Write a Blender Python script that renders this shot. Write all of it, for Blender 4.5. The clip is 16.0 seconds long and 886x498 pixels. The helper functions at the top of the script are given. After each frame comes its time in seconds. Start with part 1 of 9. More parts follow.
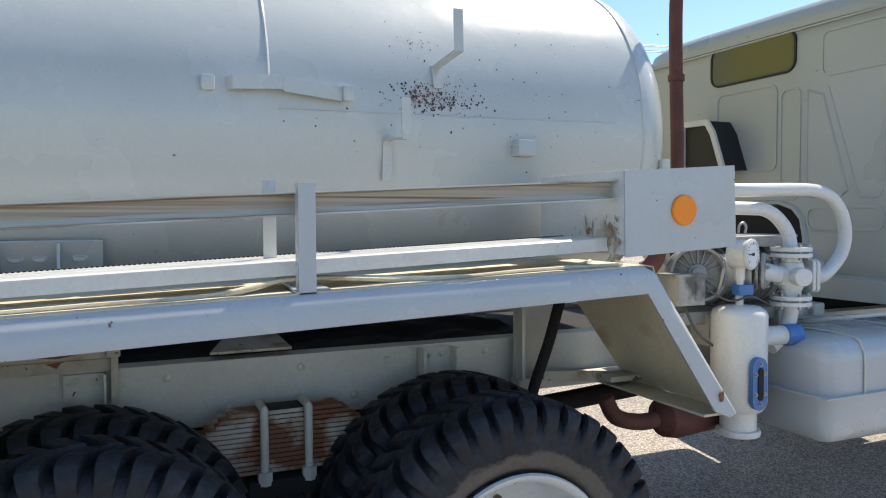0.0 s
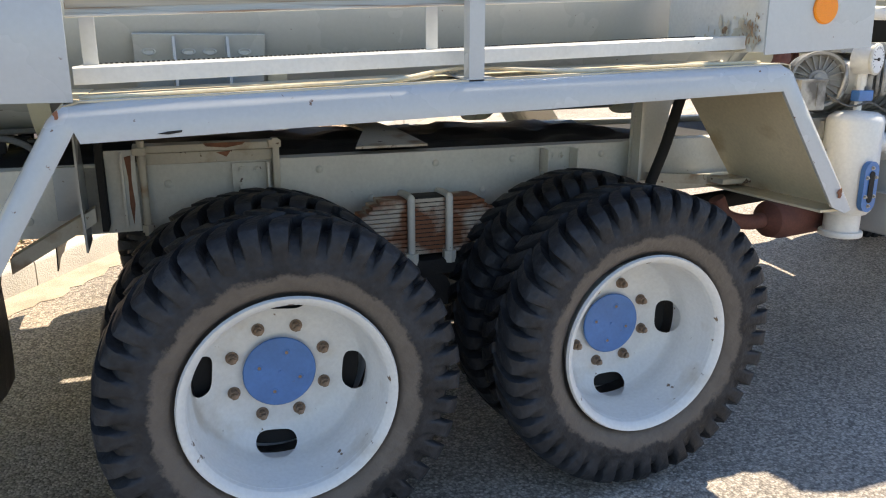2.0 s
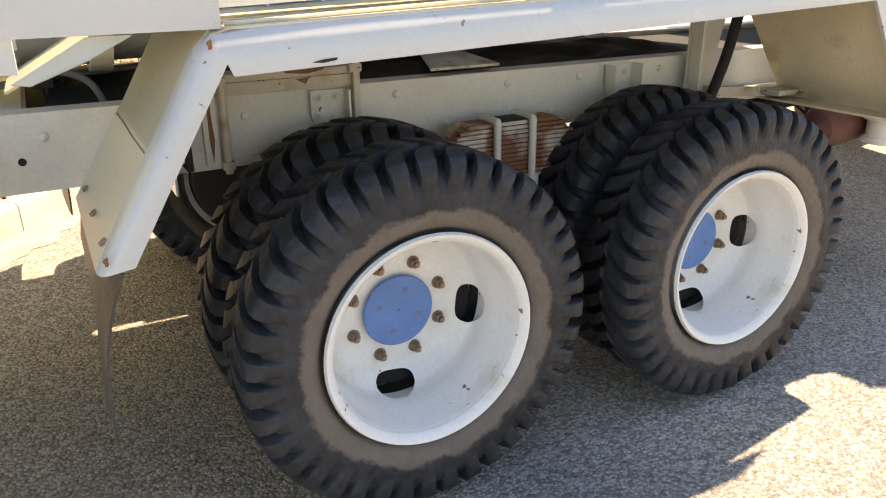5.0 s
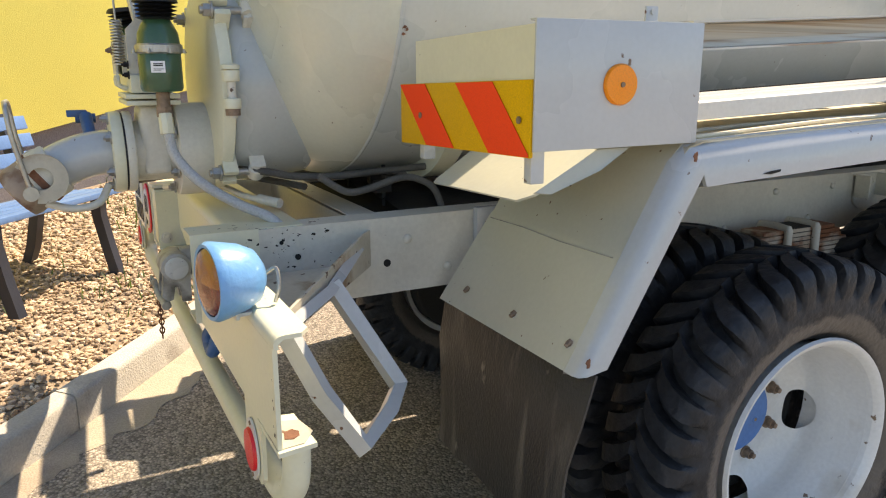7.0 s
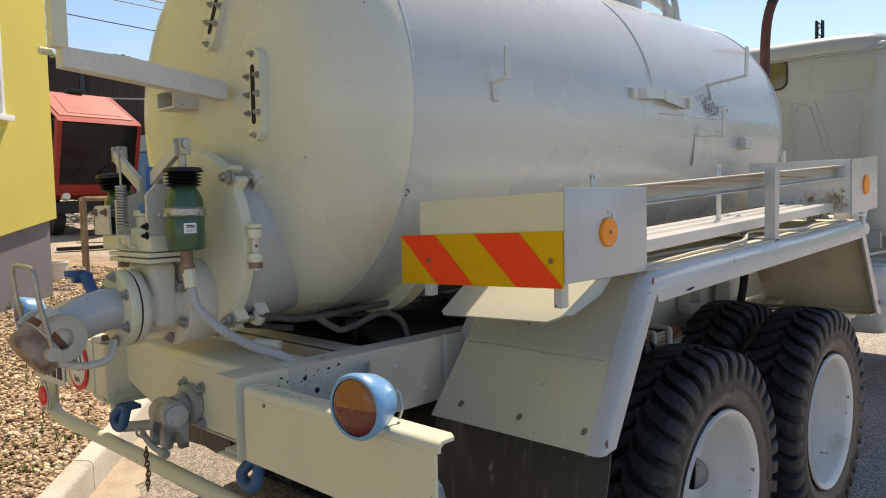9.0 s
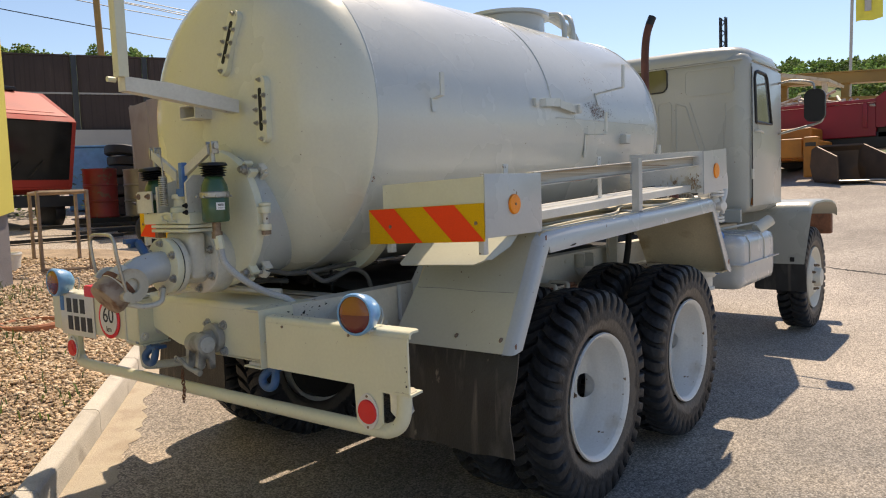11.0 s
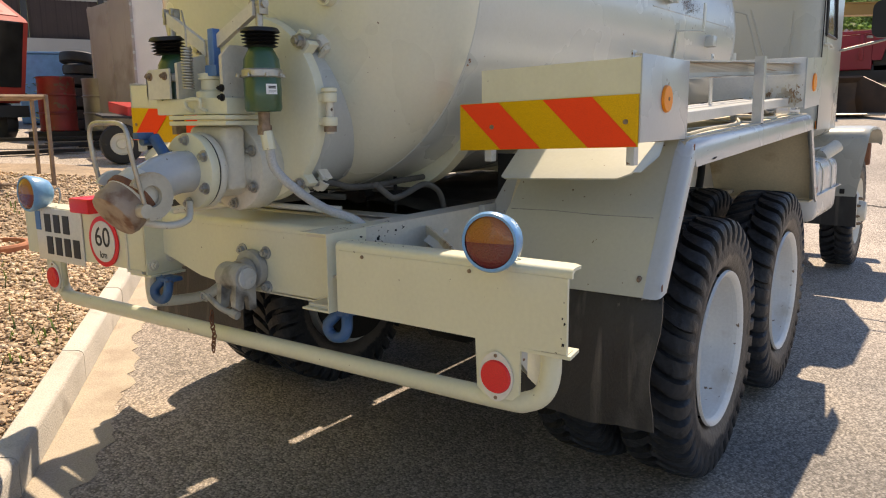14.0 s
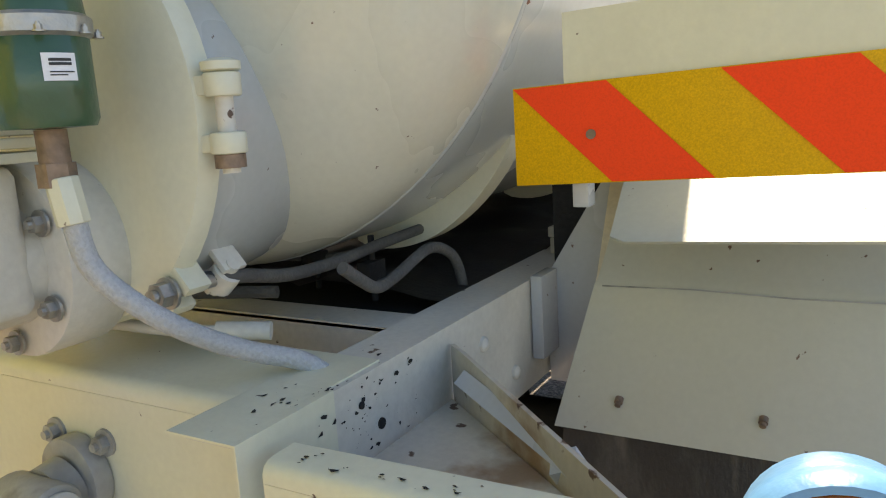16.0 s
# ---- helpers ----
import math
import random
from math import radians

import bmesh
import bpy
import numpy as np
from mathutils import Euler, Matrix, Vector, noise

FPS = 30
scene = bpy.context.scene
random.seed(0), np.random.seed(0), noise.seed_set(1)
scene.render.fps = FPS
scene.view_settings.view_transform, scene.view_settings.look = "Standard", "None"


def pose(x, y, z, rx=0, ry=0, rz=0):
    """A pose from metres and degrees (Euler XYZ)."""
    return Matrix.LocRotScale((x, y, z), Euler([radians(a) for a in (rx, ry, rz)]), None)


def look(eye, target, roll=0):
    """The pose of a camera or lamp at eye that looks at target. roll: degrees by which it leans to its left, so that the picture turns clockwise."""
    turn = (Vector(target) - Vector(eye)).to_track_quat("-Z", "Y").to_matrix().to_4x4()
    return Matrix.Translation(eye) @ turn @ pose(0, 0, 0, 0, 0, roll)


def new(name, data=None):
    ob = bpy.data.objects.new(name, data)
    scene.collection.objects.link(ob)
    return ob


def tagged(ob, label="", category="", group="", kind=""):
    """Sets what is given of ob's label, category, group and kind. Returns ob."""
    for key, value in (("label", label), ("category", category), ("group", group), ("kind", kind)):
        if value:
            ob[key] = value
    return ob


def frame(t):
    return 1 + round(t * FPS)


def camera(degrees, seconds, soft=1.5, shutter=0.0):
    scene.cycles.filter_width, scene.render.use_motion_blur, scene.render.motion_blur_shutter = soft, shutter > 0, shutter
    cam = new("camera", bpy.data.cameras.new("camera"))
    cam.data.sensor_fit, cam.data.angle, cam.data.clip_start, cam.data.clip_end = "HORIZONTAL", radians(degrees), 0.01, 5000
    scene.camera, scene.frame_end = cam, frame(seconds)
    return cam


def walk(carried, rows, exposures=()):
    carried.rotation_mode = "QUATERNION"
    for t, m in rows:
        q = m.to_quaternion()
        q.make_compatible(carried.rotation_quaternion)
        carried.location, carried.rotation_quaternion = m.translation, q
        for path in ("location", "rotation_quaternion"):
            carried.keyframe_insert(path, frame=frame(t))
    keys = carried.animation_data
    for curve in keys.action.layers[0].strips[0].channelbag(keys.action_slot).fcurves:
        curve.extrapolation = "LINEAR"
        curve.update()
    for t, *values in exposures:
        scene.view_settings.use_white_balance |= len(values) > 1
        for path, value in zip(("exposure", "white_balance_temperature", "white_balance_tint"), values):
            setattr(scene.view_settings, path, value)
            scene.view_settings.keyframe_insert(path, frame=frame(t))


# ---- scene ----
cam = camera(61.4, 16.0, soft=1.1)
PATH = [
    (0, (-0.445, -2.885, 1.46), (0.365, -1.058, 1.377), -0.3),
    (0.5, (-0.557, -2.896, 1.449), (0.275, -1.086, 1.268), -0.3),
    (1, (-0.673, -2.918, 1.422), (0.162, -1.119, 1.169), -0.2),
    (1.5, (-0.773, -2.932, 1.393), (-0.01, -1.115, 1.051), 0.0),
    (2, (-0.799, -2.928, 1.354), (-0.111, -1.122, 0.841), -0.0),
    (2.5, (-0.826, -2.925, 1.338), (-0.185, -1.131, 0.728), -0.2),
    (3, (-0.862, -2.91, 1.338), (-0.242, -1.12, 0.697), -0.8),
    (3.2, (-0.87, -2.886, 1.333), (-0.253, -1.1, 0.676), -1.1),
    (5.3, (-1.38, -2.572, 1.368), (-0.49, -0.934, 0.644), -0.6),
    (5.5, (-1.441, -2.542, 1.358), (-0.565, -0.885, 0.658), -1.1),
    (6, (-1.614, -2.361, 1.383), (-0.771, -0.66, 0.755), -1.0),
    (6.5, (-1.793, -2.262, 1.388), (-0.948, -0.532, 0.848), 0.6),
    (7, (-2.1, -2.224, 1.392), (-1.215, -0.493, 0.921), -0.1),
    (7.5, (-2.303, -2.168, 1.421), (-1.339, -0.456, 1.05), -3.4),
    (8, (-2.441, -2.062, 1.446), (-1.306, -0.429, 1.231), -3.8),
    (8.5, (-2.621, -2.054, 1.464), (-1.322, -0.537, 1.362), -1.5),
    (9, (-2.825, -2.129, 1.452), (-1.387, -0.745, 1.323), -1.4),
    (9.5, (-2.976, -2.239, 1.436), (-1.496, -0.904, 1.27), -1.8),
    (10, (-3.152, -2.416, 1.429), (-1.638, -1.12, 1.262), -1.9),
    (10.2, (-3.235, -2.468, 1.427), (-1.707, -1.188, 1.268), -2.1),
    (12.3, (-3.757, -2.749, 1.401), (-2.16, -1.558, 1.22), -1.5),
    (12.5, (-3.735, -2.686, 1.389), (-2.145, -1.49, 1.188), -1.5),
    (13, (-3.649, -2.384, 1.382), (-2.057, -1.197, 1.143), -3.0),
    (13.5, (-3.498, -2.109, 1.337), (-1.899, -0.945, 1.045), -2.3),
    (14, (-3.268, -1.831, 1.316), (-1.66, -0.694, 0.97), -0.6),
    (14.5, (-3.079, -1.549, 1.315), (-1.432, -0.477, 0.943), -1.8),
    (15, (-2.851, -1.334, 1.342), (-1.163, -0.331, 0.962), -2.9),
    (15.5, (-2.571, -1.163, 1.348), (-0.882, -0.159, 0.973), -2.7),
    (16, (-2.348, -0.992, 1.331), (-0.646, -0.007, 0.967), -3.5),
]
EXPOSURES = [(0.0, 0.68, 6750, 10), (1.0, 0.82, 6850, 11), (1.5, 0.91, 6950, 11), (2.0, 1.12, 7450, 13), (3.0, 1.48, 8350, 15), (5.5, 1.74, 9700, 18), (6.5, 1.22, 8500, 16), (7.0, 1.03, 8200, 15),
             (8.0, 0.68, 7650, 14), (8.5, 0.50, 7800, 14), (9.0, 0.46, 7900, 15), (10.0, 0.39, 7900, 16), (12.5, 0.32, 7750, 17), (13.5, 0.52, 8000, 18), (14.5, 0.70, 8000, 17), (15.2, 0.85, 7850, 16), (16.0, 1.2, 8050, 14)]
walk(cam, [(t, look(eye, target, roll)) for t, eye, target, roll in PATH], EXPOSURES)

# ---- light ----
SUN = Vector((0.650, 0.212, 1.0)).normalized()
world = bpy.data.worlds.new("sky")
world.use_nodes = True
scene.world = world
wn = world.node_tree.nodes
sky = wn.new("ShaderNodeTexSky")
sky.sky_type = "NISHITA"
sky.sun_disc = False
sky.sun_elevation = math.asin(SUN.z)
sky.sun_rotation = math.atan2(SUN.x, SUN.y)
sky.air_density, sky.dust_density, sky.ozone_density = 1.0, 0.10, 5.0
wn["Background"].inputs["Strength"].default_value = 0.13
world.node_tree.links.new(sky.outputs["Color"], wn["Background"].inputs["Color"])
sun = new("sun", bpy.data.lights.new("sun", "SUN"))
sun.data.energy, sun.data.angle, sun.data.color = 4.6, radians(0.6), (1.0, 0.93, 0.80)
sun.matrix_world = look((0, 0, 30), Vector((0, 0, 30)) - SUN)
scene.view_settings.exposure = 0.0


# ---- materials ----
def mat(name, col, rough=0.5, metal=0.0, var=0.1, scale=3.0, fine=90.0, grain=0.06, bump=0.1, spot=None, spot_scale=20.0,
        spot_cut=0.68, streak=None, streak_cut=0.55, second=None, second_cut=0.55, second_scale=2.0, coat=0.0, object_random=0.0, island=0.0,
        wave=0.0, transmission=0.0, squash=(1, 1, 1)):
    """A surface with broad stains, fine grain and relief; spot: chips of another colour; streak: upright runs; second: broad patches."""
    m = bpy.data.materials.new(name)
    m.use_nodes = True
    nt = m.node_tree
    n, ln = nt.nodes, nt.links
    bsdf = n["Principled BSDF"]
    tc = n.new("ShaderNodeTexCoord")
    base = tc.outputs["Object"]
    if squash != (1, 1, 1):
        mp = n.new("ShaderNodeMapping")
        mp.inputs["Scale"].default_value = squash
        ln.new(base, mp.inputs["Vector"])
        base = mp.outputs["Vector"]

    def tex(sc, detail=4.0, src=None):
        t = n.new("ShaderNodeTexNoise")
        t.inputs["Scale"].default_value, t.inputs["Detail"].default_value = sc, detail
        ln.new(src or base, t.inputs["Vector"])
        return t.outputs["Fac"]

    def ramp(src, a, b):
        r = n.new("ShaderNodeMapRange")
        r.inputs["From Min"].default_value, r.inputs["From Max"].default_value = a, b
        ln.new(src, r.inputs["Value"])
        return r.outputs["Result"]

    def mix(fac, a, b, kind="MIX"):
        x = n.new("ShaderNodeMix")
        x.data_type, x.blend_type = "RGBA", kind
        if isinstance(fac, float):
            x.inputs["Factor"].default_value = fac
        else:
            ln.new(fac, x.inputs["Factor"])
        for s, v in (("A", a), ("B", b)):
            sock = [i for i in x.inputs if i.name == s and i.type == "RGBA"][0]
            if isinstance(v, tuple):
                sock.default_value = (*v, 1)
            else:
                ln.new(v, sock)
        return [o for o in x.outputs if o.type == "RGBA"][0]

    lo = tuple(c * (1 - var) for c in col)
    hi = tuple(min(1, c * (1 + var)) for c in col)
    broad = tex(scale)
    c = mix(ramp(broad, 0.3, 0.7), lo, hi)
    if second:
        c = mix(ramp(tex(second_scale, 6.0), second_cut, second_cut + 0.12), c, second)
    small = tex(fine, 3.0)
    g = mix(ramp(small, 0.25, 0.75), (1 - grain,) * 3, (1 + grain,) * 3)
    c = mix(1.0, c, g, "MULTIPLY")
    if streak:
        mp = n.new("ShaderNodeMapping")
        mp.inputs["Scale"].default_value = (22, 22, 1.2)
        ln.new(tc.outputs["Object"], mp.inputs["Vector"])
        c = mix(ramp(tex(1.0, 5.0, mp.outputs["Vector"]), streak_cut, streak_cut + 0.2), c, streak)
    rr = n.new("ShaderNodeMapRange")
    rr.inputs["To Min"].default_value, rr.inputs["To Max"].default_value = max(0.02, rough - 0.12), min(1, rough + 0.12)
    ln.new(broad, rr.inputs["Value"])
    rough_out = rr.outputs["Result"]
    if spot:
        cut = ramp(tex(spot_scale, 6.0), spot_cut, spot_cut + 0.03)
        c = mix(cut, c, spot)
    if object_random or island:
        if object_random:
            info = n.new("ShaderNodeObjectInfo").outputs["Random"]
        else:
            info = n.new("ShaderNodeNewGeometry").outputs["Random Per Island"]
        k = object_random or island
        v = mix(info, (1 - k,) * 3, (1 + k,) * 3)
        c = mix(1.0, c, v, "MULTIPLY")
    ln.new(c, bsdf.inputs["Base Color"])
    ln.new(rough_out, bsdf.inputs["Roughness"])
    bsdf.inputs["Metallic"].default_value = metal
    bsdf.inputs["Coat Weight"].default_value = coat
    bsdf.inputs["Coat Roughness"].default_value = 0.12
    bsdf.inputs["Transmission Weight"].default_value = transmission
    if bump:
        b = n.new("ShaderNodeBump")
        b.inputs["Strength"].default_value = bump
        b.inputs["Distance"].default_value = 0.01
        ln.new(small, b.inputs["Height"])
        if wave:
            b2 = n.new("ShaderNodeBump")
            b2.inputs["Strength"].default_value, b2.inputs["Distance"].default_value = wave, 0.03
            ln.new(tex(4.5, 3.0), b2.inputs["Height"])
            ln.new(b2.outputs["Normal"], b.inputs["Normal"])
        ln.new(b.outputs["Normal"], bsdf.inputs["Normal"])
    return m


M = {}
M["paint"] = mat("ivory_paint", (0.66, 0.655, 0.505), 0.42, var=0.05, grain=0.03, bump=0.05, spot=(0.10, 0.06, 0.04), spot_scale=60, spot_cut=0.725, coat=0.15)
# copies of one ivory paint: flanks toned to cool shade, end to warm bounce
M["tank"] = mat("tank_paint_cool_shade", (0.465, 0.495, 0.485), 0.27, var=0.05, scale=1.6, grain=0.03, bump=0.015, spot=(0.12, 0.07, 0.05), spot_scale=58, spot_cut=0.725, coat=0.3, wave=0.10)
M["head"] = mat("tank_end_paint_warm_bounce", (0.595, 0.60, 0.505), 0.27, var=0.06, scale=1.4, grain=0.03, bump=0.02, spot=(0.12, 0.07, 0.05), spot_scale=58, spot_cut=0.722, coat=0.3, wave=0.10)
M["streaked"] = mat("brown_streaked_paint", (0.46, 0.41, 0.33), 0.45, var=0.2, scale=5, second=(0.25, 0.135, 0.06), second_cut=0.52, second_scale=4.0, squash=(0.16, 1, 22))
M["sheet"] = mat("fender_paint_cool_shade", (0.455, 0.478, 0.485), 0.26, var=0.06, grain=0.03, bump=0.02, spot=(0.13, 0.06, 0.03), spot_scale=30, spot_cut=0.705, coat=0.3, wave=0.12)
M["legback"] = mat("fender_leg_paint_shade", (0.50, 0.50, 0.42), 0.35, var=0.07, scale=2, grain=0.03, bump=0.03, spot=(0.13, 0.07, 0.04), spot_scale=42, spot_cut=0.71, coat=0.2, wave=0.08)
M["frame"] = mat("frame_paint", (0.60, 0.585, 0.515), 0.5, var=0.12, grain=0.06, bump=0.1, spot=(0.10, 0.06, 0.04), spot_scale=40, spot_cut=0.70)
M["dusty"] = mat("dusty_sheet", (0.62, 0.55, 0.40), 0.6, var=0.12, grain=0.08, second=(0.46, 0.36, 0.22), second_cut=0.55, second_scale=4.0)
M["rail"] = mat("rail_paint", (0.55, 0.54, 0.49), 0.38, var=0.08, second=(0.27, 0.15, 0.07), second_cut=0.50, second_scale=5.0, squash=(0.22, 4, 7))
M["rusty"] = mat("rusty_paint", (0.50, 0.46, 0.37), 0.6, var=0.15, second=(0.30, 0.20, 0.12), second_cut=0.54, second_scale=7.0, spot=(0.11, 0.06, 0.035), spot_scale=26, spot_cut=0.645)
M["stain"] = mat("rust_stain", (0.36, 0.24, 0.15), 0.75, var=0.25, scale=20, second=(0.20, 0.11, 0.06), second_cut=0.55, second_scale=24)
M["rust"] = mat("rust", (0.18, 0.075, 0.04), 0.8, var=0.35, scale=12, grain=0.2, bump=0.3)
M["capstain"] = mat("stained_cap", (0.34, 0.26, 0.20), 0.7, var=0.2, scale=14, second=(0.17, 0.085, 0.055), second_cut=0.5, second_scale=16)
M["spring"] = mat("spring_leaf", (0.42, 0.37, 0.30), 0.7, var=0.2, scale=6, second=(0.19, 0.07, 0.028), second_cut=0.42, second_scale=9, bump=0.4)
M["exhaust"] = mat("exhaust", (0.10, 0.035, 0.025), 0.75, var=0.3, scale=9, grain=0.15, bump=0.2)
# grimy near-black; on parts under the truck it also carries their shade
M["dark"] = mat("grimy_shade_dark", (0.012, 0.0115, 0.011), 0.8, var=0.4, scale=8, grain=0.2, bump=0.3)
# near-black for holes and openings where only shade shows
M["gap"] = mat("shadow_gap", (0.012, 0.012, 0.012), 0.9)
M["rubber"] = mat("tyre_rubber", (0.011, 0.0115, 0.0125), 0.55, var=0.2, scale=5, fine=60, grain=0.2, bump=0.25, second=(0.035, 0.030, 0.025), second_cut=0.62, second_scale=20)
def tyre_material():
    """Black rubber with a ring of brown dust near the rim, its edge ragged."""
    m = mat("tyre_rubber_dusty", (0.027, 0.029, 0.033), 0.5, var=0.35, scale=9, fine=45, grain=0.3, bump=0.5, second=(0.032, 0.032, 0.033), second_cut=0.63, second_scale=16)
    n, ln = m.node_tree.nodes, m.node_tree.links
    bsdf = n["Principled BSDF"]
    old = bsdf.inputs["Base Color"].links[0].from_socket
    tc = [q for q in n if q.bl_idname == "ShaderNodeTexCoord"][0].outputs["Object"]
    flat = n.new("ShaderNodeVectorMath")
    flat.operation = "MULTIPLY"
    flat.inputs[1].default_value = (1, 0, 1)
    ln.new(tc, flat.inputs[0])
    rad = n.new("ShaderNodeVectorMath")
    rad.operation = "LENGTH"
    ln.new(flat.outputs["Vector"], rad.inputs[0])
    wob = n.new("ShaderNodeTexNoise")
    wob.inputs["Scale"].default_value, wob.inputs["Detail"].default_value, wob.inputs["Roughness"].default_value = 16, 8, 0.7
    ln.new(tc, wob.inputs["Vector"])
    add = n.new("ShaderNodeMath")
    add.operation = "MULTIPLY_ADD"
    add.inputs[1].default_value = 0.085
    ln.new(wob.outputs["Fac"], add.inputs[0])
    ln.new(rad.outputs["Value"], add.inputs[2])
    edge = n.new("ShaderNodeMapRange")
    edge.inputs["From Min"].default_value, edge.inputs["From Max"].default_value = 0.396, 0.383
    ln.new(add.outputs["Value"], edge.inputs["Value"])
    x = n.new("ShaderNodeMix")
    x.data_type = "RGBA"
    ln.new(edge.outputs["Result"], x.inputs["Factor"])
    a, b = [i for i in x.inputs if i.type == "RGBA"]
    ln.new(old, a)
    dust = n.new("ShaderNodeMix")
    dust.data_type = "RGBA"
    c, d = [i for i in dust.inputs if i.type == "RGBA"]
    c.default_value, d.default_value = (0.072, 0.063, 0.056, 1), (0.180, 0.155, 0.132, 1)
    ln.new(wob.outputs["Fac"], dust.inputs["Factor"])
    ln.new([o for o in dust.outputs if o.type == "RGBA"][0], b)
    ln.new([o for o in x.outputs if o.type == "RGBA"][0], bsdf.inputs["Base Color"])
    bsdf.inputs["Specular IOR Level"].default_value = 0.22
    return m


M["tyre"] = tyre_material()
M["flap"] = mat("mudflap_rubber", (0.023, 0.0235, 0.0245), 0.45, var=0.3, scale=6, grain=0.15, bump=0.25, second=(0.060, 0.059, 0.056), second_cut=0.55, second_scale=4, squash=(2.2, 2.2, 0.9), spot=(0.16, 0.15, 0.13), spot_scale=9, spot_cut=0.70, streak=(0.14, 0.128, 0.11), streak_cut=0.565)
M["rim"] = mat("rim_paint", (0.66, 0.67, 0.655), 0.38, var=0.06, bump=0.02, spot=(0.16, 0.11, 0.07), spot_scale=26, spot_cut=0.69, coat=0.2, second=(0.56, 0.53, 0.47), second_cut=0.60, second_scale=5)
M["blue"] = mat("blue_paint", (0.055, 0.17, 0.42), 0.42, var=0.15, scale=9, spot=(0.10, 0.10, 0.11), spot_scale=30, spot_cut=0.72, coat=0.15)
M["lightblue"] = mat("pale_blue_paint", (0.13, 0.34, 0.62), 0.35, var=0.1, scale=9, coat=0.3)
M["hookblue"] = mat("dark_blue_paint", (0.028, 0.095, 0.23), 0.45, var=0.2, scale=12, spot=(0.10, 0.10, 0.11), spot_scale=30, spot_cut=0.68)
M["green"] = mat("green_paint", (0.028, 0.085, 0.040), 0.3, var=0.15, coat=0.4)
M["steel"] = mat("worn_steel", (0.42, 0.41, 0.38), 0.42, metal=0.8, var=0.2, scale=14, grain=0.12, bump=0.2)
M["bolt"] = mat("rusty_bolt", (0.24, 0.17, 0.12), 0.6, metal=0.3, var=0.35, scale=60)
M["white"] = mat("white_paint", (0.66, 0.66, 0.63), 0.32, var=0.07, scale=4, bump=0.02, coat=0.3, spot=(0.22, 0.19, 0.15), spot_scale=40, spot_cut=0.74)
M["casting"] = mat("grey_casting", (0.34, 0.34, 0.32), 0.45, var=0.25, scale=9, bump=0.15, second=(0.10, 0.095, 0.085), second_cut=0.55, second_scale=9)
M["orange"] = mat("amber_reflector", (1.0, 0.27, 0.003), 0.35, var=0.05, fine=300, grain=0.15)
M["red"] = mat("red_reflector", (0.75, 0.02, 0.025), 0.3, var=0.06, fine=300, grain=0.12)
M["hazred"] = mat("hazard_red", (1.0, 0.075, 0.020), 0.7, var=0.03, fine=400, grain=0.08)
M["hazyel"] = mat("hazard_amber", (0.72, 0.40, 0.012), 0.4, var=0.05, fine=400, grain=0.16)
for k in ("hazred", "hazyel"):
    M[k].node_tree.nodes["Principled BSDF"].inputs["Specular IOR Level"].default_value = 0.15
M["amberlens"] = mat("amber_lens", (0.30, 0.088, 0.010), 0.18, var=0.1, fine=260, grain=0.08, bump=0.3, coat=0.6)
M["redlens"] = mat("red_lens", (0.135, 0.012, 0.011), 0.18, var=0.1, fine=260, grain=0.08, bump=0.3, coat=0.6)
M["hose"] = mat("grey_hose", (0.42, 0.44, 0.45), 0.55, var=0.1, fine=220, grain=0.14, bump=0.4)
M["oldhose"] = mat("dusty_hose", (0.095, 0.092, 0.084), 0.7, var=0.3, scale=9, fine=160, grain=0.15, bump=0.3)
M["glass"] = mat("window_glass", (0.10, 0.095, 0.045), 0.06, var=0.2, scale=1.5, grain=0.02, bump=0.0, coat=0.5)
M["darkglass"] = mat("dark_glass", (0.02, 0.025, 0.03), 0.05, var=0.2, grain=0.02, bump=0.0, coat=0.5)
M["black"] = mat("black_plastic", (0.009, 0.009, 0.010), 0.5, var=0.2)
# cab copy of the ivory paint, its cool shaded side put into the tone
M["cabpaint"] = mat("cab_paint_cool_shade", (0.40, 0.412, 0.375), 0.30, var=0.06, scale=1.6, grain=0.03, bump=0.02, spot=(0.16, 0.10, 0.07), spot_scale=40, spot_cut=0.72, coat=0.3, wave=0.08)
M["sideglass"] = mat("side_glass", (0.10, 0.115, 0.12), 0.08, var=0.5, scale=5, grain=0.05, bump=0.0, coat=0.6)
M["text"] = mat("black_print", (0.025, 0.025, 0.025), 0.5)
M["label"] = mat("white_label", (0.75, 0.76, 0.76), 0.45)


# ---- mesh helpers ----
def facet(bm, verts):
    try:
        return bm.faces.new(verts)
    except ValueError:
        return None


def box(bm, x0, x1, y0, y1, z0, z1, bev=0.0, m=None):
    v = [bm.verts.new((x, y, z)) for z in (z0, z1) for y in (y0, y1) for x in (x0, x1)]
    if m:
        for q in v:
            q.co = m @ q.co
    fs = [facet(bm, [v[i] for i in f]) for f in ((0, 2, 3, 1), (4, 5, 7, 6), (0, 1, 5, 4), (2, 6, 7, 3), (0, 4, 6, 2), (1, 3, 7, 5))]
    if bev:
        es = {e for f in fs for e in f.edges}
        bmesh.ops.bevel(bm, geom=list(es), offset=bev, segments=2 if bev < 0.03 else 4, affect="EDGES", profile=0.6)


def axes(d):
    d = Vector(d).normalized()
    a = Vector((0, 0, 1)) if abs(d.z) < 0.9 else Vector((1, 0, 0))
    u = d.cross(a).normalized()
    return u, d.cross(u).normalized()


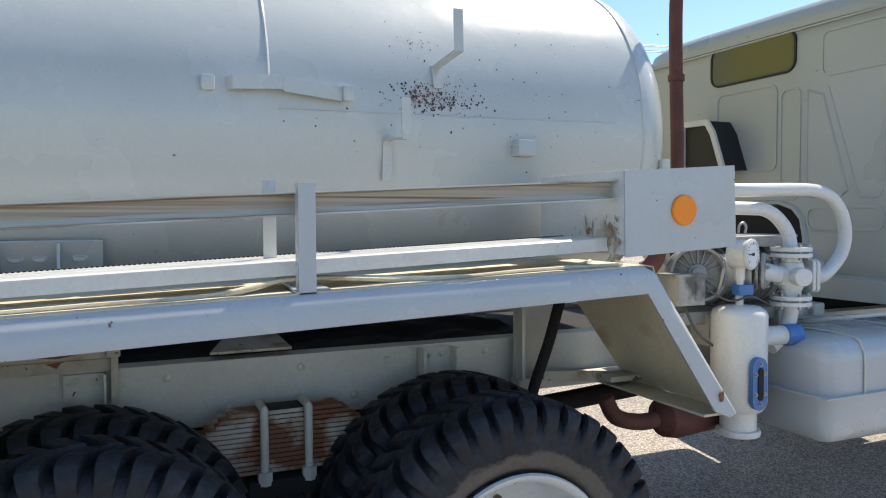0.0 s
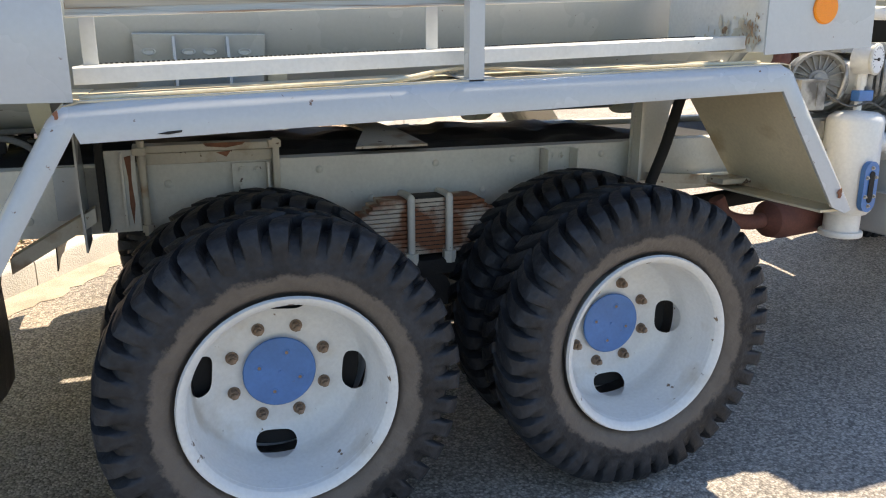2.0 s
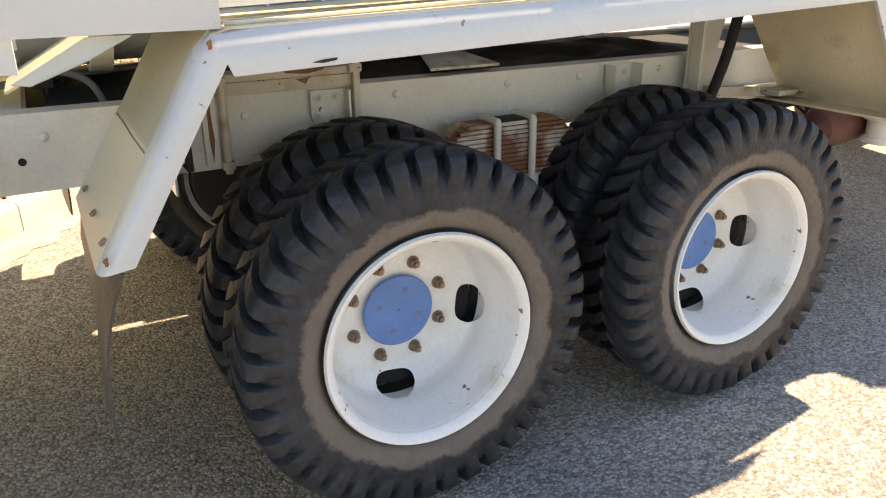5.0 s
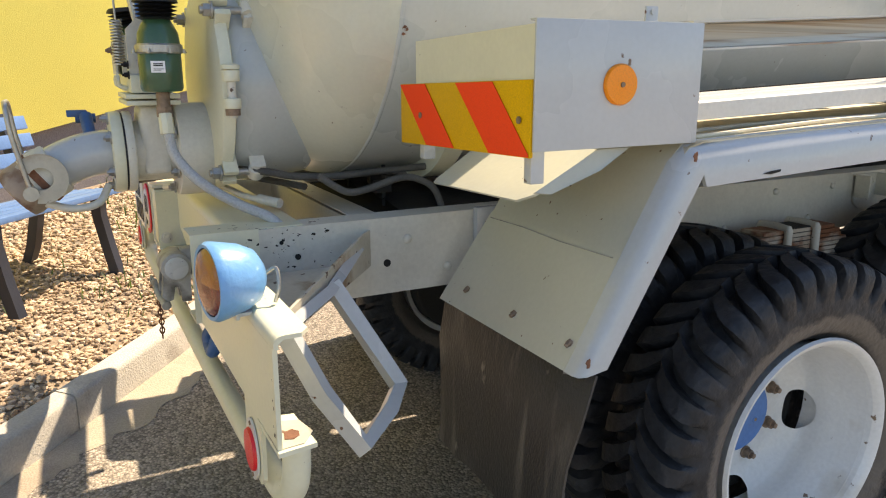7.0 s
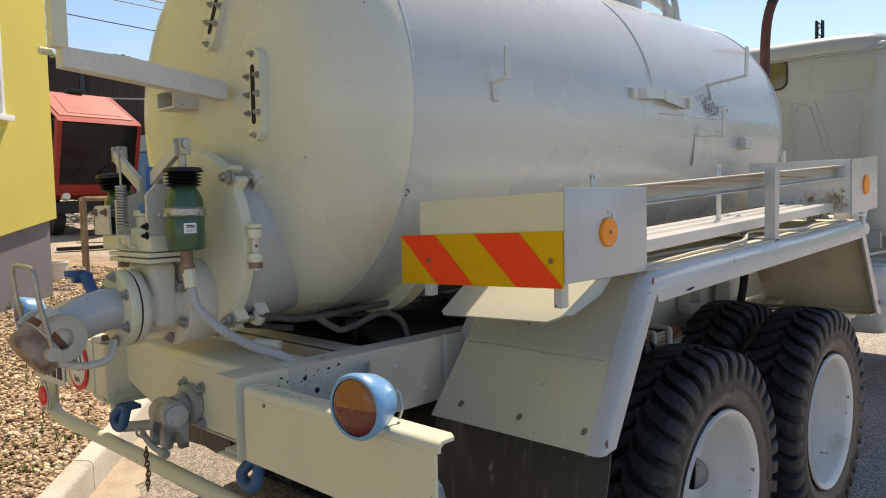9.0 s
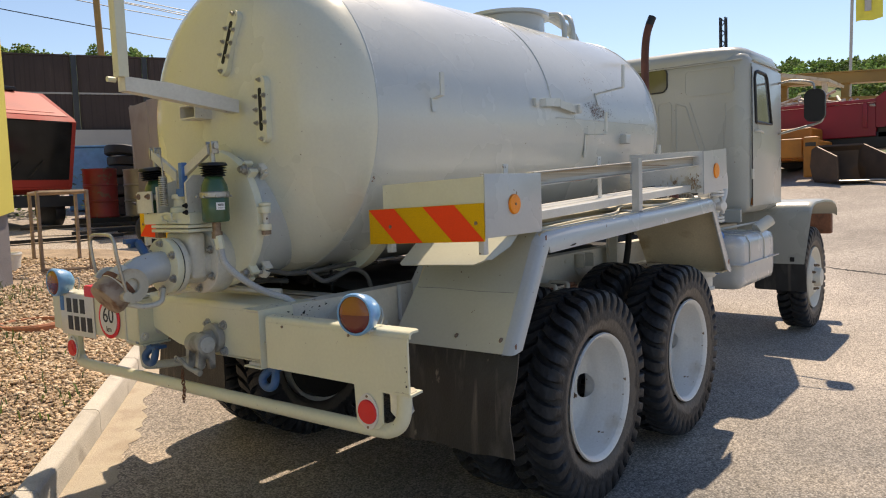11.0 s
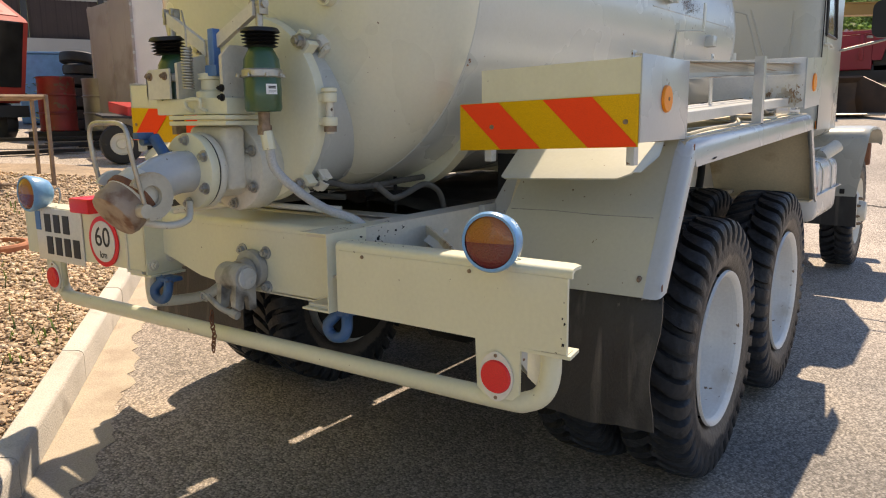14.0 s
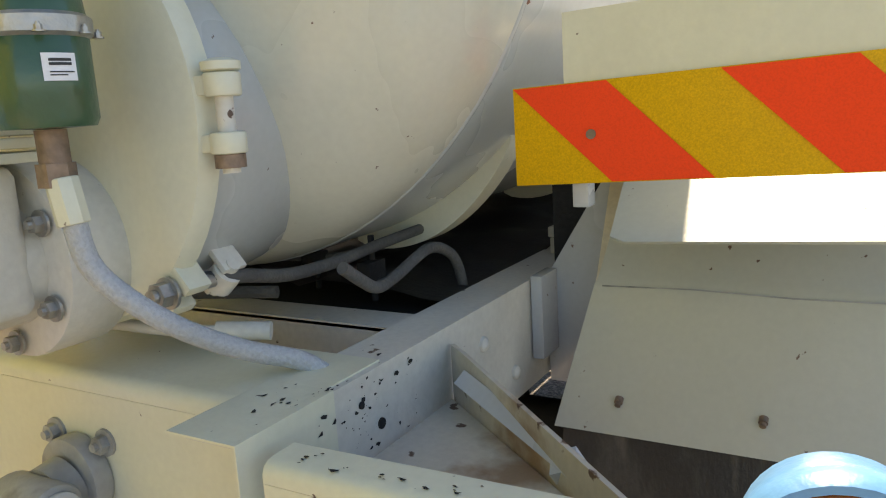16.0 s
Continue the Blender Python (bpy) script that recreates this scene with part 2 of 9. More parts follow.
def loft(bm, rings, closed=True, caps=True):
    """Joins rings of points, each with the same number of points."""
    vs = [[bm.verts.new(p) for p in r] for r in rings]
    k = len(vs[0])
    for a, b in zip(vs, vs[1:]):
        for i in range(k if closed else k - 1):
            facet(bm, (a[i], a[(i + 1) % k], b[(i + 1) % k], b[i]))
    if caps and closed:
        facet(bm, vs[0][::-1])
        facet(bm, vs[-1])
    return vs


def cyl(bm, p0, p1, r0, r1=None, seg=20, bev=0.0):
    p0, p1 = Vector(p0), Vector(p1)
    r1 = r0 if r1 is None else r1
    u, w = axes(p1 - p0)
    d = (p1 - p0).normalized()
    st = [(p0, r0), (p1, r1)]
    if bev:
        st = [(p0, r0 - bev), (p0 + d * bev * 0.3, r0 - bev * 0.3), (p0 + d * bev, r0), (p1 - d * bev, r1), (p1 - d * bev * 0.3, r1 - bev * 0.3), (p1, r1 - bev)]
    loft(bm, [[p + (u * math.cos(2 * math.pi * i / seg) + w * math.sin(2 * math.pi * i / seg)) * r for i in range(seg)] for p, r in st])


def lathe(bm, profile, base, axis, seg=32, caps=False):
    """Turns a profile of (radius, height) round the axis from base."""
    base, axis = Vector(base), Vector(axis).normalized()
    u, w = axes(axis)
    return loft(bm, [[base + axis * h + (u * math.cos(2 * math.pi * i / seg) + w * math.sin(2 * math.pi * i / seg)) * max(r, 1e-4) for i in range(seg)]
                     for r, h in profile], caps=caps)


def smooth_path(pts, n=6):
    p = [Vector(q) for q in pts]
    p = [2 * p[0] - p[1]] + p + [2 * p[-1] - p[-2]]
    out = []
    for i in range(1, len(p) - 2):
        a, b, c, d = p[i - 1:i + 3]
        for k in range(n):
            t = k / n
            out.append(0.5 * (2 * b + (c - a) * t + (2 * a - 5 * b + 4 * c - d) * t * t + (3 * b - a - 3 * c + d) * t ** 3))
    return out + [p[-2]]


def tube(bm, pts, r, seg=10, smooth=6):
    p = smooth_path(pts, smooth) if smooth else [Vector(q) for q in pts]
    u, w = axes(p[1] - p[0])
    rings = []
    for i, q in enumerate(p):
        d = (p[min(i + 1, len(p) - 1)] - p[max(i - 1, 0)]).normalized()
        u = (u - d * u.dot(d)).normalized()
        w = d.cross(u)
        rings.append([q + (u * math.cos(2 * math.pi * k / seg) + w * math.sin(2 * math.pi * k / seg)) * r for k in range(seg)])
    loft(bm, rings)


def prism(bm, poly, shift):
    """A flat polygon of points, drawn out along shift."""
    shift = Vector(shift)
    loft(bm, [[Vector(p) for p in poly], [Vector(p) + shift for p in poly]])


def strip(bm, line, y0, y1, thick):
    """A bent sheet: a line in x and z, drawn from y0 to y1, with a thickness below it."""
    p = [Vector((x, 0, z)) for x, z in line]
    low = []
    for i, q in enumerate(p):
        d = (p[min(i + 1, len(p) - 1)] - p[max(i - 1, 0)]).normalized()
        low.append(q + Vector((d.z, 0, -d.x)) * thick)
    poly = p + low[::-1]
    a = [bm.verts.new((q.x, y0, q.z)) for q in poly]
    b = [bm.verts.new((q.x, y1, q.z)) for q in poly]
    k, h = len(poly), len(p)
    for i in range(k):
        facet(bm, (a[i], a[(i + 1) % k], b[(i + 1) % k], b[i]))
    for s in (a, b):
        for i in range(h - 1):
            facet(bm, (s[i], s[i + 1], s[k - 2 - i], s[k - 1 - i]))


def finish(bm, name, material, angle=38):
    bmesh.ops.recalc_face_normals(bm, faces=bm.faces)
    lim = radians(angle)
    for f in bm.faces:
        f.smooth = True
    for e in bm.edges:
        e.smooth = len(e.link_faces) == 2 and e.calc_face_angle(0) < lim
    me = bpy.data.meshes.new(name)
    bm.to_mesh(me)
    bm.free()
    for mt in (material if isinstance(material, (list, tuple)) else (material,)):
        me.materials.append(mt)
    return me


def part(name, bm, material, parent, label="", angle=38):
    ob = new(name, finish(bm, name, material, angle))
    ob.parent = parent
    if label:
        ob["label"] = label
    return ob


def thing(name, label, category, group="", kind="", at=(0, 0, 0)):
    ob = tagged(new(name), label, category, group, kind)
    ob.location = at
    return ob


def solid(name, bm, material, label, category, group="", kind="", angle=38):
    return tagged(new(name, finish(bm, name, material, angle)), label, category, group, kind)


def build(fn, *a, **k):
    bm = bmesh.new()
    fn(bm, *a, **k)
    return bm


def bolt_mesh(bm, p, d, r=0.012, h=0.010):
    p, d = Vector(p), Vector(d).normalized()
    cyl(bm, p, p + d * h * 0.25, r * 1.5, seg=14)
    cyl(bm, p + d * h * 0.25, p + d * h, r, seg=6)
    cyl(bm, p + d * h, p + d * h * 1.4, r * 0.5, seg=8)

# ---- the tanker truck ----
C = 0.03                 # the truck's middle line
truck = thing("tanker_truck", "ivory three-axle vacuum tanker truck parked on asphalt beside a kerb", "truck")


def tp(name, fn, material, parent=None, label="", angle=38):
    return part(name, build(fn), M[material], parent or truck, label, angle)


# wheels
TR = 0.482
DISH = 0.228                # the disc lies this far inside the outer lip


def tyre_shape(bm):
    """One moulded casing: smooth sidewalls, a shoulder and two rows of slanting lugs."""
    n = 39
    pitch = 2 * math.pi / n
    # across the half section, from the middle line to the bead: width, carcass radius, lug width, lug radius, lug turn, half lug
    rows = [(0.006, 0.446, 0.006, TR - 0.001, -0.062, 0.034), (0.030, 0.445, 0.030, TR, -0.012, 0.042), (0.060, 0.443, 0.060, TR - 0.001, 0.028, 0.047), (0.085, 0.438, 0.088, TR - 0.004, 0.050, 0.050),
            (0.100, 0.430, 0.108, TR - 0.012, 0.059, 0.050), (0.108, 0.420, 0.1195, TR - 0.030, 0.062, 0.047), (0.113, 0.408, 0.1235, 0.428, 0.062, 0.043), (0.117, 0.394, 0.1225, 0.402, 0.062, 0.040),
            (0.1200, 0.385, 0.1200, 0.385, 0.062, 0.040), (0.1205, 0.372, 0.1205, 0.372, 0.062, 0.044), (0.1215, 0.366, 0.1215, 0.366, 0.062, 0.044), (0.119, 0.345, 0.119, 0.345, 0.062, 0.044), (0.113, 0.322, 0.113, 0.322, 0.062, 0.044), (0.104, 0.304, 0.104, 0.304, 0.062, 0.044),
            (0.094, 0.294, 0.094, 0.294, 0.062, 0.044), (0.074, 0.288, 0.074, 0.288, 0.062, 0.044), (0.060, 0.270, 0.060, 0.270, 0.062, 0.044)]
    wob = {sd: [random.uniform(-0.007, 0.007) for _ in range(n)] for sd in (1, -1)}
    worn = {sd: [random.uniform(0.0, 0.005) for _ in range(n)] for sd in (1, -1)}
    def line(side, row):
        h0, r0, h1, r1, turn, wid = row
        vs = []
        for i in range(n):
            for k, f in ((-pitch / 2, 0), (-(wid + 0.010), 0), (-wid, 1), (-wid * 0.3, 1), (wid * 0.5, 1), (wid, 1), (wid + 0.010, 0)):
                a = pitch * (i + (0.5 if side < 0 else 0)) + turn + k + wob[side][i]
                r, h = (r1 - (worn[side][i] if r1 > r0 + 0.01 else 0), h1) if f else (r0, h0)
                vs.append(bm.verts.new((math.cos(a) * r, -side * h, math.sin(a) * r)))
        return vs
    plus = [line(1, r) for r in rows]
    minus = [line(-1, r) for r in rows]
    m = len(plus[0])
    for lines, flip in ((plus, 1), (minus, -1)):
        for p, q in zip(lines, lines[1:]):
            for i in range(m):
                j = (i + 1) % m
                facet(bm, (p[i], p[j], q[j], q[i])[::flip])
    for i in range(m):
        j = (i + 1) % m
        facet(bm, (minus[0][(i - 4) % m], minus[0][(j - 4) % m], plus[0][j], plus[0][i]))


def rim_shape(bm, dish):
    """dish: how far the disc lies inside the outer lip."""
    out = 0.112
    lip = [(0.262, out - 0.014), (0.268, out - 0.006), (0.276, out + 0.002), (0.284, out + 0.004), (0.288, out - 0.006), (0.270, out - 0.016), (0.258, 0.085), (0.252, -0.10), (0.275, -0.115)]
    lathe(bm, lip, (0, 0, 0), (0, -1, 0), 64)
    d, HR = out - dish, 0.2125
    seg = 192
    ring = [(0.262, out - 0.014), (0.2535, out - 0.045), (0.2515, out - 0.105), (0.2455, out - 0.113), (0.242, d + 0.070), (0.238, d + 0.055)] + [(0.232 - 0.004 * k, d + 0.040 * (1 - k / 18) ** 1.7) for k in range(19)] + [(0.150, d), (0.10, d), (0.0, d)]

    def place(i, r, h):
        """Vertices near a hand hole slide onto its rim."""
        q = seg // 4
        a = (i % q) - q / 2
        off, dr = a / q * math.pi / 2 * HR, r - HR
        f = (abs(off) / 0.058) ** 2.6 + (abs(dr) / 0.029) ** 2.6
        if 0.70 < f < 1.30:
            k = f ** (-1 / 2.6)
            off, r = off * k, HR + dr * k
            i += off / HR / (math.pi / 2) * q - a
            h = np.interp(r, [z[0] for z in ring[::-1]], [z[1] for z in ring[::-1]])
        t = 2 * math.pi * i / seg
        return (math.cos(t) * r, -h, math.sin(t) * r)
    vs = [[bm.verts.new(place(i, r, h)) for i in range(seg)] for r, h in ring]
    for k in range(len(ring) - 1):
        rm = (ring[k][0] + ring[k + 1][0]) / 2
        for i in range(seg):
            j = (i + 1) % seg
            off = abs(((i + 0.5) % 48) - 24) / 48 * math.pi / 2 * HR
            if not ((off / 0.058) ** 2.6 + (abs(rm - HR) / 0.029) ** 2.6 < 1):
                facet(bm, (vs[k][i], vs[k][j], vs[k + 1][j], vs[k + 1][i]))


def front_rim_shape(bm):
    out = 0.112
    prof = [(0.252, -0.1), (0.258, 0.085), (0.270, out - 0.016), (0.288, out - 0.006), (0.284, out + 0.004), (0.262, out - 0.006), (0.24, 0.07), (0.215, 0.055),
            (0.20, 0.075), (0.15, 0.11), (0.145, 0.115), (0.09, 0.118), (0.085, 0.165), (0.078, 0.175), (0.0, 0.178)]
    lathe(bm, prof, (0, 0, 0), (0, -1, 0), 48)


random.seed(4)
tyre_me = finish(build(tyre_shape), "tyre", M["tyre"], 62)
rim_me = finish(build(rim_shape, DISH), "wheel", M["rim"])
front_rim_me = finish(build(front_rim_shape), "wheel", M["frame"])
cap_me = finish(build(lambda bm: (lathe(bm, [(0.102, 0), (0.103, 0.004), (0.100, 0.007), (0.055, 0.008), (0.0, 0.008)], (0, 0, 0), (0, -1, 0), 40),
                                  [lathe(bm, [(0.011, 0.0078), (0.009, 0.0095), (0.0055, 0.0095), (0.005, 0.0082), (0.0, 0.0082)], (math.cos(a) * 0.06, 0, math.sin(a) * 0.06), (0, -1, 0), 10) for a in (0.5, 2.1, 3.7, 5.3)],
                                  cyl(bm, (0, -0.007, 0), (0, -0.011, 0), 0.005, seg=8))), "hub_cap", M["blue"])
nut_me = finish(build(lambda bm: (cyl(bm, (0, 0, 0), (0, -0.004, 0), 0.018, seg=16), cyl(bm, (0, -0.004, 0), (0, -0.022, 0), 0.0135, seg=6), cyl(bm, (0, -0.022, 0), (0, -0.032, 0), 0.008, seg=8))), "wheel_nut", M["bolt"])
dot_me = finish(build(lambda bm: cyl(bm, (0, 0, 0), (0, -0.0015, 0), 0.0048, seg=10)), "cap_hole", M["bolt"])
# dark drum added behind the disc, so that the hand holes show shade
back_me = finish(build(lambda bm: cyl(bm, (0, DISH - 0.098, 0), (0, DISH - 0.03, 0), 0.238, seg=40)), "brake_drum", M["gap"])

# dark cover added over the inner wheels' faces, black as the shade there
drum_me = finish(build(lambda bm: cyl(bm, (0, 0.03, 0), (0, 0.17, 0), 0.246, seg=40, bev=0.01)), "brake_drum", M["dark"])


def link(name, me, parent, loc=(0, 0, 0), turn=0.0, label="", roll=0.0):
    ob = new(name, me)
    ob.parent = parent
    ob.matrix_basis = pose(*loc, 0, 0, turn) @ pose(0, 0, 0, 0, roll, 0)
    if label:
        ob["label"] = label
    return ob


def wheel(x, y, turn, front=False, inner=False, roll=0.0):
    w = link("wheel", front_rim_me if front else rim_me, truck, (x, y, 0.475), turn, "" if inner else "white-painted dished steel wheel", roll)
    link("tyre", tyre_me, w, label="black lug-tread truck tyre with a brownish sidewall")
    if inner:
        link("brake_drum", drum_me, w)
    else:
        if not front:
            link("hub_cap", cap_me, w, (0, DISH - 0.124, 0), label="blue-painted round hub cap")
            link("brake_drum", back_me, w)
            for a in (0.5, 2.1, 3.7, 5.3):
                link("cap_hole", dot_me, w, (math.cos(a) * 0.06, DISH - 0.1325, math.sin(a) * 0.06))
        for i in range(8):
            a = 2 * math.pi * (i + 0.62) / 8
            rr = 0.138 if not front else 0.118
            link("wheel_nut", nut_me, w, (math.cos(a) * rr, DISH - 0.112 if not front else -0.112, math.sin(a) * rr), label="rusty wheel nut")
    return w


for sx, rl in ((-0.535, 51.0), (0.56, 45.0)):
    wheel(sx, -1.034, 0, roll=rl)
    wheel(sx, -0.715, 0, inner=True, roll=rl + 3)
    wheel(sx, C * 2 + 1.034, 180, roll=rl)
    wheel(sx, C * 2 + 0.715, 180, inner=True, roll=rl)
wheel(4.14, -0.94, 0, front=True, roll=11)
wheel(4.14, 2 * C + 0.94, 180, front=True)

# chassis
def rail(s):
    y = C + s * 0.48
    def f(bm):
        prism(bm, [(-1.84, y - s * a, z) for a, z in ((0, 0.806), (0, 1.012), (0.085, 1.012), (0.085, 1.002), (0.010, 1.002), (0.010, 0.816), (0.085, 0.816), (0.085, 0.806))], (6.84, 0, 0))
    return f


tp("chassis_rail", rail(-1), "frame", label="painted steel channel chassis rail with rivets")
tp("chassis_rail", rail(1), "frame", label="painted steel channel chassis rail with rivets")
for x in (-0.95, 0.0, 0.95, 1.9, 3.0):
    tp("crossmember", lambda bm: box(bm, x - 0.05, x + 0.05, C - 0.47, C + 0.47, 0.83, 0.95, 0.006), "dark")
tp("crossmember", lambda bm: (box(bm, -1.42, -1.412, C - 0.47, C + 0.47, 0.86, 1.0), box(bm, -1.42, -1.34, C - 0.47, C + 0.47, 0.995, 1.003)), "frame", label="painted pressed crossmember")
rivet_me = finish(build(lambda bm: lathe(bm, [(0.013, 0), (0.012, 0.005), (0.007, 0.009), (0, 0.010)], (0, 0, 0), (0, -1, 0), 12)), "rivet", M["frame"])
for x, z in ((-0.78, 0.95), (-0.66, 0.88), (-0.30, 0.97), (-0.12, 0.86), (0.117, 0.97), (0.30, 0.86), (0.42, 0.97), (0.62, 0.90), (0.80, 0.97), (0.84, 0.86),
             (-1.08, 0.95), (-1.18, 0.86), (-1.30, 0.95)):
    link("rivet", rivet_me, truck, (x, -0.45, z))
# holes and chips in the rail's tail, the holes drawn as shade-dark discs
tp("rail_hole", lambda bm: cyl(bm, (-1.60, -0.450, 0.935), (-1.60, -0.4525, 0.935), 0.0075), "gap")
tp("rail_hole", lambda bm: cyl(bm, (-1.36, -0.450, 0.89), (-1.36, -0.4525, 0.89), 0.010), "gap")
tp("rail_hole", lambda bm: cyl(bm, (-1.64, -0.450, 0.975), (-1.64, -0.4525, 0.975), 0.005), "gap")
# sub-frame under the tank with pressed plates
def arch_plate(bm, x0, x1, z0, z1, y, d, slot=False):
    """A plate with a rounded foot, standing off the rail."""
    xm, r = (x0 + x1) / 2, (x1 - x0) / 2
    pts = [(x0, z1), (x0, z0 + r * 0.8)] + [(xm - r * math.cos(a), z0 + r * 0.8 - r * 0.8 * math.sin(a)) for a in [math.pi * k / 10 for k in range(1, 10)]] + [(x1, z0 + r * 0.8), (x1, z1)]
    prism(bm, [(x, y, z) for x, z in pts], (0, -d, 0))
tp("subframe_plate", lambda bm: (box(bm, -0.865, -0.445, -0.475, -0.40, 1.014, 1.050, 0.004), box(bm, -0.875, -0.44, -0.485, -0.40, 1.052, 1.074, 0.003)), "rusty", label="rust-streaked sub-frame plate on the rail")
tp("rust_bloom", lambda bm: (prism(bm, [(-0.66, -0.4865, 1.066), (-0.60, -0.4865, 1.060), (-0.55, -0.4865, 1.068), (-0.54, -0.4865, 1.0765), (-0.67, -0.4865, 1.0765)], (0, 0.002, 0)), prism(bm, [(-0.63, -0.4765, 1.045), (-0.60, -0.4765, 1.030), (-0.585, -0.4765, 1.049)], (0, 0.002, 0))), "rust")
tp("end_strap", lambda bm: (box(bm, -0.458, -0.436, -0.495, -0.452, 0.915, 1.085, 0.005), box(bm, -0.470, -0.430, -0.498, -0.47, 1.055, 1.080, 0.005)), "rusty", label="rusty strap end")
tp("frame_bracket", lambda bm: (arch_plate(bm, -0.585, -0.475, 0.888, 1.006, -0.452, 0.012), box(bm, -0.478, -0.470, -0.500, -0.452, 0.895, 1.006, 0.003)), "frame", label="round-footed frame bracket")
for x, z in ((-0.555, 0.985), (-0.505, 0.985), (-0.56, 0.930), (-0.515, 0.918)):
    tp("bolt", lambda bm: bolt_mesh(bm, (x, -0.464, z), (0, -1, 0), 0.009, 0.012), "frame")
tp("frame_bracket", lambda bm: (arch_plate(bm, 0.530, 0.665, 0.870, 1.004, -0.452, 0.010), box(bm, 0.530, 0.542, -0.520, -0.452, 0.92, 1.004, 0.004), box(bm, 0.653, 0.665, -0.520, -0.452, 0.92, 1.004, 0.004)), "frame", label="round-footed frame bracket")
for x in (0.575, 0.620):
    tp("bolt", lambda bm: bolt_mesh(bm, (x, -0.462, 0.975), (0, -1, 0), 0.010, 0.012), "frame")
tp("rusty_strap", lambda bm: (box(bm, -0.955, -0.868, -0.492, -0.478, 0.815, 1.065, 0.003), box(bm, -0.912, -0.903, -0.512, -0.492, 0.83, 1.06, 0.002)), "frame", label="rust-run upright plate on the rail")
tp("dark_strap", lambda bm: box(bm, -0.975, -0.957, -0.565, -0.452, 0.835, 1.19, 0.003), "dark", label="grimy dark upright plate")
tp("strap_rod", lambda bm: (cyl(bm, (-0.850, -0.497, 0.80), (-0.850, -0.497, 1.092), 0.0115, seg=12), cyl(bm, (-0.850, -0.497, 0.812), (-0.850, -0.497, 0.835), 0.019, seg=6), box(bm, -0.875, -0.835, -0.515, -0.470, 1.05, 1.072, 0.004)), "rusty", label="rusty upright clamp rod with a nut")
tp("leg_stay", lambda bm: loft(bm, [[Vector((x, y + a, z + b)) for a, b in ((-0.03, -0.022), (0.03, -0.022), (0.03, 0.022), (-0.03, 0.022))] for x, y, z in ((-1.21, -0.62, 0.775), (-0.985, -0.575, 0.895))]), "rusty", label="rusty flat stay between rail and fender leg")
tp("rust_run", lambda bm: prism(bm, [(-0.899, -0.4935, 1.045), (-0.880, -0.4935, 1.05), (-0.884, -0.4935, 0.97), (-0.880, -0.4935, 0.90), (-0.889, -0.4935, 0.835), (-0.895, -0.4935, 0.90), (-0.893, -0.4935, 0.98)], (0, 0.001, 0)), "rust", label="rust run down the plate")
tp("fender_support", lambda bm: (prism(bm, [(0.90, -0.50, 1.20), (1.085, -0.50, 1.20), (1.00, -0.50, 0.87), (0.897, -0.50, 0.87)], (0, 0.012, 0)), prism(bm, [(0.895, -0.512, 1.20), (0.907, -0.512, 1.20), (0.907, -0.512, 0.87), (0.895, -0.512, 0.87)], (0, -0.05, 0))), "frame", label="folded support plate under the fender")
tp("hanging_hose", lambda bm: tube(bm, [(1.10, -0.56, 1.26), (1.05, -0.58, 1.18), (0.985, -0.60, 1.02), (0.93, -0.60, 0.88), (0.91, -0.58, 0.78)], 0.020, 12), "dark", label="black hanging hose")
tp("tool_bar", lambda bm: (loft(bm, [[Vector((x, y + a, z + b)) for a, b in ((-0.012, -0.018), (0.012, -0.018), (0.012, 0.018), (-0.012, 0.018))] for x, y, z in ((0.95, -0.55, 0.885), (1.55, -0.68, 0.850))]), box(bm, 1.18, 1.42, -0.70, -0.60, 0.865, 0.885, 0.003)), "rusty", label="rust-worn flat bars between rail and fender")
tp("fender_plate", lambda bm: (prism(bm, [(-1.02, -0.452, 1.00), (-1.02, -0.60, 1.24), (-1.02, -0.62, 1.24), (-1.02, -0.66, 0.98), (-1.02, -0.62, 0.79), (-1.02, -0.455, 0.79)], (0.006, 0, 0)), box(bm, -1.10, -1.02, -0.475, -0.452, 0.86, 1.02, 0.003)), "sheet", label="ivory support plate between rail and fender")
# springs
for s in (-1, 1):
    yy = C + s * 0.615
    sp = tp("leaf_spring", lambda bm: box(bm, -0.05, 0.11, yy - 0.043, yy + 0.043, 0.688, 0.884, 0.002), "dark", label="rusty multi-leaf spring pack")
    for k in range(13):
        L, z = 0.172 + 0.0212 * k + 0.006 * math.sin(k * 2.1), 0.868 - 0.0148 * k
        tp("spring_leaf", lambda bm: box(bm, 0.03 - L, 0.03 + L, yy - 0.045 - 0.0015 * (k % 2), yy + 0.045, z, z + 0.0120, 0.002), "spring", sp)
    for x in (-0.04, 0.095):
        tp("u_bolt", lambda bm: (tube(bm, [(x, yy - 0.055, 0.66), (x, yy - 0.055, 0.86), (x, yy - 0.045, 0.885), (x, yy + 0.045, 0.885), (x, yy + 0.055, 0.86), (x, yy + 0.055, 0.66)], 0.013, smooth=3),
                                 cyl(bm, (x, yy - 0.055, 0.66), (x, yy - 0.055, 0.70), 0.024, seg=6)), "frame", sp)
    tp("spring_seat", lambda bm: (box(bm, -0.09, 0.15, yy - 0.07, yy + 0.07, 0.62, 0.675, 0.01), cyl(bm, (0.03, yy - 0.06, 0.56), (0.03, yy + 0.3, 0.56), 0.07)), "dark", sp)
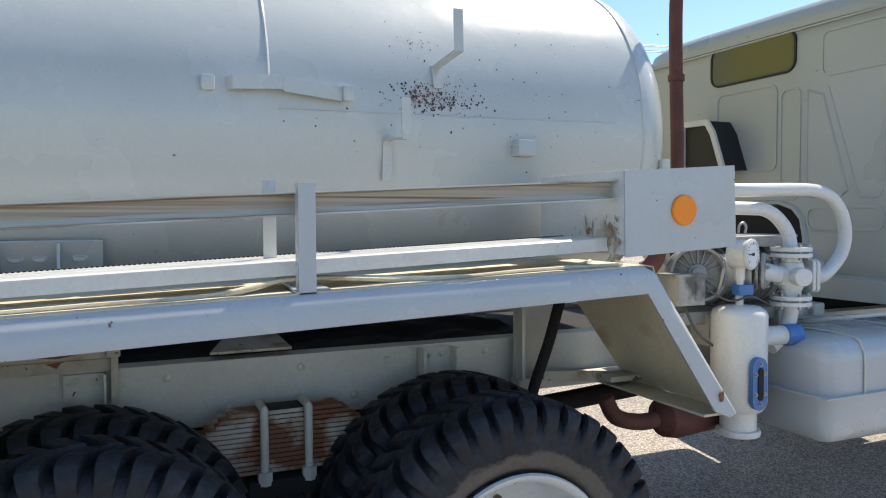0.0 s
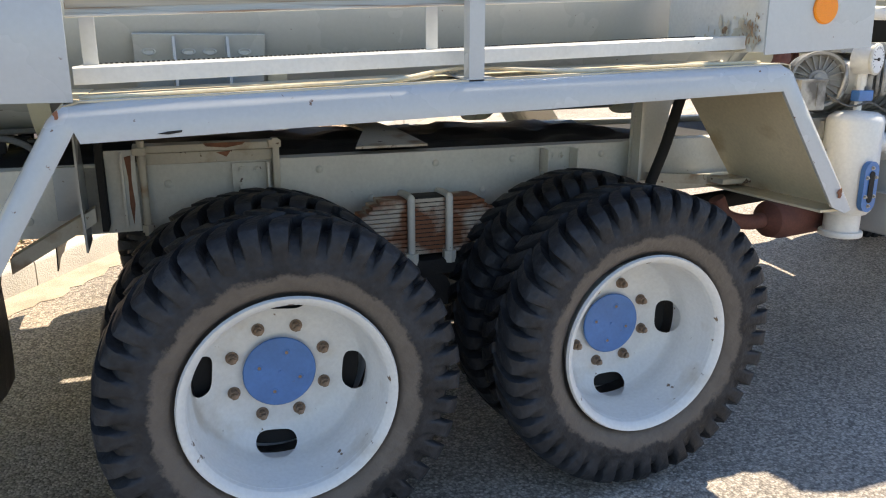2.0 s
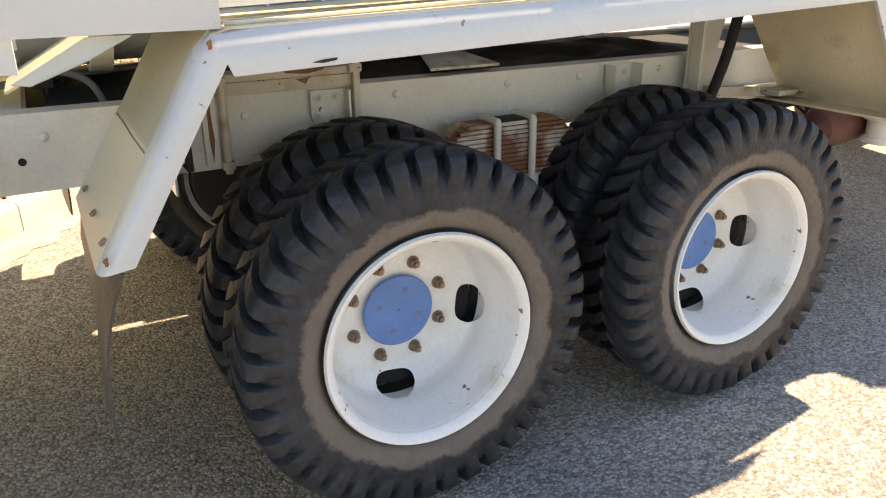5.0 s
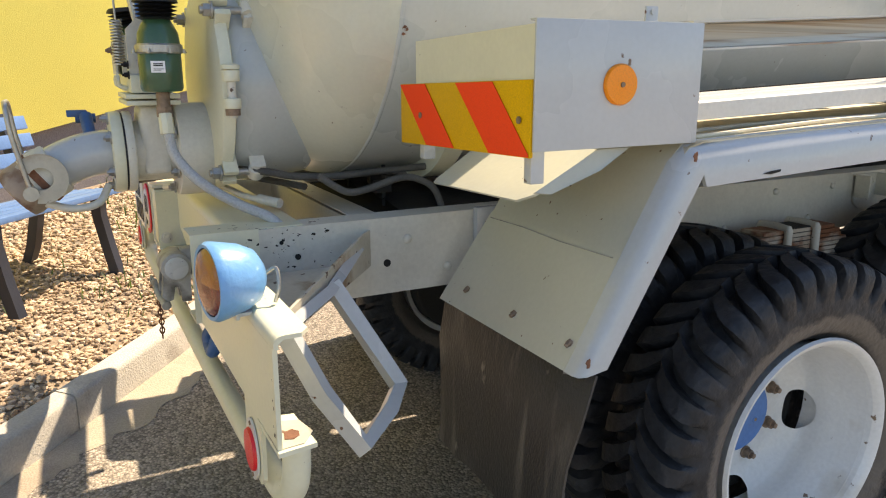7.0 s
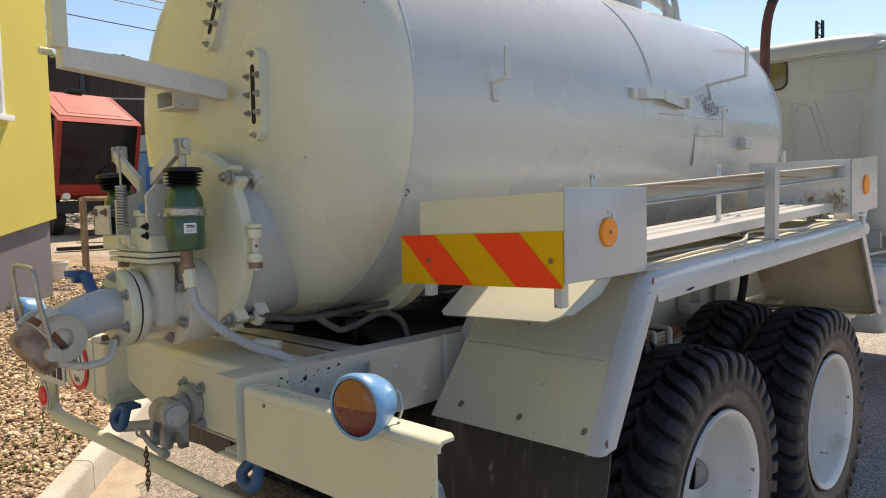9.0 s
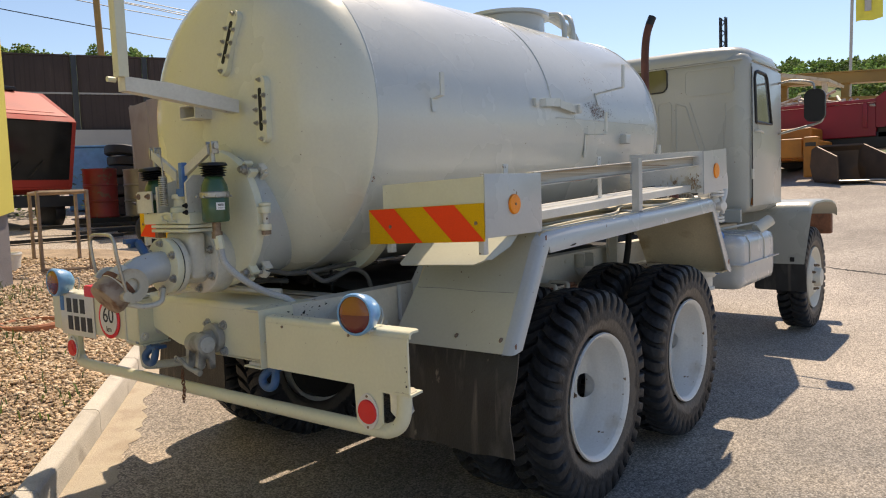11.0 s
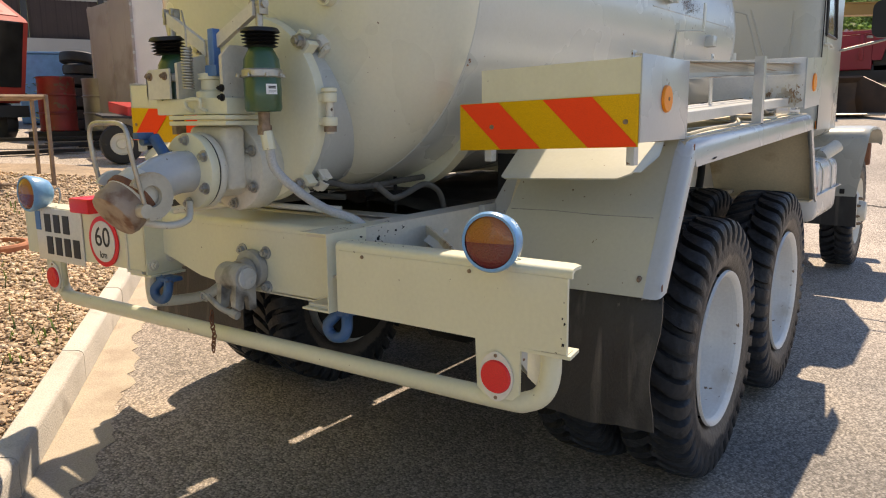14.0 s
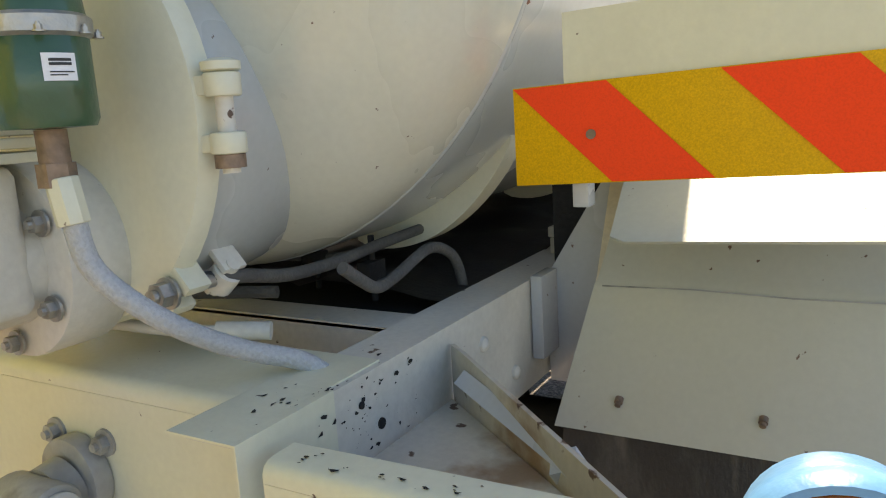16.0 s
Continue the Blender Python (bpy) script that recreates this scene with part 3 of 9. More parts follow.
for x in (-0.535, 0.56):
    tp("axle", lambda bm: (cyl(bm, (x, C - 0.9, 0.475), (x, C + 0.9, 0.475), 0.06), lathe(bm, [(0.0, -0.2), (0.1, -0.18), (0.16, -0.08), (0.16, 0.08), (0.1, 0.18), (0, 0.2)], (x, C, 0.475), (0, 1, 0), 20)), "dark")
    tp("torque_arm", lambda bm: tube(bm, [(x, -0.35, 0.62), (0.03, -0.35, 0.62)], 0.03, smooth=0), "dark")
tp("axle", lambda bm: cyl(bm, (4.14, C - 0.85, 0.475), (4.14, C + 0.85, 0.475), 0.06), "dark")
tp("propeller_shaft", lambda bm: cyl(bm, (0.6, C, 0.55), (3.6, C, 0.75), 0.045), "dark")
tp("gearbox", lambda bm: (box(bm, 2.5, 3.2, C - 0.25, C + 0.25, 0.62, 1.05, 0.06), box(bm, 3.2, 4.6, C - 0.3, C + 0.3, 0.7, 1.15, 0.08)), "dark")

# dark hoses and pipes between the rails; black tray and sheet add under-tank shade
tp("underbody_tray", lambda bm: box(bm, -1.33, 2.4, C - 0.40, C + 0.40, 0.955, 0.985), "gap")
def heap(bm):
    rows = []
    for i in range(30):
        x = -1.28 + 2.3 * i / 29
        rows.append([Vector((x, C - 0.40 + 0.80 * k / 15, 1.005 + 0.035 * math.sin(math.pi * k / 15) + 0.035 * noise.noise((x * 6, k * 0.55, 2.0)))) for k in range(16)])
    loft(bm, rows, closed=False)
tp("cross_plate", lambda bm: prism(bm, [(-0.17, C - 0.47, 1.030), (-0.06, C - 0.16, 1.055), (-0.06, C + 0.16, 1.055), (-0.17, C + 0.47, 1.030), (0.09, C + 0.47, 1.030), (0.075, C + 0.16, 1.055), (0.075, C - 0.16, 1.055), (0.09, C - 0.47, 1.030)], (0, 0, 0.008)), "rusty", label="flared cross plate lying over the rails")
tp("plastic_sheet", heap, "black", label="crumpled black plastic sheet that also fills in the shade under the tank")

# rear cross beam
BX = -1.765
tp("rear_beam", lambda bm: (prism(bm, [(BX, C - 0.47, 0.80), (BX, C - 0.47, 0.988), (BX, C + 0.47, 0.988), (BX, C + 0.47, 0.90), (BX, C + 0.18, 0.815), (BX, C + 0.05, 0.80)], (0.010, 0, 0)),
                            loft(bm, [[Vector((x, y, z)) for x, z in ((BX, 0.9885), (BX, 0.998), (BX + 0.003, 1.006), (BX + 0.009, 1.012), (BX + 0.018, 1.0145), (-1.58, 1.0145), (-1.58, 1.0045), (BX + 0.018, 1.0045), (BX + 0.010, 0.9885))] for y in (C - 0.47, C + 0.47)]), box(bm, BX, -1.70, C - 0.47, C + 0.05, 0.795, 0.803)), "paint", label="ivory painted rear cross beam")
tp("rail_end", lambda bm: prism(bm, [(-1.855, -0.4535 + a, z) for a, z in ((0, 0.800), (0, 1.0155), (0.10, 1.0155), (0.10, 1.0125), (0.003, 1.0125), (0.003, 0.8055), (0.10, 0.8055), (0.10, 0.800))], (0.16, 0, 0)), "paint")
# dark disc painting the shade in the beam's slot
tp("beam_slot", lambda bm: cyl(bm, (BX - 0.002, -0.435, 0.925), (BX + 0.004, -0.435, 0.925), 0.018), "gap")


def wing_right(bm):
    poly = [(-1.845, -0.477, 0.808), (-1.845, -0.477, 0.975), (-1.845, -1.150, 0.975), (-1.845, -1.150, 0.800), (-1.845, -1.035, 0.800), (-1.845, -1.033, 0.690), (-1.845, -1.015, 0.672),
            (-1.845, -0.940, 0.672), (-1.845, -0.920, 0.690), (-1.845, -0.915, 0.806)]
    prism(bm, poly, (0.008, 0, 0))
    loft(bm, [[Vector((x, y, z)) for x, z in ((-1.845, 0.9755), (-1.845, 0.985), (-1.842, 0.992), (-1.836, 0.9965), (-1.827, 0.998), (back, 0.998), (back, 0.991), (-1.828, 0.991), (-1.837, 0.985), (-1.837, 0.9755))]
              for y, back in ((-0.477, -1.795), (-0.70, -1.790), (-0.95, -1.783), (-1.140, -1.785), (-1.160, -1.800))])
    prism(bm, [(-1.846, -1.16, 0.795), (-1.846, -1.02, 0.795), (-1.785, -1.03, 0.795), (-1.78, -1.15, 0.795)], (0, 0, 0.008))


wing = tp("tail_bracket", wing_right, "paint", label="ivory sheet-metal bracket carrying the tail lamp")
tp("gusset", lambda bm: (prism(bm, [(-1.835, -0.455, 0.895), (-1.42, -0.455, 0.895), (-1.80, -0.93, 0.895), (-1.835, -0.93, 0.895)], (0, 0, 0.006)),
                         prism(bm, [(-1.80, -0.935, 0.89), (-1.415, -0.455, 0.89), (-1.415, -0.455, 0.985), (-1.44, -0.485, 0.985), (-1.80, -0.935, 0.93)], (0.006, -0.003, 0))), "rusty", wing, "rust-edged diagonal gusset plate")
for y in (-0.9, -0.57):
    tp("screw_head", lambda bm: cyl(bm, (-1.846, y, 0.965), (-1.849, y, 0.965), 0.005, seg=8), "bolt", wing)


def wing_left(bm):
    prism(bm, [(-1.835, 0.405, 0.815), (-1.835, 0.405, 0.990), (-1.835, 1.19, 0.990), (-1.835, 1.19, 0.815)], (0.008, 0, 0))
    box(bm, -1.835, -1.70, 0.40, 0.408, 0.80, 0.992)
    box(bm, -1.835, -1.74, 0.405, 1.20, 0.99, 0.998)
    box(bm, -1.835, -1.70, 0.38, 0.50, 0.797, 0.805)
    prism(bm, [(-1.838, 0.955, 0.83), (-1.838, 0.955, 0.70), (-1.838, 0.975, 0.675), (-1.838, 1.035, 0.675), (-1.838, 1.055, 0.70), (-1.838, 1.055, 0.83)], (0.006, 0, 0))


wing_l = tp("tail_bracket", wing_left, "paint", label="ivory sheet-metal bracket carrying the number plate")
for x in (-1.81, -1.74):
    tp("bolt", lambda bm: bolt_mesh(bm, (x, 0.400, 0.835 + (x + 1.81) * 0.3), (0, -1, 0), 0.013, 0.014), "frame", wing_l)

# number plate: plain bars where the characters stand
plate = tp("number_plate", lambda bm: box(bm, -1.842, -1.8375, 0.775, 1.100, 0.795, 0.995, 0.002), "white", label="white two-line number plate with plain dark bars")
for y0, z, w in ((1.01, 0.94, 0.042), (0.945, 0.94, 0.042), (0.88, 0.94, 0.042), (1.005, 0.855, 0.042), (0.942, 0.855, 0.042), (0.88, 0.855, 0.042), (0.818, 0.855, 0.042)):
    tp("plate_bar", lambda bm: box(bm, -1.8445, -1.842, y0 - w / 2, y0 + w / 2, z - 0.034, z + 0.034), "text", plate)
tp("plate_band", lambda bm: box(bm, -1.8445, -1.842, 1.062, 1.097, 0.91, 0.99), "blue", plate)

# speed limit disc with its writing
disc = tp("speed_disc", lambda bm: cyl(bm, (-1.8375, 0.64, 0.90), (-1.842, 0.64, 0.90), 0.090, seg=48), "red", label="round 60 km speed disc, red ring on white")
tp("disc_face", lambda bm: cyl(bm, (-1.842, 0.64, 0.90), (-1.8445, 0.64, 0.90), 0.073, seg=48), "white", disc)


def writing(text, size, loc, rot, material, parent, name="writing"):
    cu = bpy.data.curves.new(name, "FONT")
    cu.body, cu.size, cu.extrude, cu.align_x, cu.align_y = text, size, 0.0006, "CENTER", "CENTER"
    tmp = bpy.data.objects.new(name, cu)
    scene.collection.objects.link(tmp)
    me = bpy.data.meshes.new_from_object(tmp.evaluated_get(bpy.context.evaluated_depsgraph_get()))
    bpy.data.objects.remove(tmp)
    me.name = name
    me.materials.clear()
    me.materials.append(M[material])
    ob = new(name, me)
    ob.parent = parent
    ob.matrix_basis = pose(*loc, *rot)
    return ob


writing("60", 0.098, (-1.8452, 0.64, 0.913), (90, 0, -90), "text", disc)
writing("km", 0.036, (-1.8452, 0.64, 0.852), (90, 0, -90), "text", disc)

# reflectors
def round_reflector(name, p, d, r, material, parent, label, ring="white"):
    p, d = Vector(p), Vector(d)
    a = part(name, build(lambda bm: lathe(bm, [(r, 0), (r, 0.004), (r * 0.93, 0.008), (0, 0.009)], p, d, 36)), M[material], parent, label)
    if ring:
        part("backing", build(lambda bm: prism(bm, [p + Vector((0.0015, r * 1.13 * math.cos(q), r * 1.52 * math.sin(q) * (1 - 0.12 * abs(math.cos(q))))) for q in [2 * math.pi * i / 40 for i in range(40)]], (-0.0035, 0, 0))), M[ring], a)
        for sg in (-1, 1):
            part("screw_head", build(cyl, p + Vector((0, 0, sg * r * 1.27)), p + Vector((-0.004, 0, sg * r * 1.27)), 0.0045, seg=8), M["bolt"], a)
    return a


round_reflector("red_reflector", (-1.848, -0.974, 0.724), (-1, 0, 0), 0.040, "red", truck, "round red reflector on a white backing")
round_reflector("red_reflector", (-1.842, 1.005, 0.730), (-1, 0, 0), 0.040, "red", truck, "round red reflector on a white backing")
tp("red_lamp_box", lambda bm: box(bm, -1.90, -1.80, 0.62, 0.74, 1.002, 1.055, 0.008), "red", label="red block lamp on the tail bracket")


# tail lamps
def tail_lamp(y, z, turn):
    x = -1.903
    lamp = tp("tail_lamp", lambda bm: (lathe(bm, [(0.060, 0.0), (0.066, 0.004), (0.067, 0.012), (0.064, 0.026), (0.058, 0.052), (0.046, 0.076), (0.026, 0.089), (0.0, 0.093)], (x, y, z), (1, 0, 0), 36),
                                       lathe(bm, [(0.058, -0.004), (0.064, -0.005), (0.068, 0.003), (0.067, 0.012)], (x, y, z), (1, 0, 0), 36)), "lightblue", label="round tail lamp in a pale blue housing")
    def half(bm, up):
        k = 24
        rings = []
        for r, h in ((0.059, 0.0), (0.052, -0.007), (0.035, -0.011), (0.0003, -0.013)):
            rings.append([Vector((x + h, y + math.cos(math.pi * i / k) * r, z + up * math.sin(math.pi * i / k) * r)) for i in range(k + 1)])
        loft(bm, rings, closed=False)
    part("lens", build(half, 1), M["amberlens"], lamp, "amber upper lens")
    part("lens", build(half, -1), M["redlens"], lamp, "red lower lens")
    tp("lamp_bracket", lambda bm: (box(bm, x + 0.030, x + 0.036, y - 0.03, y + 0.03, z - 0.065, z), box(bm, x + 0.034, x + 0.09, y - 0.03, y + 0.03, z - 0.06, z - 0.054)), "frame", lamp)
    tube_bm = build(tube, [(x + 0.090, y - 0.01, z), (x + 0.108, y - 0.022, z + 0.012), (x + 0.106, y - 0.034, z - 0.02), (x + 0.10, y - 0.03, z - 0.045)], 0.0035, 6)
    part("cable", tube_bm, M["steel"], lamp)
    lamp.matrix_basis = pose(x, y, z, 0, 0, turn) @ pose(-x, -y, -z)


tail_lamp(-0.990, 1.048, 9)
tail_lamp(1.02, 1.055, 0)

tp("rust_bloom", lambda bm: prism(bm, [(-1.846, -1.15, 0.8035), (-1.80, -1.145, 0.8035), (-1.775, -1.11, 0.8035), (-1.785, -1.06, 0.8035), (-1.82, -1.05, 0.8035), (-1.846, -1.09, 0.8035)], (0, 0, 0.0012)), "rusty", wing)
tp("rust_bloom", lambda bm: prism(bm, [(-1.826, -1.121, 0.8050), (-1.812, -1.126, 0.8050), (-1.800, -1.117, 0.8050), (-1.797, -1.103, 0.8050), (-1.806, -1.091, 0.8050), (-1.820, -1.096, 0.8050)], (0, 0, 0.0010)), "rust", wing, "orange rust bloom")
# under-run bar
tp("underrun_bar", lambda bm: tube(bm, [(-1.80, -1.090, 0.80), (-1.80, -1.090, 0.74), (-1.802, -1.075, 0.690), (-1.805, -1.035, 0.662), (-1.81, -0.96, 0.655), (-1.815, -0.5, 0.655), (-1.815, 0.4, 0.655), (-1.815, 0.90, 0.655), (-1.81, 0.98, 0.665), (-1.81, 1.01, 0.70), (-1.81, 1.015, 0.80)], 0.0245, 16, 4),
   "paint", label="ivory bent tube under-run bar")
tp("bar_bracket", lambda bm: prism(bm, [(-1.80, -1.03, 0.80), (-1.80, -1.03, 0.72), (-1.80, -1.07, 0.69), (-1.80, -1.07, 0.80)], (0.006, 0, 0)), "frame")
# bent flat step frames behind the tail brackets
def step_frame(bm, s):
    q = lambda x, y, z: (x, y if s < 0 else 2 * C - y, z)
    tube(bm, [q(-1.60, -0.70, 0.93), q(-1.53, -0.745, 0.80), q(-1.475, -0.78, 0.695), q(-1.53, -0.85, 0.672), q(-1.63, -0.955, 0.665), q(-1.70, -0.92, 0.78), q(-1.76, -0.90, 0.915)], 0.023, 4, 0)
    tube(bm, [q(-1.46, -0.50, 0.95), q(-1.62, -0.74, 0.92), q(-1.80, -0.93, 0.90)], 0.017, 4, 0)
tp("step_frame", lambda bm: step_frame(bm, -1), "sheet", label="bent flat-bar step frame")
tp("step_frame", lambda bm: tube(bm, [(-1.78, 0.47, 0.80), (-1.775, 0.475, 0.715), (-1.755, 0.465, 0.690), (-1.62, 0.40, 0.690), (-1.55, 0.38, 0.72)], 0.019, 10, 4), "frame", label="bent grey tube under the bracket")

# towing hooks and coupling
def hook(y):
    h = tp("tow_hook", lambda bm: tube(bm, [(-1.80, y - 0.015, 0.795), (-1.81, y - 0.022, 0.778), (-1.82, y - 0.030, 0.757), (-1.825, y - 0.022, 0.735), (-1.825, y + 0.006, 0.726), (-1.825, y + 0.030, 0.735), (-1.825, y + 0.036, 0.757), (-1.815, y + 0.022, 0.778), (-1.80, y + 0.012, 0.795)], 0.0155, 12),
           "hookblue", label="blue-painted towing hook")
    tp("hook_plate", lambda bm: box(bm, -1.82, -1.76, y - 0.032, y + 0.036, 0.784, 0.799, 0.004), "hookblue", h)


hook(-0.455)
hook(0.345)
coup = tp("trailer_coupling", lambda bm: (cyl(bm, (BX, -0.05, 0.900), (BX - 0.030, -0.05, 0.900), 0.060, seg=28, bev=0.005), cyl(bm, (BX - 0.030, -0.05, 0.897), (BX - 0.06, -0.05, 0.892), 0.042)), "casting", label="cast trailer coupling with a chained pin")
tp("cross_boss", lambda bm: cyl(bm, (BX - 0.085, -0.108, 0.890), (BX - 0.085, -0.010, 0.890), 0.041, seg=28, bev=0.006), "casting", coup)
tp("boss_plate", lambda bm: (cyl(bm, (BX - 0.085, -0.108, 0.890), (BX - 0.085, -0.116, 0.890), 0.032, seg=28, bev=0.002), [cyl(bm, (BX - 0.085 + 0.021 * math.cos(a), -0.116, 0.890 + 0.021 * math.sin(a)), (BX - 0.085 + 0.021 * math.cos(a), -0.1185, 0.890 + 0.021 * math.sin(a)), 0.0045, seg=8) for a in (0.8, 2.4, 3.9, 5.5)]), "sheet", coup)
for y in (-0.104, -0.038):
    tp("jaw", lambda bm: prism(bm, [(BX - 0.048, y, 0.885), (BX - 0.120, y, 0.885), (BX - 0.128, y, 0.81), (BX - 0.112, y, 0.795), (BX - 0.098, y, 0.80), (BX - 0.092, y, 0.835), (BX - 0.080, y, 0.835), (BX - 0.074, y, 0.79), (BX - 0.050, y, 0.79)], (0, 0.020, 0)), "casting", coup)
tp("draw_pin", lambda bm: (tube(bm, [(BX - 0.120, -0.09, 0.785), (BX - 0.130, -0.04, 0.80), (BX - 0.135, 0.01, 0.83)], 0.009, 10), cyl(bm, (BX - 0.120, -0.075, 0.789), (BX - 0.118, -0.10, 0.782), 0.013), tube(bm, [(BX - 0.135, 0.008, 0.83), (BX - 0.14, 0.03, 0.84), (BX - 0.14, 0.035, 0.82), (BX - 0.135, 0.015, 0.815)], 0.0035, 8)), "casting", coup, "bare steel draw pin")
for i in range(8):
    a = i * 0.785
    if i % 2:
        tp("bolt", lambda bm: bolt_mesh(bm, (BX, -0.05 + 0.075 * math.cos(a), 0.900 + 0.075 * math.sin(a)), (-1, 0, 0), 0.013, 0.016), "casting", coup)
def chain(bm):
    for i in range(9):
        z, y = 0.775 - i * 0.014, 0.010 + 0.004 * math.sin(i)
        a = (0.007, 0) if i % 2 else (0, 0.007)
        tube(bm, [(BX - 0.125 - a[0], y - a[1], z), (BX - 0.125, y, z + 0.012), (BX - 0.125 + a[0], y + a[1], z), (BX - 0.125, y, z - 0.012), (BX - 0.125 - a[0], y - a[1], z)], 0.0022, 5, 3)
tp("pin_chain", chain, "rust", coup, "rusty pin chain")
coup.location = (0, -0.012, -0.032)

# ---- tank ----
R, ZC0, TILT = 0.668, 1.745, 0.012
def zc(x):
    return ZC0 + TILT * (x + 1.4)


XA, XB, DEEP = -1.37, 1.37, 0.295


def ring(x, r, seg=96):
    return [Vector((x, C + math.cos(2 * math.pi * i / seg) * r, zc(x) + math.sin(2 * math.pi * i / seg) * r)) for i in range(seg)]


def head_x(r):
    return DEEP * math.sqrt(max(0.0, 1 - (r / R) ** 3.4))


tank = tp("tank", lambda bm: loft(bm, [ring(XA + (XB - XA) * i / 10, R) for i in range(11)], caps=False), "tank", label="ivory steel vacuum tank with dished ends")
rs = [R * q for q in (1.0, 0.9985, 0.995, 0.99, 0.982, 0.972, 0.96, 0.945, 0.925, 0.90, 0.87, 0.83, 0.78, 0.72, 0.64, 0.54, 0.42, 0.28, 0.12)] + [0.002]
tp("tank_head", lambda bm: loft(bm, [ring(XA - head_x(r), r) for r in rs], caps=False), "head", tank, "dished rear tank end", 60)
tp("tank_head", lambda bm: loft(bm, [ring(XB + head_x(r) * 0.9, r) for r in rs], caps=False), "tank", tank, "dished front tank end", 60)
for x in (XA, -0.01, XB):
    wk = 1.0 if x != XA else 0.45
    def seam(bm):
        part_of = (lambda r: r) if x != -0.01 else (lambda r: r[2:47])
        loft(bm, [[p + Vector((random.uniform(-0.001, 0.001), 0, 0)) for p in part_of(ring(x + dx, R + dr))] for dx, dr in ((-0.007, -0.001), (-0.004, 0.003 * wk), (0, 0.0045 * wk), (0.004, 0.003 * wk), (0.007, -0.001))], closed=x != -0.01, caps=False)
    tp("weld_seam", seam, "tank", tank)


def on_tank(x, z, out=0.0):
    """The point of the near side of the shell at that height."""
    dz = z - zc(x)
    return Vector((x, C - math.sqrt(max(0, (R + out) ** 2 - dz * dz)), z))


# long weld seam
tp("weld_seam", lambda bm: tube(bm, [on_tank(0.02 + 0.15 * k, 1.787 + 0.002 * k, 0.0005) for k in range(9)], 0.0022, 6, 0), "tank", tank)


# hooks and brackets on the shell
def z_hook(x, z, down, reach, rise, w=0.030, foot=0.07):
    """A bent flat hook: a foot on the shell, a step outwards and an upright leg."""
    n = (on_tank(x, z) - Vector((x, C, zc(x)))).normalized()
    p = on_tank(x, z)
    def f(bm):
        box(bm, -w / 2, w / 2, -0.006, 0.0, -foot, 0.01, m=Matrix.Translation(p) @ Matrix.Rotation(math.atan2(-n.y, n.z) - math.pi / 2, 4, "X"))
        a, b = p - n * 0.004, p + Vector((reach[0], -reach[1], down))
        u = Vector((w / 2, 0, 0))
        t = Vector((0, 0, 0.006))
        loft(bm, [[q - u, q + u, q + u + t, q - u + t] for q in (a, b)])
        c = b + Vector((-0.004, -0.004, rise))
        s = Vector((0, 0.006, 0))
        loft(bm, [[q - u, q + u, q + u + s, q - u + s] for q in (b, c)])
    tp("hose_hook", f, "tank", tank, "bent flat-steel hose hook")


z_hook(0.537, 1.950, 0.022, (0.006, 0.175), 0.128)
z_hook(0.360, 1.705, -0.004, (0.022, 0.120), 0.125, foot=0.125)
z_hook(-1.03, 1.805, 0.018, (0.022, 0.040), 0.095, 0.026, 0.05)
def shell_strip(bm):
    y0 = on_tank(0.0, 1.865).y
    line = [(-0.185, y0 + 0.004, 1.862), (-0.135, y0 + 0.002, 1.862), (-0.118, y0 - 0.030, 1.866), (0.025, y0 - 0.030, 1.874), (0.032, y0 - 0.034, 1.866), (0.205, y0 - 0.034, 1.848), (0.210, y0 - 0.010, 1.848)]
    for (xa, ya, za), (xb, yb, zb) in zip(line, line[1:]):
        loft(bm, [[Vector((x, y, z - 0.030)), Vector((x, y + 0.004, z - 0.030)), Vector((x, y + 0.030, z + 0.012)), Vector((x, y, z + 0.012))] for x, y, z in ((xa, ya, za), (xb, yb, zb))])
tp("shell_bracket", shell_strip, "tank", tank, "thin folded strip bracket welded on the shell")
tp("bracket_end", lambda bm: box(bm, 0.206, 0.240, on_tank(0.2, 1.85).y - 0.050, on_tank(0.2, 1.85).y + 0.02, 1.818, 1.866, 0.007), "tank", tank)
tp("bracket_end", lambda bm: box(bm, -0.205, -0.165, on_tank(0.2, 1.85).y - 0.018, on_tank(0.2, 1.85).y + 0.02, 1.830, 1.876, 0.010), "tank", tank)
tp("shell_lug", lambda bm: box(bm, 0.815, 0.885, on_tank(0.85, 1.7).y - 0.045, on_tank(0.85, 1.7).y + 0.02, 1.668, 1.725, 0.010), "tank", tank)
tp("shell_lug", lambda bm: cyl(bm, (1.50, -0.60, 1.60), (1.50, -0.60, 1.68), 0.022), "tank", tank)
M["chipdark"] = mat("dark_paint_chip", (0.055, 0.042, 0.042), 0.7, var=0.3, scale=40, second=(0.22, 0.06, 0.035), second_cut=0.60, second_scale=30)
# worn patch with rust flecks
random.seed(11)
def flecks(n, x0, z0, sx, sz, rmax, lift=0.0008):
    def f(bm):
        for j in range(n):
            x, z = random.gauss(x0, sx), random.gauss(z0, sz)
            p = on_tank(x, z, lift + 0.000004 * j)
            nrm = (p - Vector((x, C, zc(x)))).normalized()
            u = Vector((1, 0, 0))
            w = nrm.cross(u)
            r, k = random.uniform(0.15, 1) ** 2 * rmax, random.randint(5, 7)
            st = random.uniform(0.5, 1.6)
            facet(bm, [bm.verts.new(p + (u * math.cos(6.283 * i / k) + w * math.sin(6.283 * i / k) * st) * r * random.uniform(0.6, 1.2)) for i in range(k)])
    return f
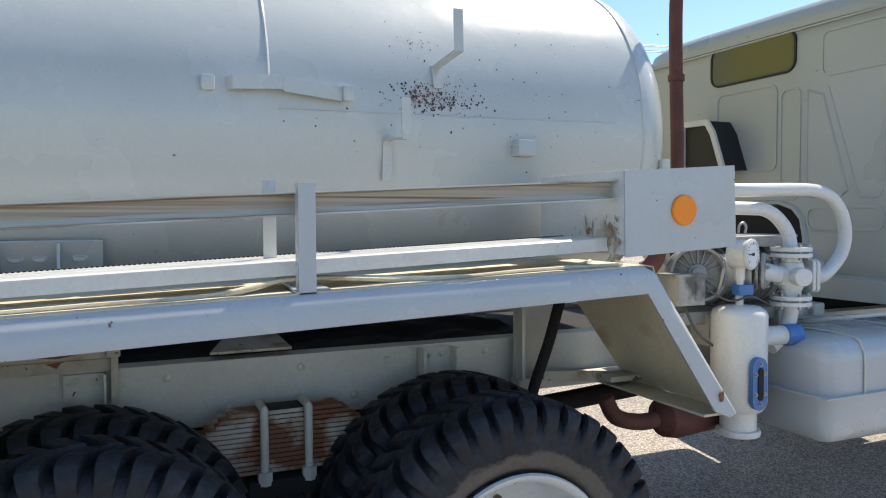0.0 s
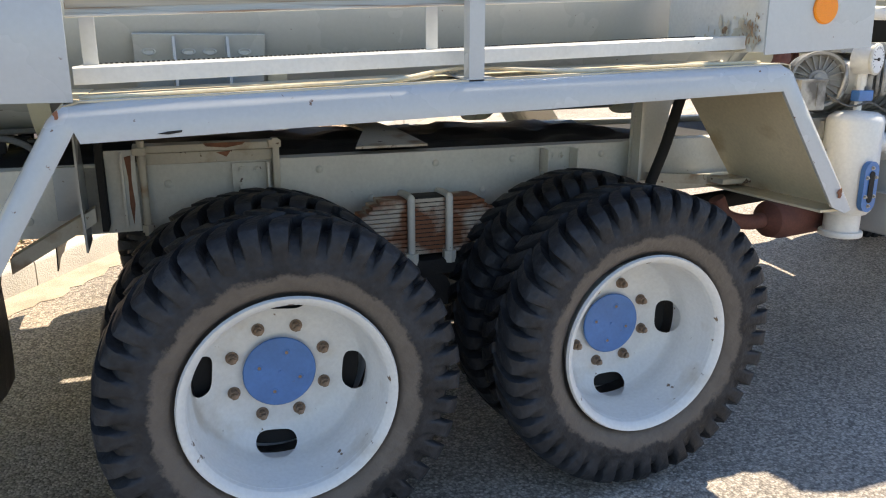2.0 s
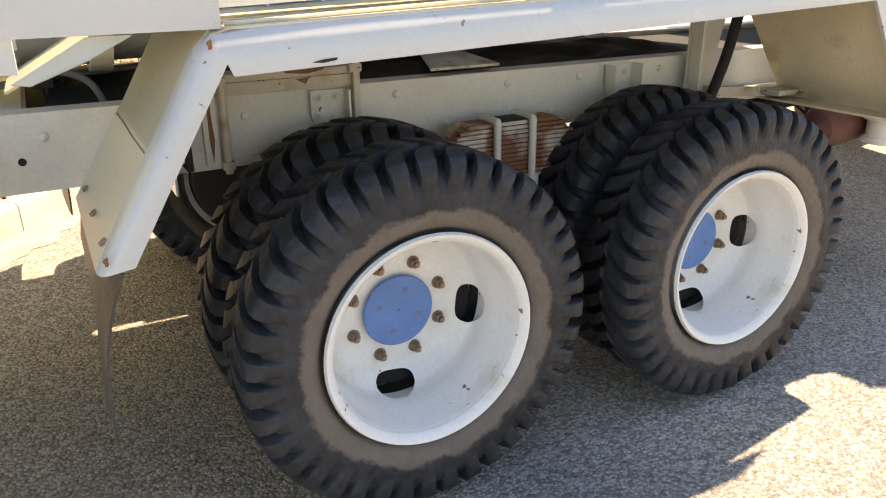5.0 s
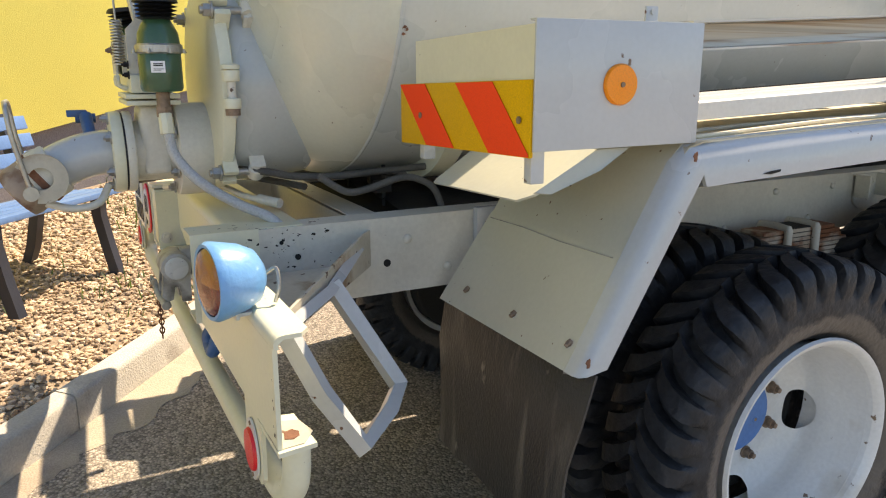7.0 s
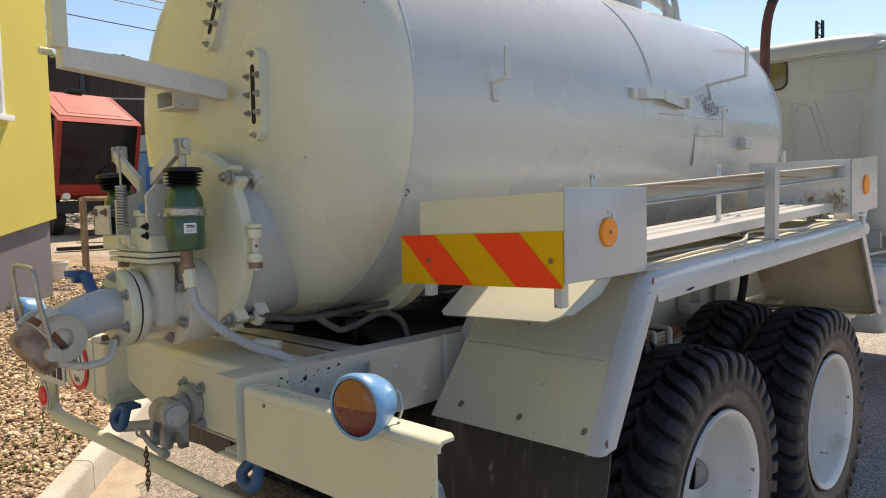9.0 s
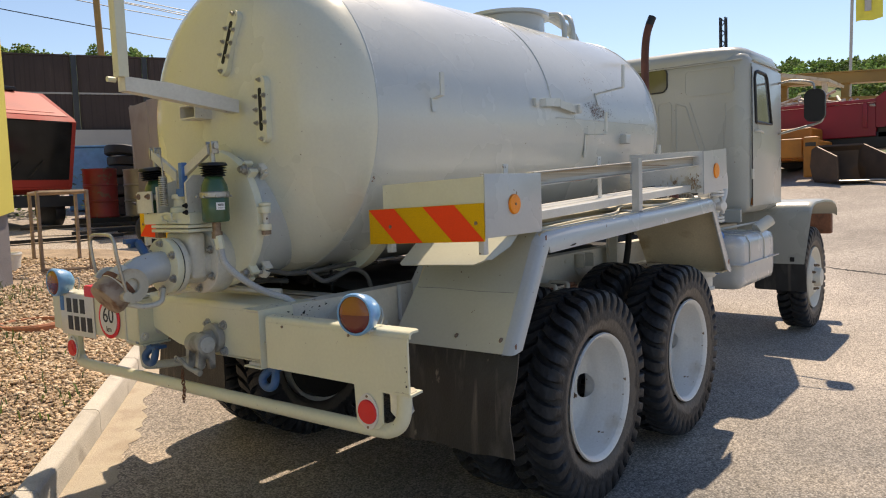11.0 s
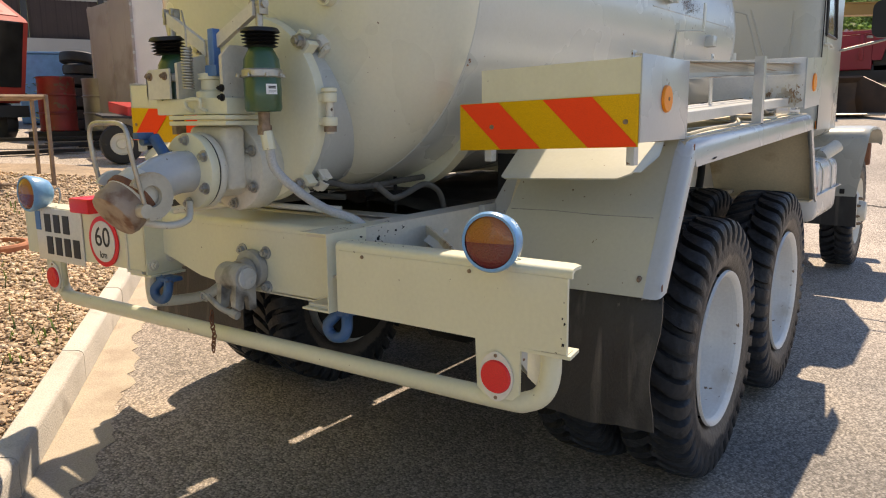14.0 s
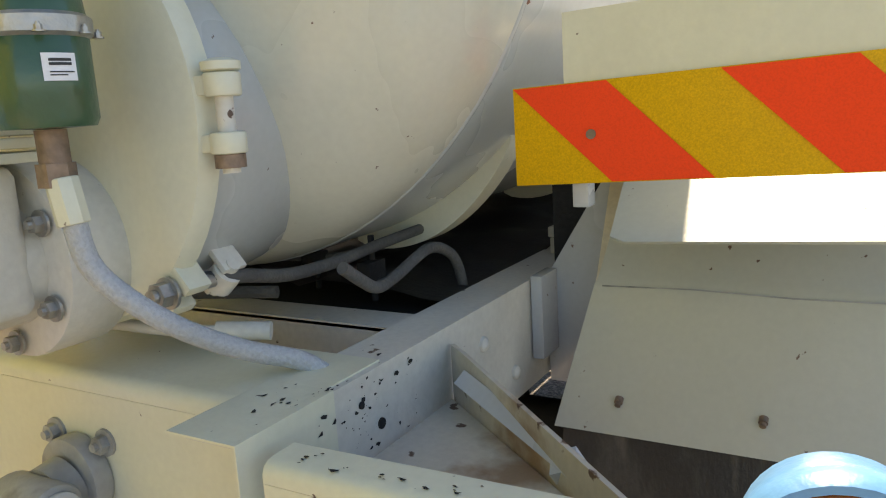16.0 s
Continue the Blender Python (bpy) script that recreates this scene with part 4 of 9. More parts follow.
tagged(tp("rust_patch", flecks(520, 0.53, 1.848, 0.085, 0.026, 0.0042), "chipdark", tank, "dark rust flecks where paint has chipped"), kind="stuff")
tagged(tp("rust_patch", flecks(170, 0.50, 1.848, 0.040, 0.018, 0.0046, 0.0026), "rust", tank, "red-brown rust flecks where paint has chipped"), kind="stuff")
tagged(tp("rust_patch", flecks(40, 0.49, 2.03, 0.04, 0.03, 0.0042), "rust", tank, "dark rust flecks where paint has chipped"), kind="stuff")
tagged(tp("rust_patch", flecks(90, 0.9, 1.83, 0.35, 0.14, 0.0040), "chipdark", tank, "dark rust flecks where paint has chipped"), kind="stuff")

tagged(tp("rust_patch", flecks(16, -1.363, 1.478, 0.009, 0.006, 0.008), "rust", tank, "small rust scar in the paint"), kind="stuff")

# dome, lid and bows on the tank top
tp("filling_dome", lambda bm: lathe(bm, [(0.24, -0.06), (0.24, 0.05), (0.27, 0.055), (0.27, 0.075), (0.24, 0.08), (0.16, 0.10), (0, 0.105)], (0.60, C, zc(0.6) + R), (0, 0, 1), 40), "tank", tank, "round filling dome")
for dx in (1.00, 1.12):
    tp("top_bow", lambda bm: tube(bm, [(dx, C - 0.20, zc(dx) + R - 0.05), (dx, C - 0.19, zc(dx) + R + 0.06), (dx + 0.05, C - 0.12, zc(dx) + R + 0.14), (dx + 0.05, C + 0.1, zc(dx) + R + 0.14), (dx, C + 0.19, zc(dx) + R + 0.02)], 0.018, 10), "tank", tank)
tp("top_pipe", lambda bm: tube(bm, [(0.95, C, zc(1) + R - 0.03), (0.95, C, zc(1) + R + 0.1), (1.1, C, zc(1) + R + 0.16), (1.35, C - 0.05, zc(1) + R + 0.08), (1.42, C - 0.1, zc(1) + R - 0.10)], 0.03, 12), "tank", tank)

# tank saddles
for x in (-1.15, -0.45, 0.35, 1.05):
    for side in ((-0.80, -0.20), (0.20, 0.80)):
        def saddle(bm):
            k = 18
            a0, a1 = side
            up, lo = [], []
            for i in range(k + 1):
                a = a0 + (a1 - a0) * i / k
                d = 0.050 * math.sin(math.pi * i / k) ** 0.7
                up.append((x, C + math.sin(a) * (R - 0.01), zc(x) - math.cos(a) * (R - 0.01)))
                lo.append((x, C + math.sin(a) * R, zc(x) - math.cos(a) * (R + 0.002) - d))
            prism(bm, up + lo[::-1], (0.012, 0, 0))
            ps = [Vector(p) for p in lo]
            loft(bm, [[p, p + Vector((0.06, 0, 0)), p + Vector((0.06, 0, -0.006)), p + Vector((0, 0, -0.006))] for p in ps])
        tp("tank_saddle", saddle, "paint", tank, "curved saddle plate under the tank")

# rear door on a neck
DY, DZ = -0.05, 1.343
XD = -1.715
door = tp("rear_door", lambda bm: lathe(bm, [(0.0, 0.022), (0.25, 0.022), (0.270, 0.016), (0.276, 0.006), (0.276, -0.012), (0.25, -0.02)], (XD, DY, DZ), (-1, 0, 0), 56), "paint", tank, "round bolted rear door of the tank")
tp("door_neck", lambda bm: lathe(bm, [(0.250, -0.018), (0.257, -0.03), (0.259, -0.07), (0.258, -0.14), (0.245, -0.24)], (XD, DY, DZ), (-1, 0, 0), 56), "tank", tank)
for ang in (math.pi - 0.72, math.pi + 0.85, 0.72, -0.85):
    m = Matrix.Translation((XD + 0.01, DY, DZ)) @ Matrix.Rotation(ang, 4, "X")
    ear = tp("clamp_ear", lambda bm: (box(bm, -0.026, 0.012, 0.240, 0.305, -0.030, -0.013, 0.004, m), box(bm, -0.026, 0.012, 0.240, 0.305, 0.013, 0.030, 0.004, m)), "paint", door, "slotted clamp ear")
    tp("swing_bolt", lambda bm: (cyl(bm, m @ Vector((-0.058, 0.286, 0)), m @ Vector((0.06, 0.286, 0)), 0.0095, seg=12), cyl(bm, m @ Vector((-0.028, 0.286, 0)), m @ Vector((-0.033, 0.286, 0)), 0.021, seg=20), cyl(bm, m @ Vector((-0.033, 0.286, 0)), m @ Vector((-0.050, 0.286, 0)), 0.0165, seg=6)), "steel", ear, "bare steel swing bolt and nut")
    tp("bolt_pivot", lambda bm: (cyl(bm, m @ Vector((0.062, 0.286, -0.016)), m @ Vector((0.062, 0.286, 0.016)), 0.021, seg=18), cyl(bm, m @ Vector((0.062, 0.286, -0.030)), m @ Vector((0.062, 0.286, 0.030)), 0.010, seg=12), box(bm, 0.045, 0.085, 0.235, 0.292, -0.028, -0.018, 0.003, m), box(bm, 0.045, 0.085, 0.235, 0.292, 0.018, 0.028, 0.003, m)), "frame", ear)
HY = -0.350
hinge = tp("hinge", lambda bm: cyl(bm, (XD, HY, 1.275), (XD, HY, 1.402), 0.0105), "frame", door, "round pin hinge of the door")
tp("knuckle", lambda bm: (cyl(bm, (XD, HY, 1.362), (XD, HY, 1.389), 0.021, seg=24, bev=0.003), box(bm, XD - 0.013, XD + 0.010, HY + 0.006, -0.300, 1.364, 1.387, 0.003)), "paint", hinge)
tp("knuckle", lambda bm: (cyl(bm, (XD, HY, 1.297), (XD, HY, 1.322), 0.021, seg=24, bev=0.003), box(bm, XD - 0.013, XD + 0.010, HY + 0.006, -0.300, 1.299, 1.320, 0.003)), "paint", hinge)
tp("hinge_cap", lambda bm: lathe(bm, [(0.0, 0.016), (0.012, 0.015), (0.0225, 0.011), (0.0225, 0.002), (0.018, 0.0), (0.0, 0.0)], (XD, HY, 1.3895), (0, 0, 1), 24), "paint", hinge)
tp("hinge_collar", lambda bm: cyl(bm, (XD, HY, 1.281), (XD, HY, 1.2965), 0.018, seg=20), "bolt", hinge, "rusty hinge collar")

# sight glasses on the rear end
def sight(y0, z0, z1, y1=None):
    def at(y, z):
        r = math.hypot(y - C, z - zc(-1.6))
        return Vector((XA - head_x(r), y, z))
    a, b = at(y0, z0), at(y0 if y1 is None else y1, z1)
    d = (b - a).normalized()
    n = Vector((-1, 0, 0)) - d * Vector((-1, 0, 0)).dot(d)
    n.normalize()
    w = d.cross(n)
    m = Matrix((w, d, n)).transposed().to_4x4()
    m.translation = a
    L = (b - a).length
    def slot(bm, half, h0, h1, e):
        k = 10
        pts = [(half * math.cos(t), -math.sin(t) * half + e) for t in [math.pi * i / k for i in range(k + 1)]] + [(-half * math.cos(t), L - e + math.sin(t) * half) for t in [math.pi * i / k for i in range(k + 1)]]
        prism(bm, [m @ Vector((x, y, h0)) for x, y in pts], n * (h1 - h0))
    g = part("sight_glass", build(slot, 0.031, -0.02, 0.022, 0.0), M["paint"], tank, "slotted sight glass with bolts")
    part("glass_slot", build(slot, 0.0095, 0.020, 0.0235, 0.025), M["dark"], g)
    for k, q in enumerate((0.02, 0.24, 0.50, 0.76, 0.98)):
        for sd in ((0,) if k in (0, 4) else (-1, 1)):
            part("bolt", build(bolt_mesh, m @ Vector((sd * 0.025, L * q + (-0.018 if k == 0 else 0.018 if k == 4 else 0), 0.022)), n, 0.0068, 0.012), M["steel"], g)
sight(-0.300, 1.662, 1.858)
sight(-0.088, 1.940, 2.135, -0.135)

# swivel arm with post
arm = tp("swivel_arm", lambda bm: (loft(bm, [[Vector((x, y - 0.01, z)), Vector((x, y + 0.04, z)), Vector((x, y + 0.04, z + h)), Vector((x, y - 0.01, z + h))] for x, y, z, h in
                                            ((-1.69, -0.185, 1.755, 0.05), (-1.78, -0.16, 1.77, 0.055), (-1.93, -0.115, 1.797, 0.06), (-2.09, -0.07, 1.823, 0.05))])), "frame", tank, "grey steel bracket arm standing off the rear end")
def arm_foot(bm):
    sq = lambda x, g: [Vector((x, y, z)) for y, z in ((0.02 + g, 1.752 + g), (0.13 - g, 1.752 + g), (0.13 - g, 1.809 - g), (0.02 + g, 1.809 - g), (0.02 + g, 1.752 + g))]
    loft(bm, [sq(-1.745, 0), sq(-1.62, 0), sq(-1.62, 0.006), sq(-1.745, 0.006), sq(-1.745, 0)], closed=False)
tp("arm_foot", arm_foot, "frame", arm, "open square tube carrying the arm")
tp("arm_post", lambda bm: (box(bm, -2.115, -2.075, -0.085, -0.045, 1.87, 2.75, 0.004), cyl(bm, (-2.10, -0.03, 1.865), (-2.13, -0.03, 1.865), 0.01)), "paint", arm, "square grey post on the arm")

# outlet: valve, pipe and coupling
XV = -1.775
VY, VZ = -0.055, 1.177
VC = VZ + 0.014              # foot height of the air cylinders
valve = tp("gate_valve", lambda bm: box(bm, XV - 0.135, XV - 0.06, VY - 0.085, VY + 0.085, VZ - 0.06, VZ + 0.125, 0.03), "frame", label="cast gate valve with air cylinders")
tp("valve_barrel", lambda bm: cyl(bm, (XV - 0.045, VY, VZ), (XV - 0.15, VY, VZ), 0.080, seg=36), "frame", valve)
tp("inlet_flange", lambda bm: cyl(bm, (XD - 0.018, VY, VZ), (XV - 0.045, VY, VZ), 0.125, seg=40, bev=0.005), "frame", valve)
tp("outlet_flange", lambda bm: cyl(bm, (XV - 0.150, VY, VZ), (XV - 0.172, VY, VZ), 0.106, seg=40, bev=0.004), "frame", valve)
tp("pipe_flange", lambda bm: cyl(bm, (XV - 0.176, VY, VZ), (XV - 0.205, VY, VZ), 0.106, seg=40, bev=0.004), "paint", valve)
tp("gasket", lambda bm: cyl(bm, (XV - 0.172, VY, VZ), (XV - 0.176, VY, VZ), 0.103, seg=40), "black", valve)
for i in range(6):
    a = math.pi / 6 + i * math.pi / 3
    tp("bolt", lambda bm: bolt_mesh(bm, (XV - 0.205, VY + 0.088 * math.cos(a), VZ + 0.088 * math.sin(a)), (-1, 0, 0), 0.011, 0.014), "steel", valve)
    tp("bolt", lambda bm: bolt_mesh(bm, (XV - 0.05, VY + 0.104 * math.cos(a), VZ + 0.104 * math.sin(a)), (-1, 0, 0), 0.011, 0.014), "steel", valve)
tp("top_flange", lambda bm: (box(bm, XV - 0.165, XV - 0.035, VY - 0.125, VY + 0.125, VZ + 0.125, VZ + 0.137, 0.003), box(bm, XV - 0.165, XV - 0.035, VY - 0.125, VY + 0.125, VZ + 0.141, VZ + 0.153, 0.003)), "paint", valve)
tp("yoke", lambda bm: box(bm, XV - 0.150, XV - 0.050, VY - 0.115, VY + 0.20, VZ + 0.155, VZ + 0.20, 0.004), "paint", valve, "ivory cast yoke of the valve")
tp("yoke_cheek", lambda bm: prism(bm, [(XV - 0.15, VY - 0.105, VZ + 0.20), (XV - 0.05, VY - 0.105, VZ + 0.20), (XV - 0.05, VY - 0.105, VZ + 0.34), (XV - 0.12, VY - 0.105, VZ + 0.34), (XV - 0.15, VY - 0.105, VZ + 0.31)], (0, 0.012, 0)), "frame", valve)
tp("yoke_cheek", lambda bm: prism(bm, [(XV - 0.15, VY + 0.09, VZ + 0.20), (XV - 0.05, VY + 0.09, VZ + 0.20), (XV - 0.05, VY + 0.09, VZ + 0.33), (XV - 0.15, VY + 0.09, VZ + 0.30)], (0, 0.012, 0)), "frame", valve)
tp("gland", lambda bm: (lathe(bm, [(0.045, 0.0), (0.045, 0.018), (0.030, 0.024), (0.030, 0.05), (0.038, 0.053), (0.038, 0.068), (0.022, 0.072), (0.0, 0.073)], (XV - 0.1, VY + 0.005, VZ + 0.20), (0, 0, 1), 24)), "paint", valve)
tp("valve_stem", lambda bm: cyl(bm, (XV - 0.1, VY + 0.005, VZ + 0.272), (XV - 0.1, VY + 0.005, VZ + 0.36), 0.014), "steel", valve)
tp("cylinder_bracket", lambda bm: (prism(bm, [(XV - 0.165, 0.055, VZ + 0.20), (XV - 0.165, 0.165, VZ + 0.20), (XV - 0.165, 0.165, VZ + 0.275), (XV - 0.165, 0.150, VZ + 0.285), (XV - 0.165, 0.055, VZ + 0.285)], (0.006, 0, 0)), box(bm, XV - 0.165, XV - 0.06, 0.160, 0.166, VZ + 0.20, VZ + 0.275)), "frame", valve, "grey folded cylinder bracket")
for yy, zz in ((0.145, 0.265), (0.075, 0.265)):
    tp("bolt", lambda bm: bolt_mesh(bm, (XV - 0.165, yy, VZ + zz), (-1, 0, 0), 0.008, 0.012), "bolt", valve)
for yy, zz in ((-0.155, 0.225), (-0.155, 0.20)):
    tp("bolt", lambda bm: bolt_mesh(bm, (XV - 0.15, yy, VZ + zz), (-1, 0, 0), 0.007, 0.012), "dark", valve)
for k in range(8):
    aa = k * math.pi / 4 + 0.3
    tp("band_bolt", lambda bm: bolt_mesh(bm, (XV - 0.085 + 0.062 * math.cos(aa), -0.238 + 0.062 * math.sin(aa), VZ + 0.252), (0, 0, 1), 0.004, 0.007), "steel", valve)
tp("yoke_handle", lambda bm: tube(bm, [(XV - 0.152, VY + 0.03, VZ + 0.165), (XV - 0.172, VY + 0.03, VZ + 0.175), (XV - 0.172, VY + 0.03, VZ + 0.195), (XV - 0.172, VY - 0.03, VZ + 0.195), (XV - 0.172, VY - 0.03, VZ + 0.175), (XV - 0.152, VY - 0.03, VZ + 0.165)], 0.006, 8, 2), "paint", valve)


def air_cylinder(x, y, lean, body):
    top = VC + 0.275
    a = tp("air_cylinder", lambda bm: (lathe(bm, [(0.0, 0.0), (0.046, 0.002), (0.050, 0.01), (0.050, 0.092), (0.048, 0.095)], (x, y, VC + 0.145), (0, 0, 1), 32),
                                       lathe(bm, [(0.050, 0.112), (0.047, 0.140), (0.037, 0.160), (0.030, 0.172)], (x, y, VC + 0.145), (0, 0, 1), 32)), body, valve, "dark green air brake cylinder")
    tp("clamp_band", lambda bm: lathe(bm, [(0.050, 0.091), (0.055, 0.095), (0.055, 0.111), (0.050, 0.115)], (x, y, VC + 0.145), (0, 0, 1), 32), "steel", a, "grey clamp band")
    def bellows(bm):
        prof = []
        for k in range(5):
            prof += [(0.034, 0.170 + 0.009 * k), (0.047 + 0.0015 * k, 0.174 + 0.009 * k)]
        prof += [(0.050, 0.217), (0.046, 0.221), (0.012, 0.223)]
        lathe(bm, prof, (x, y, VC + 0.145), (lean, 0, 1), 28)
    tp("bellows", bellows, "black", a, "black rubber bellows")
    tp("piston_rod", lambda bm: (cyl(bm, (x, y, VC + 0.36), (x, y, VC + 0.435), 0.010), box(bm, x - 0.016, x + 0.016, y - 0.020, y - 0.012, VC + 0.40, VC + 0.445, 0.003), box(bm, x - 0.016, x + 0.016, y + 0.012, y + 0.020, VC + 0.40, VC + 0.445, 0.003),
                                 cyl(bm, (x, y - 0.028, VC + 0.428), (x, y + 0.028, VC + 0.428), 0.011)), "steel", a)
    tp("cylinder_foot", lambda bm: (cyl(bm, (x, y, VC + 0.10), (x, y, VC + 0.145), 0.016), cyl(bm, (x, y, VC + 0.085), (x, y, VC + 0.11), 0.020, seg=6)), "bolt", a)
    return a


cr = air_cylinder(XV - 0.085, -0.243, 0.0, "green")
def on_cylinder(bm, a0, a1, z0, z1, out):
    """A patch wrapped on the right air cylinder."""
    ang = [a0 + (a1 - a0) * k / 7 for k in range(8)]
    q = lambda a, r: (XV - 0.085 + r * math.cos(a), -0.243 + r * math.sin(a), VC + z0)
    prism(bm, [q(a, 0.0503 + out) for a in ang] + [q(a, 0.0500 + out - 0.0006) for a in ang[::-1]], (0, 0, z1 - z0))
lab = part("cylinder_label", build(on_cylinder, math.pi + 1.02, math.pi + 1.66, 0.192, 0.219, 0.0012), M["label"], cr, "small white printed sticker")
for z0, a1 in ((0.211, 1.30), (0.207, 1.30), (0.200, 1.34), (0.197, 1.2)):
    part("print_bar", build(on_cylinder, math.pi + 1.14, math.pi + a1 + 0.26, z0, z0 + (0.0028 if z0 > 0.205 else 0.0012), 0.0018), M["text"], lab)
air_cylinder(XV - 0.10, 0.115, -0.09, "green")
tp("lever", lambda bm: (loft(bm, [[Vector(p) + Vector((dx, 0, dz)) for dx, dz in ((-0.008, -0.018), (0.008, -0.018), (0.008, 0.018), (-0.008, 0.018))] for p in ((XV - 0.095, -0.238, VZ + 0.43), (XV - 0.095, -0.06, VZ + 0.345))]),
                        loft(bm, [[Vector(p) + Vector((dx, 0, dz)) for dx, dz in ((-0.008, -0.018), (0.008, -0.018), (0.008, 0.018), (-0.008, 0.018))] for p in ((XV - 0.11, 0.115, VZ + 0.43), (XV - 0.11, -0.05, VZ + 0.335))])), "frame", valve, "two flat steel levers")
tp("lever_stop", lambda bm: (box(bm, XV - 0.115, XV - 0.09, -0.085, -0.06, VZ + 0.27, VZ + 0.39, 0.004), box(bm, XV - 0.13, XV - 0.09, -0.11, -0.06, VZ + 0.26, VZ + 0.29, 0.004)), "blue", valve, "blue lever stop")
def coil(bm, p, L, r, n, wire):
    pts = [Vector(p) + Vector((math.cos(2 * math.pi * i / 10) * r, math.sin(2 * math.pi * i / 10) * r, -L * i / (10 * n))) for i in range(10 * n + 1)]
    tube(bm, pts, wire, 5, 0)
tp("return_spring", lambda bm: (coil(bm, (XV - 0.16, -0.025, VZ + 0.34), 0.115, 0.014, 15, 0.0028), tube(bm, [(XV - 0.16, -0.025, VZ + 0.34), (XV - 0.16, -0.025, VZ + 0.39), (XV - 0.15, 0.0, VZ + 0.44)], 0.003, 6)), "steel", valve, "coiled return spring")

# outlet pipe, bent downwards, with cap and lever
tp("outlet_pipe", lambda bm: (tube(bm, [(XV - 0.20, VY, VZ), (XV - 0.25, VY, VZ - 0.002), (XV - 0.31, VY, VZ - 0.02), (XV - 0.375, VY, VZ - 0.055)], 0.058, 28, 4)), "sheet", valve, "short bent outlet pipe")
cpl = tp("hose_coupling", lambda bm: (cyl(bm, (XV - 0.335, VY, VZ - 0.032), (XV - 0.395, VY, VZ - 0.068), 0.068, seg=32, bev=0.006)), "frame", valve, "rusty cam-lever hose coupling")
tp("coupling_mouth", lambda bm: lathe(bm, [(0.060, 0.0), (0.0715, 0.004), (0.0715, 0.020), (0.060, 0.026)], (XV - 0.368, VY, VZ - 0.050), (-0.80, 0.0, -0.60), 32), "rust", cpl, "rusted sealing lip")
tp("coupling_cap", lambda bm: lathe(bm, [(0.066, 0), (0.069, 0.045), (0.064, 0.062), (0.050, 0.066), (0.0, 0.064)], (XV - 0.385, VY, VZ - 0.062), (-0.80, 0.0, -0.60), 32), "capstain", cpl, "rust-stained blank cap")
for s in (-1, 1):
    def ear(bm):
        m = Matrix.Translation((XV - 0.375, VY + s * 0.070, VZ - 0.050)) @ Matrix.Rotation(-0.6, 4, "Y")
        k = 18
        pts = [(0.062 * math.cos(t), 0.062 * math.sin(t)) for t in [-2.4 + 4.4 * i / k for i in range(k + 1)]] + [(0.028 * math.cos(t), 0.028 * math.sin(t)) for t in [2.0 - 4.4 * i / k for i in range(k + 1)]]
        prism(bm, [m @ Vector((a, 0, b)) for a, b in pts], (0, s * 0.014, 0))
        cyl(bm, (XV - 0.40, VY + s * 0.06, VZ - 0.085), (XV - 0.40, VY + s * 0.095, VZ - 0.085), 0.018)
    tp("coupling_ear", ear, "rusty" if s < 0 else "frame", cpl)
tp("coupling_lever", lambda bm: tube(bm, [(XV - 0.40, VY - 0.088, VZ - 0.075), (XV - 0.425, VY - 0.086, VZ + 0.05), (XV - 0.432, VY - 0.075, VZ + 0.125), (XV - 0.435, VY, VZ + 0.135), (XV - 0.432, VY + 0.075, VZ + 0.125), (XV - 0.425, VY + 0.086, VZ + 0.05), (XV - 0.40, VY + 0.088, VZ - 0.075)], 0.0062, 10, 4), "steel", cpl, "bare steel wire locking bow")
tp("drain_hose", lambda bm: tube(bm, [(XV - 0.22, VY - 0.02, VZ - 0.085), (XV - 0.25, VY - 0.05, VZ - 0.125), (XV - 0.31, VY - 0.05, VZ - 0.135), (XV - 0.37, VY - 0.03, VZ - 0.12)], 0.010, 12), "frame", valve)
tp("blue_tap", lambda bm: (cyl(bm, (XV - 0.25, VY + 0.03, VZ + 0.045), (XV - 0.255, VY + 0.07, VZ + 0.095), 0.016), cyl(bm, (XV - 0.23, VY + 0.09, VZ + 0.085), (XV - 0.28, VY + 0.09, VZ + 0.085), 0.013), box(bm, XV - 0.30, XV - 0.25, VY + 0.075, VY + 0.10, VZ + 0.09, VZ + 0.108, 0.003)), "hookblue", valve, "small blue tap")

# hoses by the valve
tp("hose_ferrule", lambda bm: (cyl(bm, (XV - 0.085, -0.238, 1.345), (XV - 0.085, -0.250, 1.27), 0.011), cyl(bm, (XV - 0.085, -0.248, 1.285), (XV - 0.083, -0.256, 1.235), 0.0175, seg=8, bev=0.002)), "paint", valve)
tp("air_hose", lambda bm: tube(bm, [(XV - 0.083, -0.254, 1.245), (XV - 0.07, -0.262, 1.18), (XV - 0.02, -0.300, 1.115), (XV + 0.06, -0.325, 1.06), (XV + 0.125, -0.365, 1.028), (XV + 0.155, -0.385, 1.0)], 0.0130, 14), "hose", valve, "ribbed grey air hose")
tp("air_line", lambda bm: (tube(bm, [(-1.82, 0.25, 1.03), (-1.70, 0.05, 1.055), (-1.66, -0.15, 1.05), (-1.60, -0.25, 1.04)], 0.009, 10), cyl(bm, (-1.63, -0.20, 1.046), (-1.59, -0.265, 1.04), 0.013)), "frame", valve)
